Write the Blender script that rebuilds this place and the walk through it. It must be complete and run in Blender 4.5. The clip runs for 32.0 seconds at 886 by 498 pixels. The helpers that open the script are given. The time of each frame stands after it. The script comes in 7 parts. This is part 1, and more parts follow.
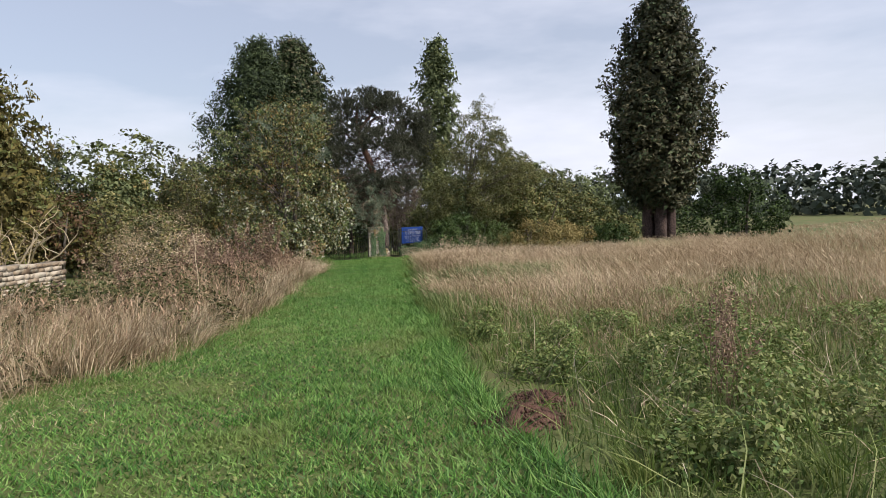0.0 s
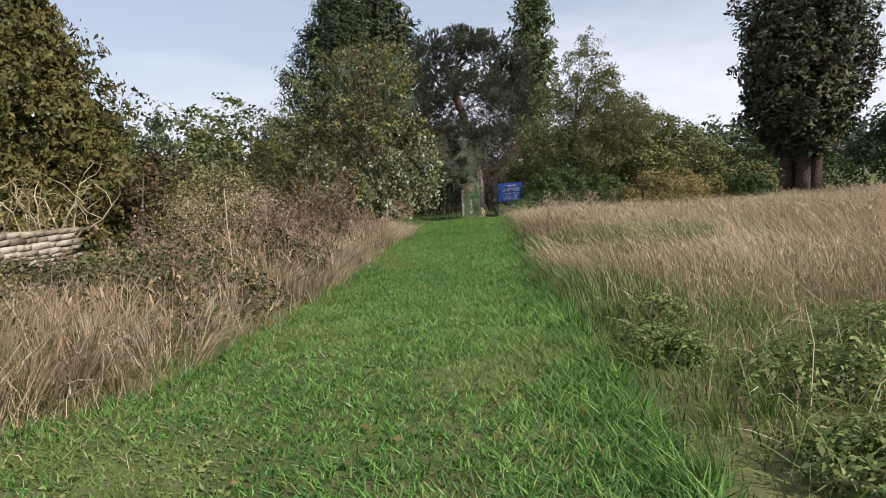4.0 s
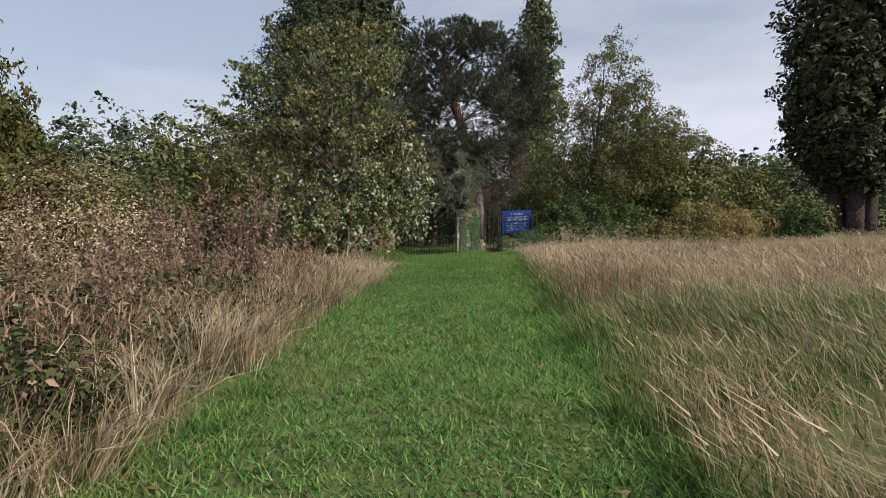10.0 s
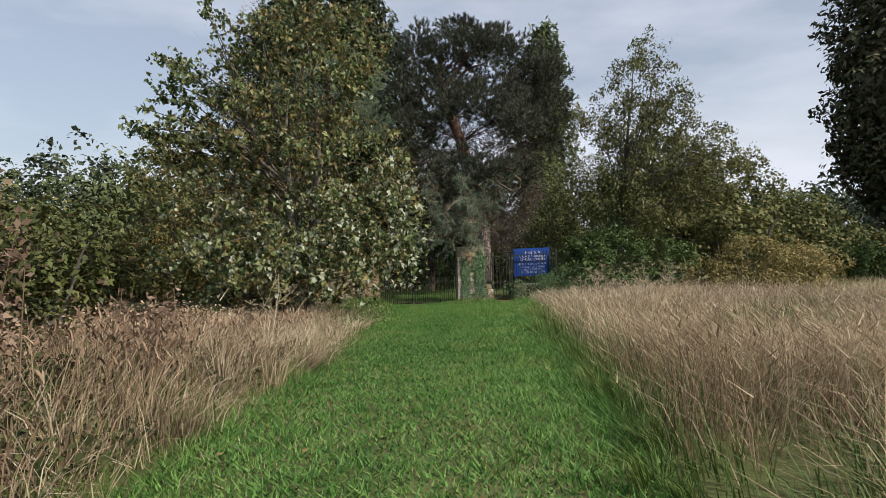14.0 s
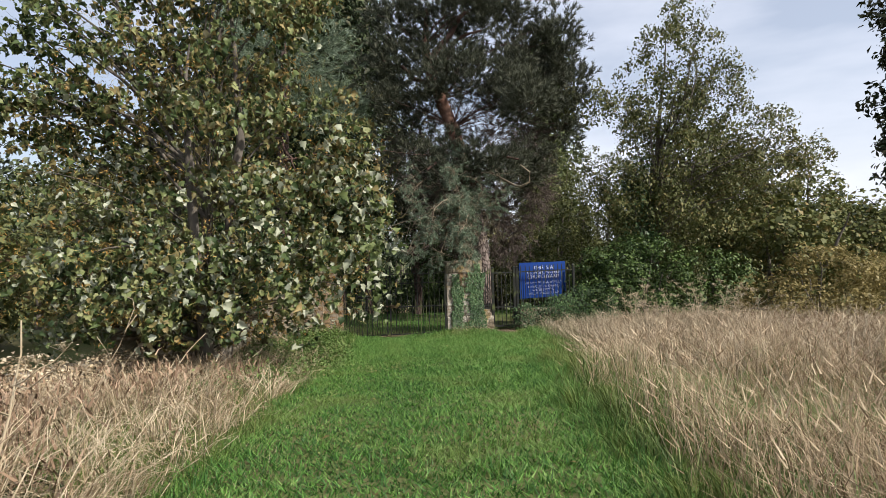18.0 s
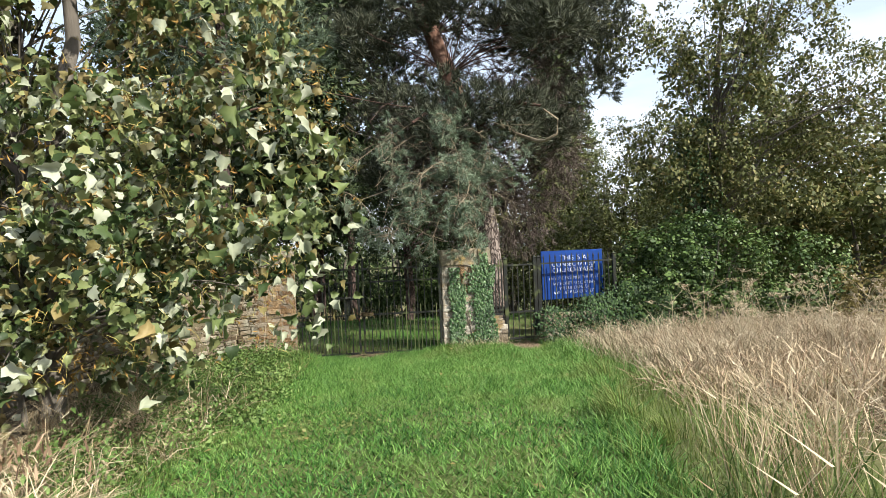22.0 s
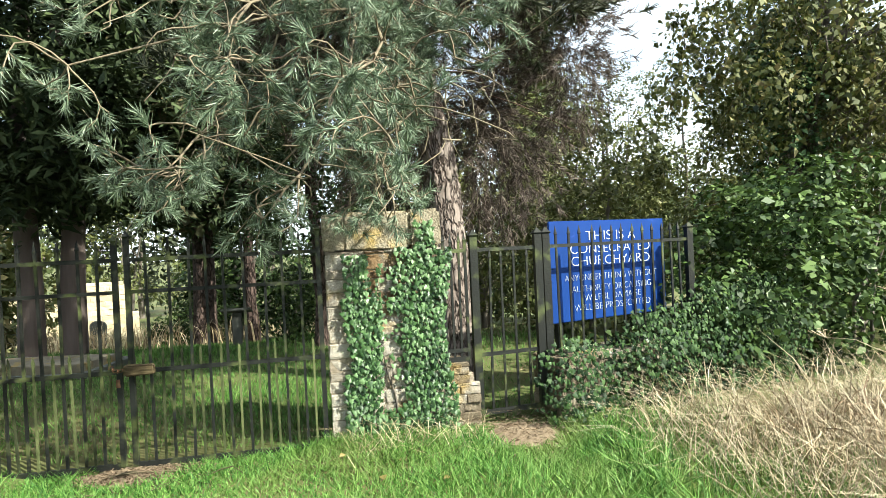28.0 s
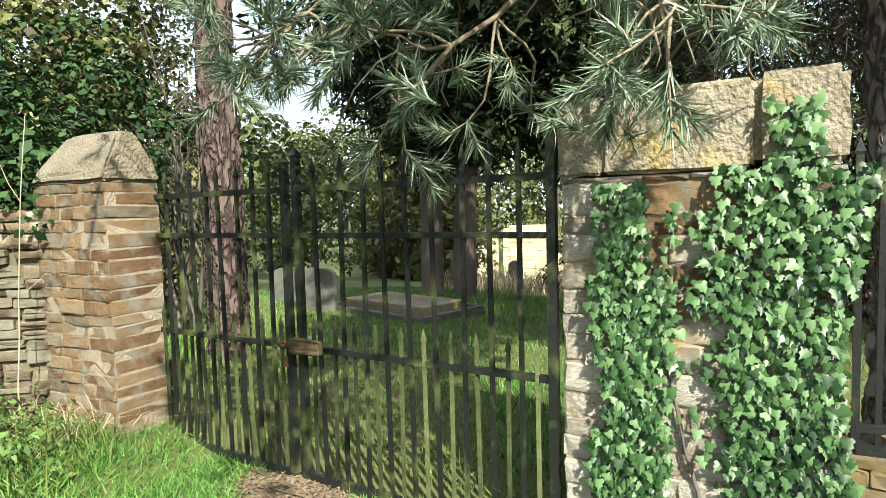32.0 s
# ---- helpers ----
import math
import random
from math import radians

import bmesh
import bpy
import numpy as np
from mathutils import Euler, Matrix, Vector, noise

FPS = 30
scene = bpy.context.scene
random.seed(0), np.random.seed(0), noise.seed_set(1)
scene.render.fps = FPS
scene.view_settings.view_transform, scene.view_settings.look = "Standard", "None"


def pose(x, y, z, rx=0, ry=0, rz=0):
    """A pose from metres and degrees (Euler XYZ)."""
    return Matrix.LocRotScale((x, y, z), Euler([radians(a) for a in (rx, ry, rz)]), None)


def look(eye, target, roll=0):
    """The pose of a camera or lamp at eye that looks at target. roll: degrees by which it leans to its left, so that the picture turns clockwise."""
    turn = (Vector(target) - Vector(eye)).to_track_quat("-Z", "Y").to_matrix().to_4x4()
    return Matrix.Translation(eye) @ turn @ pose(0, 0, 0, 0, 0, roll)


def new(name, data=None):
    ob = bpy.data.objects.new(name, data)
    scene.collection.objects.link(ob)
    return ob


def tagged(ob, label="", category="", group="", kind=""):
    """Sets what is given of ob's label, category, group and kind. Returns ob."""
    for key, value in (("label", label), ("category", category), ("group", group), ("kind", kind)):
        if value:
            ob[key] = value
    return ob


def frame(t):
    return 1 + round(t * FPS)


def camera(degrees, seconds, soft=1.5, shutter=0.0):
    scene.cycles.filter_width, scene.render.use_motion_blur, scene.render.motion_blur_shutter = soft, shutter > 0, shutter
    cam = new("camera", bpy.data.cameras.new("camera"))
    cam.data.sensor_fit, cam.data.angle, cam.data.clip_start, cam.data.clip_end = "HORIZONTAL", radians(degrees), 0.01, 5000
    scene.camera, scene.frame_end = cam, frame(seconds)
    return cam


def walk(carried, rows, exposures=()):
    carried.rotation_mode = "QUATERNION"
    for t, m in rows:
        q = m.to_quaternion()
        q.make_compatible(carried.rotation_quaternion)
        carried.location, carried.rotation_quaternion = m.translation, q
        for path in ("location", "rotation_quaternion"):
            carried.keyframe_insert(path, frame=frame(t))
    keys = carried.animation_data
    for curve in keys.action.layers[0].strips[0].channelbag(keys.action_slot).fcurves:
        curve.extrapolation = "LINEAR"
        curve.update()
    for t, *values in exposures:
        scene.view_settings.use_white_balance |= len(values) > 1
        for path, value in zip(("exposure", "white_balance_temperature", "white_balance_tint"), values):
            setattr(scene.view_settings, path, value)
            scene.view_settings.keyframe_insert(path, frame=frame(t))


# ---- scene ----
cam = camera(73.38, 32.0, 0.6)
PATH = [
    (0, pose(-6.048, -35.890, 3.057, 85.74, 1.56, -16.78)),
    (0.5, pose(-6.022, -35.421, 3.008, 84.23, 1.58, -10.85)),
    (1, pose(-5.978, -34.962, 2.957, 83.16, 1.23, -10.00)),
    (1.5, pose(-5.886, -34.462, 2.903, 82.52, 1.48, -9.18)),
    (2, pose(-5.825, -33.989, 2.851, 82.29, 1.63, -8.95)),
    (2.5, pose(-5.748, -33.511, 2.807, 82.19, 2.13, -8.72)),
    (3, pose(-5.626, -33.011, 2.772, 82.31, 2.44, -8.61)),
    (3.5, pose(-5.550, -32.535, 2.741, 82.26, 2.60, -8.38)),
    (4, pose(-5.461, -32.066, 2.708, 82.30, 3.14, -8.01)),
    (4.5, pose(-5.355, -31.578, 2.673, 82.79, 2.54, -7.08)),
    (6.5, pose(-5.005, -29.443, 2.530, 83.06, 1.96, -6.75)),
    (7, pose(-4.976, -28.891, 2.508, 82.81, 1.68, -6.90)),
    (7.5, pose(-4.945, -28.348, 2.491, 83.01, 1.96, -6.69)),
    (8, pose(-4.889, -27.812, 2.480, 83.29, 2.56, -6.88)),
    (8.5, pose(-4.865, -27.301, 2.468, 83.45, 2.46, -7.07)),
    (9, pose(-4.757, -26.769, 2.462, 83.75, 2.07, -8.18)),
    (9.5, pose(-4.596, -26.197, 2.459, 84.28, 1.60, -8.18)),
    (10, pose(-4.413, -25.569, 2.460, 84.82, 1.02, -8.51)),
    (10.5, pose(-4.263, -24.939, 2.455, 85.81, 0.36, -8.17)),
    (11, pose(-4.201, -24.331, 2.440, 86.40, 0.42, -7.61)),
    (11.5, pose(-4.119, -23.718, 2.418, 86.77, 0.83, -7.61)),
    (12, pose(-4.044, -23.097, 2.380, 87.30, 1.15, -7.41)),
    (12.5, pose(-3.840, -22.465, 2.333, 87.82, 1.58, -7.90)),
    (13, pose(-3.676, -21.824, 2.285, 88.27, 1.53, -7.78)),
    (13.5, pose(-3.475, -21.169, 2.248, 88.53, 1.52, -7.91)),
    (15.5, pose(-3.028, -18.621, 2.179, 89.36, 1.66, -7.81)),
    (16, pose(-2.879, -18.057, 2.171, 89.39, 1.56, -8.01)),
    (16.5, pose(-2.752, -17.485, 2.168, 89.66, 1.42, -8.22)),
    (17, pose(-2.608, -16.918, 2.161, 89.76, 1.52, -8.18)),
    (17.5, pose(-2.414, -16.335, 2.150, 90.02, 1.33, -8.24)),
    (18, pose(-2.281, -15.761, 2.127, 90.10, 1.60, -7.98)),
    (18.5, pose(-2.130, -15.181, 2.101, 90.05, 2.17, -8.09)),
    (19, pose(-2.012, -14.615, 2.070, 90.09, 2.80, -7.77)),
    (19.5, pose(-1.925, -14.069, 2.035, 90.11, 2.56, -7.55)),
    (20, pose(-1.861, -13.543, 1.995, 90.33, 1.38, -7.54)),
    (20.5, pose(-1.811, -13.036, 1.951, 90.69, 0.68, -7.15)),
    (21, pose(-1.698, -12.494, 1.915, 90.42, 1.50, -7.32)),
    (21.5, pose(-1.602, -11.923, 1.886, 90.22, 2.10, -7.14)),
    (22, pose(-1.438, -11.373, 1.865, 89.87, 2.38, -7.46)),
    (22.5, pose(-1.298, -10.819, 1.850, 89.64, 2.21, -7.46)),
    (23, pose(-1.186, -10.260, 1.836, 89.99, 2.39, -7.45)),
    (23.5, pose(-1.025, -9.654, 1.821, 90.05, 2.51, -7.41)),
    (24, pose(-0.922, -9.043, 1.804, 89.62, 2.87, -7.39)),
    (24.5, pose(-0.740, -8.473, 1.785, 89.05, 3.24, -7.76)),
    (25, pose(-0.594, -7.918, 1.762, 88.82, 3.13, -8.28)),
    (25.5, pose(-0.424, -7.387, 1.728, 88.65, 3.09, -9.12)),
    (27.5, pose(0.000, -5.408, 1.537, 89.27, 2.65, -10.41)),
    (28, pose(0.064, -4.976, 1.519, 89.61, 2.74, -10.61)),
    (28.5, pose(0.194, -4.570, 1.495, 89.76, 2.83, -4.45)),
    (29, pose(0.252, -4.157, 1.468, 88.09, 3.14, 5.02)),
    (29.5, pose(0.388, -3.791, 1.456, 86.32, 3.75, 14.93)),
    (30, pose(0.460, -3.441, 1.443, 85.50, 3.55, 22.18)),
    (30.5, pose(0.521, -3.122, 1.435, 85.55, 3.10, 26.47)),
    (31, pose(0.719, -2.835, 1.420, 85.99, 2.38, 29.90)),
    (31.5, pose(0.814, -2.596, 1.402, 86.06, 1.83, 30.66)),
    (32, pose(0.831, -2.360, 1.389, 86.21, 1.52, 30.65)),
]
walk(cam, PATH, [(0,0.25,6500,14),(2,0.38,6500,13),(4,0.25,6500,13),(7,0.1,6500,13),(10,0.0,6500,13),(13,0.02,6500,10),(17,0.27,6500,12),(20,0.62,6500,10),(22,0.97,6500,7),(24,1.22,6500,4),(25,1.32,6500,1),(28,1.57,6500,-1),(32,1.55,6500,0)])

# ---- world, sun, exposure ----
world = bpy.data.worlds.new("world")
scene.world = world
world.use_nodes = True
wn, wl = world.node_tree.nodes, world.node_tree.links
wn.clear()
w_out, w_bg = wn.new("ShaderNodeOutputWorld"), wn.new("ShaderNodeBackground")
sky = wn.new("ShaderNodeTexSky")
sky.sky_type, sky.sun_disc = "NISHITA", False
SUN_EL, SUN_AZ = 39.0, 129.0          # degrees; azimuth from +y towards +x
sky.sun_elevation, sky.sun_rotation = radians(SUN_EL), radians(SUN_AZ)
sky.air_density, sky.dust_density, sky.ozone_density = 1.0, 2.0, 1.0
# thin cloud, streaked along the wind
w_tc, w_map = wn.new("ShaderNodeTexCoord"), wn.new("ShaderNodeMapping")
w_map.inputs["Scale"].default_value = (1.0, 0.8, 3.4)
w_map.inputs["Rotation"].default_value = (0.0, radians(-14), radians(20))
w_noise, w_ramp, w_mix = wn.new("ShaderNodeTexNoise"), wn.new("ShaderNodeValToRGB"), wn.new("ShaderNodeMixRGB")
w_noise.inputs["Scale"].default_value, w_noise.inputs["Detail"].default_value = 1.25, 6.0
w_noise.inputs["Roughness"].default_value = 0.55
w_ramp.color_ramp.elements[0].position, w_ramp.color_ramp.elements[1].position = 0.40, 0.66
w_ramp.color_ramp.elements[0].color, w_ramp.color_ramp.elements[1].color = (0.38, 0.38, 0.38, 1), (1, 1, 1, 1)
w_mix.inputs[2].default_value = (7.0, 7.4, 8.3, 1)
wl.new(w_tc.outputs["Generated"], w_map.inputs[0])
wl.new(w_map.outputs[0], w_noise.inputs["Vector"])
wl.new(w_noise.outputs["Fac"], w_ramp.inputs[0])
wl.new(w_ramp.outputs[0], w_mix.inputs[0])
wl.new(sky.outputs[0], w_mix.inputs[1])
wl.new(w_mix.outputs[0], w_bg.inputs[0])
w_bg.inputs[1].default_value = 0.108
wl.new(w_bg.outputs[0], w_out.inputs[0])
sun_data = bpy.data.lights.new("sun", "SUN")
sun_data.energy, sun_data.angle, sun_data.color = 4.8, radians(0.8), (1.0, 0.945, 0.84)
sun = new("sun", sun_data)
_d = Vector((math.sin(radians(SUN_AZ)) * math.cos(radians(SUN_EL)), math.cos(radians(SUN_AZ)) * math.cos(radians(SUN_EL)), math.sin(radians(SUN_EL))))
sun.matrix_world = look(_d * 60, (0, 0, 0))

# ---- materials ----


def material(name, stops, scale=3.0, detail=5.0, rough=0.8, bump=0.0, bump_scale=40.0, thin=0.0, island=0.0, obj=0.0,
             coarse=0.6, metal=0.0, spec=0.3, stretch=(1, 1, 1), patch=None):
    """stops: colours from dark to light along a two-scale noise. island, obj: how far each piece shifts along them. thin: light let through.
    patch: (colour, scale, low, high) of blotches over it."""
    if thin:
        stops = [tuple(k * 0.86 for k in c) for c in stops]
    m = bpy.data.materials.new(name)
    m.use_nodes = True
    n, l = m.node_tree.nodes, m.node_tree.links
    b = n["Principled BSDF"]
    b.inputs["Roughness"].default_value, b.inputs["Metallic"].default_value = rough, metal
    b.inputs["Specular IOR Level"].default_value = spec
    geo = n.new("ShaderNodeNewGeometry")
    mp = n.new("ShaderNodeMapping")
    mp.inputs["Scale"].default_value = stretch
    tc = n.new("ShaderNodeTexCoord")
    l.new(tc.outputs["Object"], mp.inputs[0]) if not island else l.new(geo.outputs["Position"], mp.inputs[0])
    n1, n2 = n.new("ShaderNodeTexNoise"), n.new("ShaderNodeTexNoise")
    n1.inputs["Scale"].default_value, n1.inputs["Detail"].default_value = scale, detail
    n2.inputs["Scale"].default_value, n2.inputs["Detail"].default_value = scale * 0.13, 3.0
    l.new(mp.outputs[0], n1.inputs["Vector"])
    l.new(mp.outputs[0], n2.inputs["Vector"])
    mix = n.new("ShaderNodeMix")
    mix.inputs[0].default_value = coarse
    l.new(n1.outputs["Fac"], mix.inputs[2])
    l.new(n2.outputs["Fac"], mix.inputs[3])
    fac = mix.outputs[0]
    if island or obj:
        if island:
            src, amount = geo.outputs["Random Per Island"], island
        else:
            oi = n.new("ShaderNodeObjectInfo")
            src, amount = oi.outputs["Random"], obj
        ma = n.new("ShaderNodeMath")
        ma.operation = "MULTIPLY_ADD"
        ma.inputs[1].default_value, ma.inputs[2].default_value = amount, -amount / 2
        l.new(src, ma.inputs[0])
        ad = n.new("ShaderNodeMath")
        l.new(fac, ad.inputs[0])
        l.new(ma.outputs[0], ad.inputs[1])
        fac = ad.outputs[0]
    ramp = n.new("ShaderNodeValToRGB")
    while len(ramp.color_ramp.elements) < len(stops):
        ramp.color_ramp.elements.new(0.5)
    for i, (e, c) in enumerate(zip(ramp.color_ramp.elements, stops)):
        e.position = 0.25 + 0.5 * i / max(1, len(stops) - 1)
        e.color = (*c, 1)
    l.new(fac, ramp.inputs[0])
    colour = ramp.outputs[0]
    if patch:
        pn, pr, pm = n.new("ShaderNodeTexNoise"), n.new("ShaderNodeMapRange"), n.new("ShaderNodeMix")
        pm.data_type = "RGBA"
        pn.inputs["Scale"].default_value, pn.inputs["Detail"].default_value = patch[1], 6.0
        l.new(geo.outputs["Position"], pn.inputs["Vector"])
        l.new(pn.outputs["Fac"], pr.inputs[0])
        pr.inputs[1].default_value, pr.inputs[2].default_value = patch[2], patch[3]
        l.new(pr.outputs[0], pm.inputs[0])
        l.new(colour, pm.inputs[6])
        pm.inputs[7].default_value = (*patch[0], 1)
        colour = pm.outputs[2]
    l.new(colour, b.inputs["Base Color"])
    if bump:
        bn, bu = n.new("ShaderNodeTexNoise"), n.new("ShaderNodeBump")
        bn.inputs["Scale"].default_value, bn.inputs["Detail"].default_value = bump_scale, 6.0
        l.new(mp.outputs[0], bn.inputs["Vector"])
        l.new(bn.outputs["Fac"], bu.inputs["Height"])
        bu.inputs["Strength"].default_value, bu.inputs["Distance"].default_value = bump, 0.02
        l.new(bu.outputs[0], b.inputs["Normal"])
    if thin:
        t, mx = n.new("ShaderNodeBsdfTranslucent"), n.new("ShaderNodeMixShader")
        l.new(colour, t.inputs[0])
        mx.inputs[0].default_value = thin
        l.new(b.outputs[0], mx.inputs[1])
        l.new(t.outputs[0], mx.inputs[2])
        l.new(mx.outputs[0], n["Material Output"].inputs[0])
    return m


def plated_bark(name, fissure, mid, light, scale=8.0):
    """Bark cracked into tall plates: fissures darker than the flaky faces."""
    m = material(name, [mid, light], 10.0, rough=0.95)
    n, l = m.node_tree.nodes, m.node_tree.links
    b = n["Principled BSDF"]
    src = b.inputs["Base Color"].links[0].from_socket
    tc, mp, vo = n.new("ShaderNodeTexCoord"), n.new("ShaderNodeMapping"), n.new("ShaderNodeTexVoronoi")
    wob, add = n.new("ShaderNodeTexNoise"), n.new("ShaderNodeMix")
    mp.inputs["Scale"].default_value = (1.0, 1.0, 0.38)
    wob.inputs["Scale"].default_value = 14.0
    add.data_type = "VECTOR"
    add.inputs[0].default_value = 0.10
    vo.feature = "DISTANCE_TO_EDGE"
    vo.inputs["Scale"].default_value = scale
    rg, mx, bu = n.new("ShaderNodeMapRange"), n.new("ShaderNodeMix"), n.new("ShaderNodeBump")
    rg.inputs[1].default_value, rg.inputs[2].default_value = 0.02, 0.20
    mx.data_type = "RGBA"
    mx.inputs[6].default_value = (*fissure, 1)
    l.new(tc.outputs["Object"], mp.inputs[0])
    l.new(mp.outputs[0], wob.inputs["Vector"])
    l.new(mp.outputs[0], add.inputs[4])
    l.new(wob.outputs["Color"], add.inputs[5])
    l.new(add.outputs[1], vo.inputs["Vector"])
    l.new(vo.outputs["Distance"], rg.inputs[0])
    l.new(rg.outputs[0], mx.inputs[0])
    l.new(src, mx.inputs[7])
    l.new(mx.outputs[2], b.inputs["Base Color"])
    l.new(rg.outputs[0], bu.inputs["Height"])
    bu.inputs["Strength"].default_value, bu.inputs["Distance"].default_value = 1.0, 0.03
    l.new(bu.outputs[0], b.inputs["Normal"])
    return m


M = {}
M["soil"] = material("soil_and_turf", [(0.045, 0.055, 0.015), (0.08, 0.10, 0.028), (0.125, 0.125, 0.05)], 2.0, rough=0.95, bump=0.6, bump_scale=25, patch=((0.12, 0.105, 0.045), 0.35, 0.45, 0.65))
M["lawn"] = material("mown_grass", [(0.036, 0.105, 0.02), (0.08, 0.205, 0.036), (0.14, 0.30, 0.058), (0.24, 0.38, 0.105)], 1.6, rough=0.55, thin=0.25, island=0.6, patch=((0.15, 0.20, 0.055), 0.8, 0.52, 0.74))
M["green_tall"] = material("rank_green_grass", [(0.06, 0.105, 0.018), (0.125, 0.185, 0.038), (0.24, 0.27, 0.09)], 1.0, rough=0.6, thin=0.25, island=0.45)
M["straw"] = material("dry_grass", [(0.20, 0.142, 0.08), (0.375, 0.285, 0.175), (0.54, 0.435, 0.29), (0.73, 0.625, 0.45)], 0.8, rough=0.7, thin=0.2, island=0.5)
M["straw_pink"] = material("seeding_grass", [(0.185, 0.126, 0.075), (0.34, 0.245, 0.152), (0.49, 0.38, 0.245), (0.66, 0.54, 0.375)], 0.7, rough=0.7, thin=0.25, island=0.45)
M["rust"] = material("dead_dock", [(0.115, 0.072, 0.045), (0.24, 0.158, 0.10), (0.38, 0.275, 0.19)], 1.0, rough=0.8, island=0.5)
M["green_edge"] = material("shaded_rank_grass", [(0.05, 0.095, 0.022), (0.115, 0.175, 0.046), (0.24, 0.28, 0.11)], 1.0, rough=0.6, thin=0.2, island=0.45)
M["nettle_green"] = material("fresh_nettle_leaf", [(0.055, 0.105, 0.024), (0.12, 0.205, 0.05), (0.23, 0.32, 0.10)], 1.0, rough=0.6, thin=0.25, island=0.5)
M["bramble"] = material("bramble_leaf", [(0.022, 0.032, 0.012), (0.052, 0.064, 0.023), (0.10, 0.105, 0.042), (0.17, 0.135, 0.07)], 1.0, rough=0.8, thin=0.18, island=0.5, spec=0.1)
M["nettle"] = material("weed_leaf", [(0.07, 0.10, 0.022), (0.16, 0.20, 0.055), (0.29, 0.31, 0.12)], 1.0, rough=0.6, thin=0.25, island=0.5)
M["hay"] = material("pale_stem", [(0.21, 0.158, 0.095), (0.37, 0.30, 0.20), (0.54, 0.46, 0.34)], 6.0, rough=0.7, island=0.4)
M["sycamore"] = material("sycamore_leaf", [(0.036, 0.062, 0.021), (0.088, 0.128, 0.042), (0.168, 0.21, 0.075), (0.29, 0.305, 0.13)], 5.0, rough=0.5, thin=0.25, island=0.6, spec=0.3)
M["hedge_rust"] = material("reddening_leaf", [(0.05, 0.035, 0.018), (0.10, 0.062, 0.03), (0.17, 0.10, 0.05)], 1.0, rough=0.6, thin=0.2, island=0.5)
M["sycamore_brown"] = material("browning_sycamore_leaf", [(0.06, 0.055, 0.022), (0.13, 0.11, 0.042), (0.22, 0.18, 0.07), (0.32, 0.25, 0.11)], 5.0, rough=0.55, thin=0.2, island=0.6, spec=0.25)
M["sycamore_pale"] = material("sycamore_leaf_underside", [(0.25, 0.275, 0.185), (0.38, 0.405, 0.29), (0.54, 0.56, 0.43)], 4.0, rough=0.55, thin=0.2, island=0.4)
M["seedkeys"] = material("sycamore_keys", [(0.22, 0.12, 0.03), (0.35, 0.2, 0.05), (0.45, 0.28, 0.08)], 4.0, rough=0.7, thin=0.2, island=0.4)
M["leafstalk"] = material("yellow_leafstalk", [(0.16, 0.13, 0.03), (0.26, 0.22, 0.06), (0.36, 0.30, 0.10)], 4.0, rough=0.6, island=0.4)
M["mugwort"] = material("dry_mugwort", [(0.13, 0.08, 0.055), (0.24, 0.16, 0.112), (0.36, 0.265, 0.19)], 1.5, rough=0.8, thin=0.15, island=0.5)
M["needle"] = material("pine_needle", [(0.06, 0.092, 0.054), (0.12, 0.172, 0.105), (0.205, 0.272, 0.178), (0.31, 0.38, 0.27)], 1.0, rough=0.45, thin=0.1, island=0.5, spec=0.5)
# crown needles half as bright as the low boughs': shade put into the colour
M["needle_dark"] = material("shaded_pine_needle", [(0.028, 0.034, 0.02), (0.052, 0.06, 0.036), (0.088, 0.098, 0.062), (0.14, 0.145, 0.10)], 1.0, rough=0.55, thin=0.08, island=0.5)
M["needle_brown"] = material("dead_needle", [(0.055, 0.042, 0.036), (0.105, 0.08, 0.067), (0.17, 0.135, 0.112)], 1.0, rough=0.8, island=0.5)
M["cypress"] = material("cypress_spray", [(0.018, 0.034, 0.013), (0.042, 0.066, 0.024), (0.085, 0.115, 0.045)], 0.8, rough=0.7, thin=0.08, island=0.45)
M["cypress_brown"] = material("cypress_spray_bronzed", [(0.03, 0.035, 0.016), (0.068, 0.07, 0.033), (0.135, 0.12, 0.062)], 0.8, rough=0.7, thin=0.08, island=0.5)
M["gold_conifer"] = material("golden_conifer_spray", [(0.05, 0.045, 0.012), (0.10, 0.085, 0.022), (0.17, 0.14, 0.04)], 0.8, rough=0.7, thin=0.1, island=0.5)
M["birch"] = material("birch_leaf", [(0.058, 0.076, 0.022), (0.115, 0.125, 0.04), (0.19, 0.19, 0.067), (0.28, 0.25, 0.10)], 1.2, rough=0.5, thin=0.25, island=0.5)
M["willow"] = material("hazel_leaf", [(0.052, 0.066, 0.018), (0.105, 0.122, 0.034), (0.17, 0.178, 0.058)], 0.8, rough=0.6, thin=0.2, island=0.5)
M["yellowing"] = material("yellowing_leaf", [(0.12, 0.098, 0.032), (0.215, 0.172, 0.058), (0.33, 0.265, 0.105)], 0.8, rough=0.6, thin=0.25, island=0.5)
M["wood_far"] = material("broadleaf_far", [(0.055, 0.075, 0.03), (0.10, 0.13, 0.052), (0.16, 0.185, 0.08)], 0.4, rough=0.8, thin=0.1, island=0.5)
M["wood_far_dark"] = material("woodland_far", [(0.025, 0.035, 0.02), (0.045, 0.055, 0.032), (0.07, 0.08, 0.045)], 0.3, rough=0.9, island=0.5)
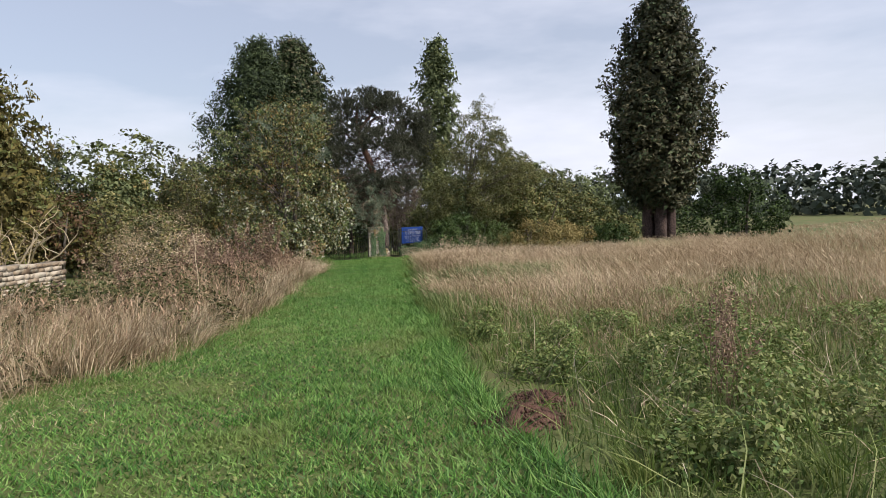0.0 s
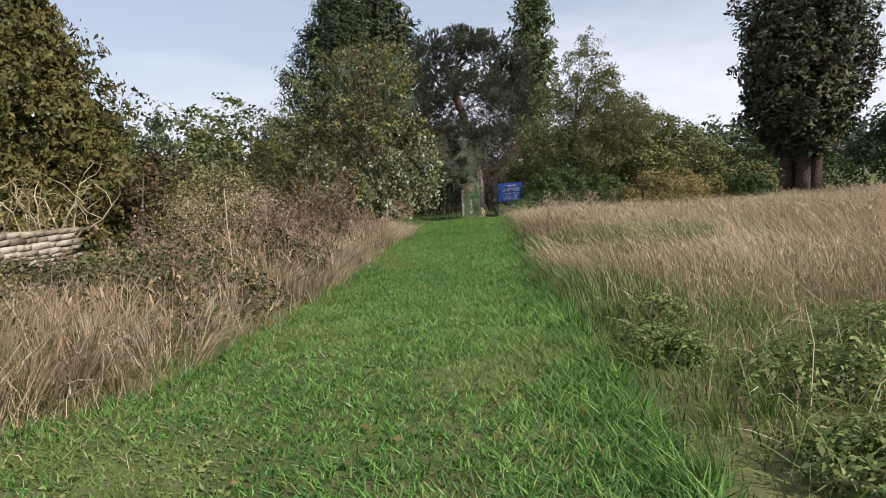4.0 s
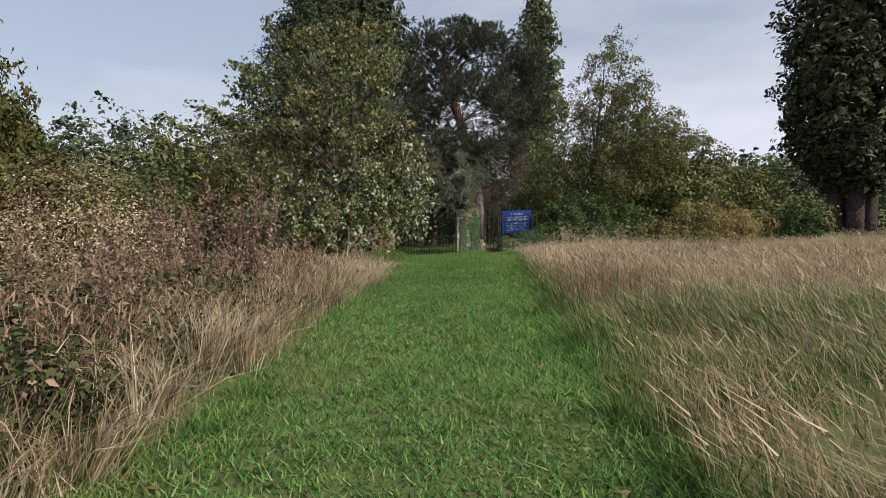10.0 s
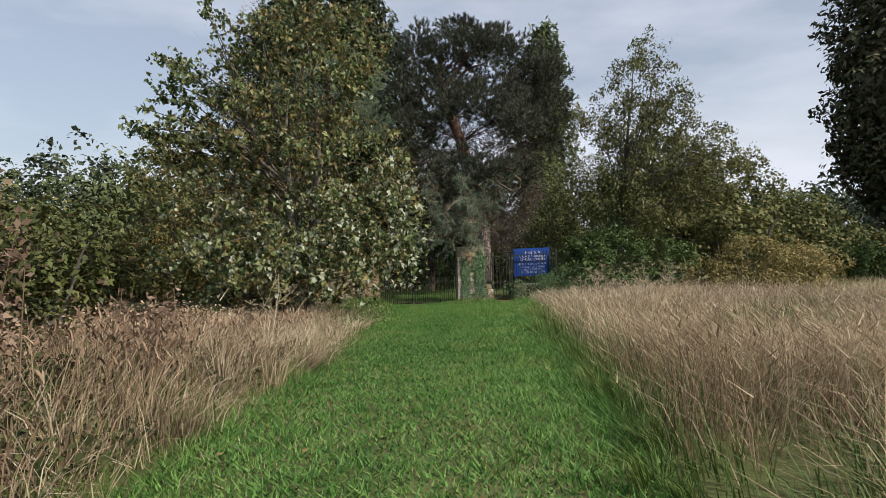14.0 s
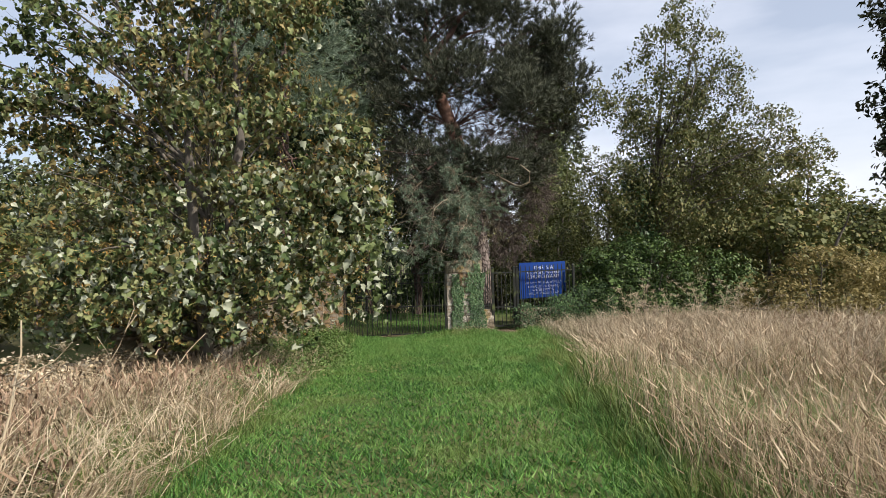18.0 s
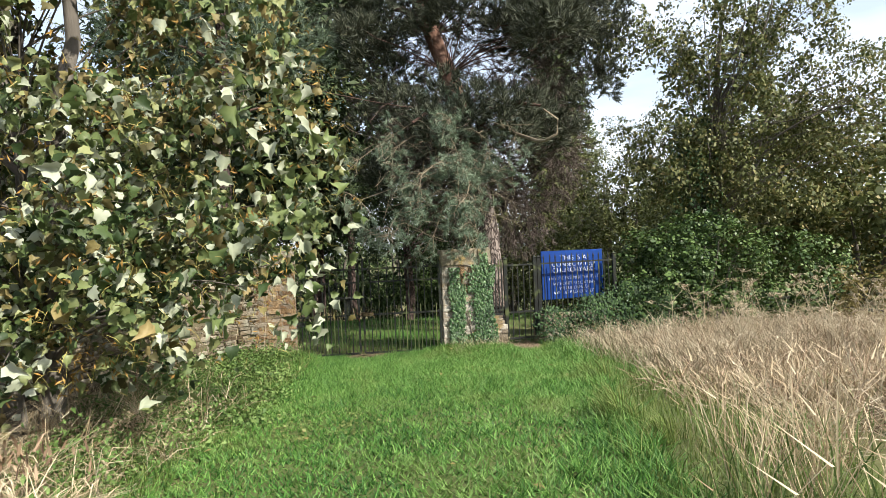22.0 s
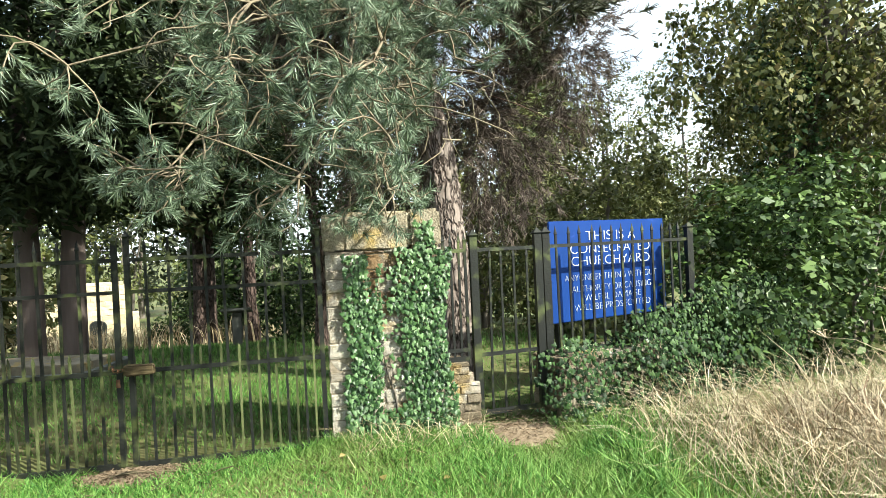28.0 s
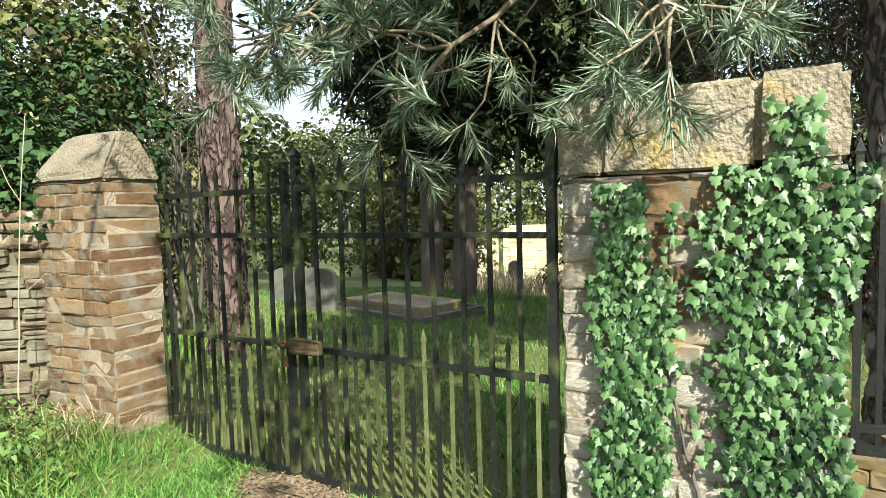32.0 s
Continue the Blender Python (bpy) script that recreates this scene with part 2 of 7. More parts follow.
# distance haze put into the leaf colour, paler and bluer than woodland_far
M["far_blue"] = material("hazy_woodland_far", [(0.04, 0.055, 0.04), (0.062, 0.08, 0.058), (0.09, 0.108, 0.078)], 0.3, rough=0.9, island=0.5)
M["ivy"] = material("ivy_leaf", [(0.016, 0.042, 0.014), (0.038, 0.088, 0.027), (0.078, 0.155, 0.052), (0.155, 0.255, 0.108)], 3.0, rough=0.45, thin=0.1, island=0.55, obj=0.0, spec=0.35)
M["ivy_piece"] = material("ivy_leaf_single", [(0.018, 0.046, 0.015), (0.042, 0.09, 0.032), (0.085, 0.152, 0.06), (0.17, 0.26, 0.122)], 3.0, rough=0.38, thin=0.1, obj=0.55, spec=0.5)
# ivy at about half the brightness: shade put into the leaf colour
M["ivy_shaded"] = material("shaded_ivy_leaf", [(0.009, 0.024, 0.008), (0.02, 0.048, 0.014), (0.042, 0.085, 0.026), (0.08, 0.14, 0.046)], 2.0, rough=0.55, thin=0.1, island=0.5, spec=0.2)
M["rubble_wall"] = material("rubble_wall_stone", [(0.10, 0.07, 0.045), (0.19, 0.145, 0.10), (0.29, 0.235, 0.17), (0.42, 0.37, 0.30)], 9.0, rough=0.95, bump=0.8, bump_scale=40, island=0.5, patch=((0.30, 0.28, 0.22), 5.0, 0.52, 0.68))
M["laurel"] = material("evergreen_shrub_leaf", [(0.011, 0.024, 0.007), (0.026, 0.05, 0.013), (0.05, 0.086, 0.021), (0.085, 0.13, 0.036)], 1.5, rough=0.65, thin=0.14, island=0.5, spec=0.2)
# laurel again but lighter: sunlight put into the leaf colour
M["laurel_lit"] = material("sunlit_evergreen_leaf", [(0.02, 0.044, 0.01), (0.046, 0.088, 0.02), (0.085, 0.142, 0.034), (0.14, 0.21, 0.06)], 1.5, rough=0.5, thin=0.16, island=0.5, spec=0.35)
M["bark"] = material("grey_bark", [(0.05, 0.042, 0.035), (0.11, 0.095, 0.08), (0.19, 0.165, 0.14)], 9.0, rough=0.9, bump=1.0, bump_scale=14, stretch=(1, 1, 0.25))
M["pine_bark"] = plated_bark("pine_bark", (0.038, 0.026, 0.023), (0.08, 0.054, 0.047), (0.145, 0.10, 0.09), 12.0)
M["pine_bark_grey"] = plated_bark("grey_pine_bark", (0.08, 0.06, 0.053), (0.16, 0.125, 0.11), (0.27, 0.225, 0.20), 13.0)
M["pine_limb"] = material("red_pine_limb", [(0.04, 0.024, 0.02), (0.085, 0.05, 0.04), (0.15, 0.095, 0.075)], 7.0, rough=0.9, bump=0.6, bump_scale=20)
M["purple_bark"] = material("smooth_purplish_bark", [(0.08, 0.06, 0.055), (0.15, 0.115, 0.105), (0.24, 0.19, 0.175)], 6.0, rough=0.9, bump=0.7, bump_scale=16, stretch=(1, 1, 0.15))
M["pine_red"] = material("flaking_red_pine_bark", [(0.07, 0.036, 0.027), (0.14, 0.075, 0.055), (0.23, 0.14, 0.105)], 9.0, rough=0.95, bump=1.0, bump_scale=22)
M["twig"] = material("pale_pine_twig", [(0.10, 0.078, 0.052), (0.18, 0.145, 0.10), (0.28, 0.235, 0.165)], 12.0, rough=0.8, bump=0.5, bump_scale=60)
M["stone"] = material("limestone", [(0.11, 0.08, 0.052), (0.19, 0.15, 0.105), (0.285, 0.235, 0.175), (0.42, 0.37, 0.30)], 9.0, rough=0.95, bump=1.0, bump_scale=45, obj=0.28, patch=((0.36, 0.25, 0.09), 3.2, 0.56, 0.72))
M["lichened"] = material("lichened_limestone", [(0.20, 0.16, 0.12), (0.35, 0.30, 0.245), (0.50, 0.45, 0.385), (0.64, 0.60, 0.53)], 10.0, rough=0.95, bump=1.0, bump_scale=45, obj=0.25, patch=((0.40, 0.27, 0.08), 3.0, 0.54, 0.70))
M["ironstone"] = material("ironstone", [(0.115, 0.062, 0.032), (0.19, 0.112, 0.058), (0.265, 0.17, 0.09), (0.35, 0.25, 0.15)], 8.0, rough=0.95, bump=1.0, bump_scale=45, obj=0.35, patch=((0.27, 0.24, 0.195), 9.0, 0.50, 0.66))
M["rubble"] = material("rubble_stone", [(0.085, 0.058, 0.034), (0.155, 0.116, 0.074), (0.235, 0.185, 0.126), (0.34, 0.29, 0.22)], 9.0, rough=0.95, bump=0.9, bump_scale=40, obj=0.6, patch=((0.30, 0.28, 0.22), 5.0, 0.52, 0.68))
M["cap"] = material("coping_stone", [(0.14, 0.115, 0.08), (0.24, 0.205, 0.15), (0.37, 0.325, 0.255)], 9.0, rough=0.95, bump=0.9, bump_scale=50, patch=((0.36, 0.25, 0.08), 3.5, 0.54, 0.68))
M["cap_grey"] = material("grey_coping_stone", [(0.10, 0.08, 0.055), (0.17, 0.145, 0.105), (0.27, 0.235, 0.18)], 9.0, rough=0.95, bump=0.9, bump_scale=50, patch=((0.30, 0.23, 0.10), 4.0, 0.62, 0.76))
M["red_earth"] = material("red_crumbly_earth", [(0.04, 0.021, 0.015), (0.085, 0.046, 0.033), (0.15, 0.09, 0.064)], 14.0, rough=0.98, bump=1.0, bump_scale=60)
M["mortar"] = material("earthy_mortar", [(0.16, 0.125, 0.09), (0.25, 0.205, 0.155), (0.34, 0.29, 0.225)], 30.0, rough=0.98, bump=0.8, bump_scale=60)
M["iron"] = material("weathered_black_iron", [(0.005, 0.006, 0.005), (0.009, 0.010, 0.009), (0.02, 0.024, 0.016)], 18.0, rough=0.6, bump=0.2, bump_scale=60, spec=0.3, patch=((0.10, 0.12, 0.04), 5.0, 0.53, 0.74))
M["algae_iron"] = material("algae_stained_iron", [(0.014, 0.016, 0.010), (0.035, 0.042, 0.018), (0.08, 0.095, 0.038), (0.16, 0.17, 0.08)], 9.0, rough=0.8, bump=0.5, bump_scale=70, spec=0.2, obj=0.35)
M["rusty"] = material("rusted_iron", [(0.05, 0.025, 0.015), (0.12, 0.06, 0.035), (0.2, 0.11, 0.06)], 25.0, rough=0.85, bump=0.5, bump_scale=70)
M["sign"] = material("blue_enamel", [(0.004, 0.025, 0.12), (0.006, 0.033, 0.165), (0.009, 0.045, 0.21)], 3.0, rough=0.5, spec=0.15, patch=((0.03, 0.06, 0.28), 9.0, 0.66, 0.80))
M["white"] = material("white_lettering", [(0.62, 0.64, 0.68), (0.72, 0.73, 0.76), (0.8, 0.8, 0.82)], 20.0, rough=0.5)
M["grave"] = material("grey_gravestone", [(0.06, 0.062, 0.055), (0.11, 0.112, 0.10), (0.18, 0.178, 0.155)], 8.0, rough=0.9, bump=0.5, bump_scale=40)
M["ruin"] = material("pale_ruin_stone", [(0.34, 0.265, 0.165), (0.44, 0.365, 0.25), (0.54, 0.465, 0.34)], 3.0, rough=0.95, bump=0.7, bump_scale=12, obj=0.3)
M["log"] = material("rotten_wood", [(0.05, 0.042, 0.025), (0.10, 0.085, 0.05), (0.16, 0.135, 0.085)], 14.0, rough=0.95, bump=0.9, bump_scale=40)
M["lock_wood"] = material("weathered_lock_wood", [(0.035, 0.026, 0.014), (0.075, 0.055, 0.028), (0.13, 0.10, 0.055)], 16.0, rough=0.95, bump=0.8, bump_scale=50, stretch=(0.3, 1, 1))
M["litter"] = material("bare_trodden_earth", [(0.11, 0.075, 0.05), (0.19, 0.14, 0.095), (0.30, 0.23, 0.16)], 6.0, rough=0.98, bump=0.8, bump_scale=30)

# ---- mesh helpers ----
rng = np.random.default_rng(7)


def raw(name, verts, faces):
    """A mesh from an array of vertices and an array of faces that all have the same number of corners."""
    verts, faces = np.asarray(verts, np.float32), np.asarray(faces, np.int32)
    me = bpy.data.meshes.new(name)
    k = faces.shape[1]
    me.vertices.add(len(verts))
    me.vertices.foreach_set("co", verts.ravel())
    me.loops.add(faces.size)
    me.loops.foreach_set("vertex_index", faces.ravel())
    me.polygons.add(len(faces))
    me.polygons.foreach_set("loop_start", np.arange(0, faces.size, k, dtype=np.int32))
    me.update(calc_edges=True)
    return me


def smooth(me):
    me.polygons.foreach_set("use_smooth", np.ones(len(me.polygons), bool))
    return me


def from_bm(name, bm):
    me = bpy.data.meshes.new(name)
    bm.to_mesh(me)
    bm.free()
    return me


def part(name, me, mat, parent=None, label=""):
    """Links a mesh (or bmesh) as one object under a thing or a part."""
    if isinstance(me, bmesh.types.BMesh):
        me = from_bm(name, me)
    if mat and not me.materials:
        me.materials.append(mat)
    ob = new(name, me)
    ob.parent = parent
    return tagged(ob, label)


def thing(name, place, label, category, group="", kind=""):
    ob = new(name)
    ob.location = place
    return tagged(ob, label, category, group, kind)


def joined(bits):
    """Several (verts, faces) arrays as one."""
    vs, fs, k = [], [], 0
    for v, f in bits:
        vs.append(np.asarray(v, np.float64))
        fs.append(np.asarray(f) + k)
        k += len(v)
    return np.concatenate(vs), np.concatenate(fs)


def tube(points, radii, sides=7, wobble=0.0):
    """A tapered tube along points, as (verts, quads)."""
    p = np.asarray(points, float)
    r = np.interp(np.linspace(0, 1, len(p)), np.linspace(0, 1, len(radii)), radii)
    t = np.gradient(p, axis=0)
    t /= np.linalg.norm(t, axis=1)[:, None] + 1e-9
    ref = np.where(np.abs(t[:, 2:3]) > 0.9, [[1.0, 0, 0]], [[0, 0, 1.0]])
    a = np.cross(t, ref)
    a /= np.linalg.norm(a, axis=1)[:, None] + 1e-9
    b = np.cross(t, a)
    ang = np.linspace(0, 2 * np.pi, sides, endpoint=False)
    rr = r[:, None] * (1 + wobble * rng.normal(size=(len(p), sides)))
    v = p[:, None] + rr[..., None] * (np.cos(ang)[None, :, None] * a[:, None] + np.sin(ang)[None, :, None] * b[:, None])
    i = np.arange(len(p) - 1)[:, None] * sides
    j = np.arange(sides)[None]
    k = (j + 1) % sides
    f = np.stack([i + j, i + k, i + sides + k, i + sides + j], -1).reshape(-1, 4)
    return v.reshape(-1, 3), f


def curve_path(a, b, sag=0.0, bend=0.1, n=7, r=rng):
    """A crooked line from a to b."""
    a, b = np.asarray(a, float), np.asarray(b, float)
    t = np.linspace(0, 1, n)[:, None]
    p = a + (b - a) * t
    d = np.linalg.norm(b - a)
    p += np.cumsum(r.normal(size=(n, 3)), 0) * bend * d / n * np.sin(np.pi * t) ** 0.5
    p[:, 2] += sag * d * np.sin(np.pi * t[:, 0])
    return p


def unit(v):
    return v / (np.linalg.norm(v, axis=-1, keepdims=True) + 1e-9)


def leaves(centres, out, size, aspect=0.65, droop=0.3, fold=0.18, vary=0.35, r=rng, rough=0.5):
    """Folded leaf blades, four corners each, at centres, facing roughly out."""
    n = len(centres)
    nor = unit(np.asarray(out) + r.normal(size=(n, 3)) * rough + [0, 0, 0.45])
    d = unit(np.cross(nor, r.normal(size=(n, 3))))
    d[:, 2] -= droop
    d = unit(d)
    s = unit(np.cross(nor, d))
    ln = (size * (1 + vary * r.normal(size=n)).clip(0.4, 1.9))[:, None]
    w = ln * aspect * 0.5
    c = np.asarray(centres)
    up = nor * ln * fold
    v = np.stack([c - d * ln * 0.5, c + s * w + up * 0.6 - d * ln * 0.08, c + d * ln * 0.5 - up * 0.3, c - s * w + up * 0.6 - d * ln * 0.08], 1)
    return v.reshape(-1, 3), np.arange(4 * n).reshape(n, 4)


def clumps(blobs, n_clumps, per, spread, r=rng, shell=0.55):
    """Points in clusters near the skins of ellipsoids (x, y, z, rx, ry, rz); also the way out at each."""
    bl = np.asarray(blobs, float)
    wts = (bl[:, 3] * bl[:, 4] + bl[:, 3] * bl[:, 5] + bl[:, 4] * bl[:, 5])
    which = r.choice(len(bl), n_clumps, p=wts / wts.sum())
    d = unit(r.normal(size=(n_clumps, 3)))
    rad = 1.08 - (1.08 - shell) * r.random(n_clumps) ** 1.7
    c = bl[which, :3] + d * rad[:, None] * bl[which, 3:]
    inside = np.zeros(n_clumps, bool)
    for b in bl:
        inside |= (((c - b[:3]) / b[3:]) ** 2).sum(1) < 0.35 * shell
    c, d = c[~inside], d[~inside]
    k = len(c)
    sp = spread * (0.5 + r.random((k, 1, 1)))
    p = c[:, None] + r.normal(size=(k, per, 3)) * sp * [1, 1, 0.7]
    o = np.repeat(d, per, 0)
    return p.reshape(-1, 3), o


def spikes(base, height, width, lean, r=rng):
    """Grass blades of one triangle each."""
    n = len(base)
    h, w = np.broadcast_to(height, n)[:, None], np.broadcast_to(width, n)[:, None]
    a = r.random(n) * 2 * np.pi
    s = np.stack([np.cos(a), np.sin(a), np.zeros(n)], 1) * w * 0.5
    tip = base + np.concatenate([lean, np.ones((n, 1))], 1) * h
    return np.stack([base - s, base + s, tip], 1).reshape(-1, 3), np.arange(3 * n).reshape(n, 3)


def blade_set(base, height, width, lean, bend=0.35, r=rng):
    """Grass blades of two segments: base points, height and width of each, lean (n, 2) of the tip as a share of its height."""
    n = len(base)
    h, w = np.broadcast_to(height, n)[:, None], np.broadcast_to(width, n)[:, None]
    a = r.random(n) * 2 * np.pi
    s = np.stack([np.cos(a), np.sin(a), np.zeros(n)], 1) * w * 0.5
    ln = np.concatenate([lean, np.zeros((n, 1))], 1) * h
    mid = base + ln * bend + np.array([0, 0, 1]) * h * 0.55
    tip = base + ln + np.array([0, 0, 1]) * h * (1 - 0.3 * np.minimum(1, np.linalg.norm(lean, axis=1)[:, None]))
    v = np.stack([base - s, base + s, mid + s * 0.8, mid - s * 0.8, tip], 1).reshape(-1, 3)
    i = np.arange(n)[:, None] * 5
    f = np.concatenate([i + [0, 1, 2], i + [0, 2, 3], i + [3, 2, 4]], 1).reshape(-1, 3)
    return v, f

# ---- the lie of the land ----
GY = [-70, -40, -35.5, -31.7, -28.6, -25.3, -21.6, -18, -14.5, -12.5, -10.3, -8, -5, -3, 0, 5, 9, 15, 25, 45, 300]
GZ = [2.8, 1.75, 1.45, 1.12, 0.98, 0.93, 0.77, 0.68, 0.58, 0.42, 0.33, 0.22, 0.02, -0.06, -0.12, -0.16, -0.5, -1.2, -2.4, -3.2, -3.4]
PL_Y = [-45, -36, -30, -28.2, -26.9, -24.8, -22, -20.3, -15.5, -10, -6, -2.4, 0.2]
PL_X = [-11.5, -10.0, -9.4, -8.6, -7.2, -6.5, -5.85, -5.46, -4.55, -3.5, -3.1, -2.7, -2.4]
PR_Y = [-45, -36, -32.5, -30.85, -28.5, -25.8, -23, -21, -17, -15, -11.5, -9.5, -6.6, -4.3, -1, 0.2]
PR_X = [-5.2, -4.3, -4.2, -4.1, -3.74, -3.24, -2.7, -2.35, -1.55, -0.95, -0.09, 0.16, 0.75, 1.46, 2.2, 2.3]


def land(x, y):
    """Height of the ground."""
    x, y = np.asarray(x, float), np.asarray(y, float)
    z = np.interp(y, GY, GZ)
    side = np.clip(x - np.interp(y, PR_Y, PR_X), 0, None)
    hill = 1.5 * np.exp(-(((x - 62) / 22) ** 2 + ((y + 10) / 22) ** 2))
    bank = 0.20 * np.clip((-2.3 - x) / 0.55, 0, 1) * np.exp(-((y + 0.5) / 1.1) ** 2) * np.clip((x + 6) / 1.5, 0, 1)
    foot = 0.09 * np.exp(-(((x - 0.5) / 0.75) ** 4 + ((y + 0.15) / 0.6) ** 2))
    return z + bank + foot + hill * np.clip(side / 12, 0, 1) + 0.05 * np.sin(x * 0.7) * np.sin(y * 0.6) * np.clip(side, 0, 1)


def left_edge(y):
    return np.interp(y, PL_Y, PL_X)


def right_edge(y):
    return np.interp(y, PR_Y, PR_X)


def grid_axis(lo, hi, fine_lo, fine_hi, fine, far):
    a = np.arange(fine_lo, fine_hi + 1e-6, fine)
    left = fine_lo - np.geomspace(1, 1 + fine_lo - lo, far)[1:][::-1] + 1
    right = fine_hi + np.geomspace(1, 1 + hi - fine_hi, far)[1:] - 1
    return np.concatenate([left, a, right])


gx, gy_ = grid_axis(-600, 700, -16, 40, 0.6, 20), grid_axis(-300, 900, -42, 20, 0.6, 20)
XX, YY = np.meshgrid(gx, gy_)
ZZ = land(XX, YY)
nx, ny = len(gx), len(gy_)
ii = (np.arange(ny - 1)[:, None] * nx + np.arange(nx - 1)[None]).ravel()
me = smooth(raw("ground", np.stack([XX.ravel(), YY.ravel(), ZZ.ravel()], 1), np.stack([ii, ii + 1, ii + nx + 1, ii + nx], 1)))
tagged(part("ground", me, M["soil"]), "rough grassland ground, green turf and thatch", "ground", kind="structure")


def scatter(n, x0, x1, y0, y1, keep=None):
    x, y = rng.uniform(x0, x1, n), rng.uniform(y0, y1, n)
    if keep is not None:
        k = keep(x, y)
        x, y = x[k], y[k]
    return np.stack([x, y, land(x, y)], 1)


def in_path(x, y, m=0.0):
    return (x > left_edge(y) - m) & (x < right_edge(y) + m)


def patchy(x, y, s, seed=0.0):
    return 0.5 + 0.25 * (np.sin(x * s + 1.3 * np.sin(y * s * 0.7 + seed)) + np.sin(y * s * 1.3 + 1.7 * np.sin(x * s * 0.6 + seed * 2)))


# mown path: short dense blades
def trodden(x, y):
    """Bare ground worn before the wicket and where the gate leaves meet."""
    w = ((x - 1.6) / 0.34) ** 2 + ((y + 0.12) / 0.46) ** 2
    g = ((x + 1.5) / 0.38) ** 2 + ((y + 0.1) / 0.26) ** 2
    return np.minimum(w, g)


def lawn():
    p = scatter(760000, -11, 3.2, -38, 0.1, lambda x, y: in_path(x, y, 0.12) & (trodden(x, y) > 0.6 + 0.6 * rng.random(len(x))))
    n = len(p)
    k = patchy(p[:, 0], p[:, 1], 1.1)
    k = 0.35 * k + 0.65 * patchy(p[:, 0], p[:, 1], 9.0, 2.0) * (0.4 + 1.2 * patchy(p[:, 0], p[:, 1], 3.1, 5.0))
    edge = np.minimum(p[:, 0] - left_edge(p[:, 1]), right_edge(p[:, 1]) - p[:, 0])
    h = (0.012 + 0.042 * k + 0.02 * rng.random(n)) * (1 + 1.3 * np.exp(-np.clip(edge, 0, None) / 0.25))
    rel = np.clip((p[:, 0] - left_edge(p[:, 1])) / (right_edge(p[:, 1]) - left_edge(p[:, 1])), 0, 1)
    h = h * (0.9 + 0.55 * rel ** 2)
    v, f = spikes(p, h, 0.012 + 0.008 * rng.random(n), rng.normal(size=(n, 2)) * 0.85)
    return raw("mown_grass", v, f)


tagged(part("mown_grass", lawn(), M["lawn"]), "short mown green grass of the footpath, slightly patchy", "grass", kind="stuff")
# taller green tufts and fallen leaves scattered over it
p = scatter(2600, -10, 3, -37, 0, lambda x, y: in_path(x, y, 0.2) & (patchy(x, y, 0.8, 2.0) > 0.62))
tuft = np.repeat(p, 14, 0) + np.concatenate([rng.normal(size=(len(p) * 14, 2)) * 0.05, np.zeros((len(p) * 14, 1))], 1)
v, f = blade_set(tuft, 0.07 + 0.06 * rng.random(len(tuft)), 0.007, rng.normal(size=(len(tuft), 2)) * 0.6)
tagged(part("grass_tufts", raw("grass_tufts", v, f), M["green_tall"]), "small lush tufts in the mown path", "grass", kind="stuff")


def right_depth(x, y):
    return x - right_edge(y)


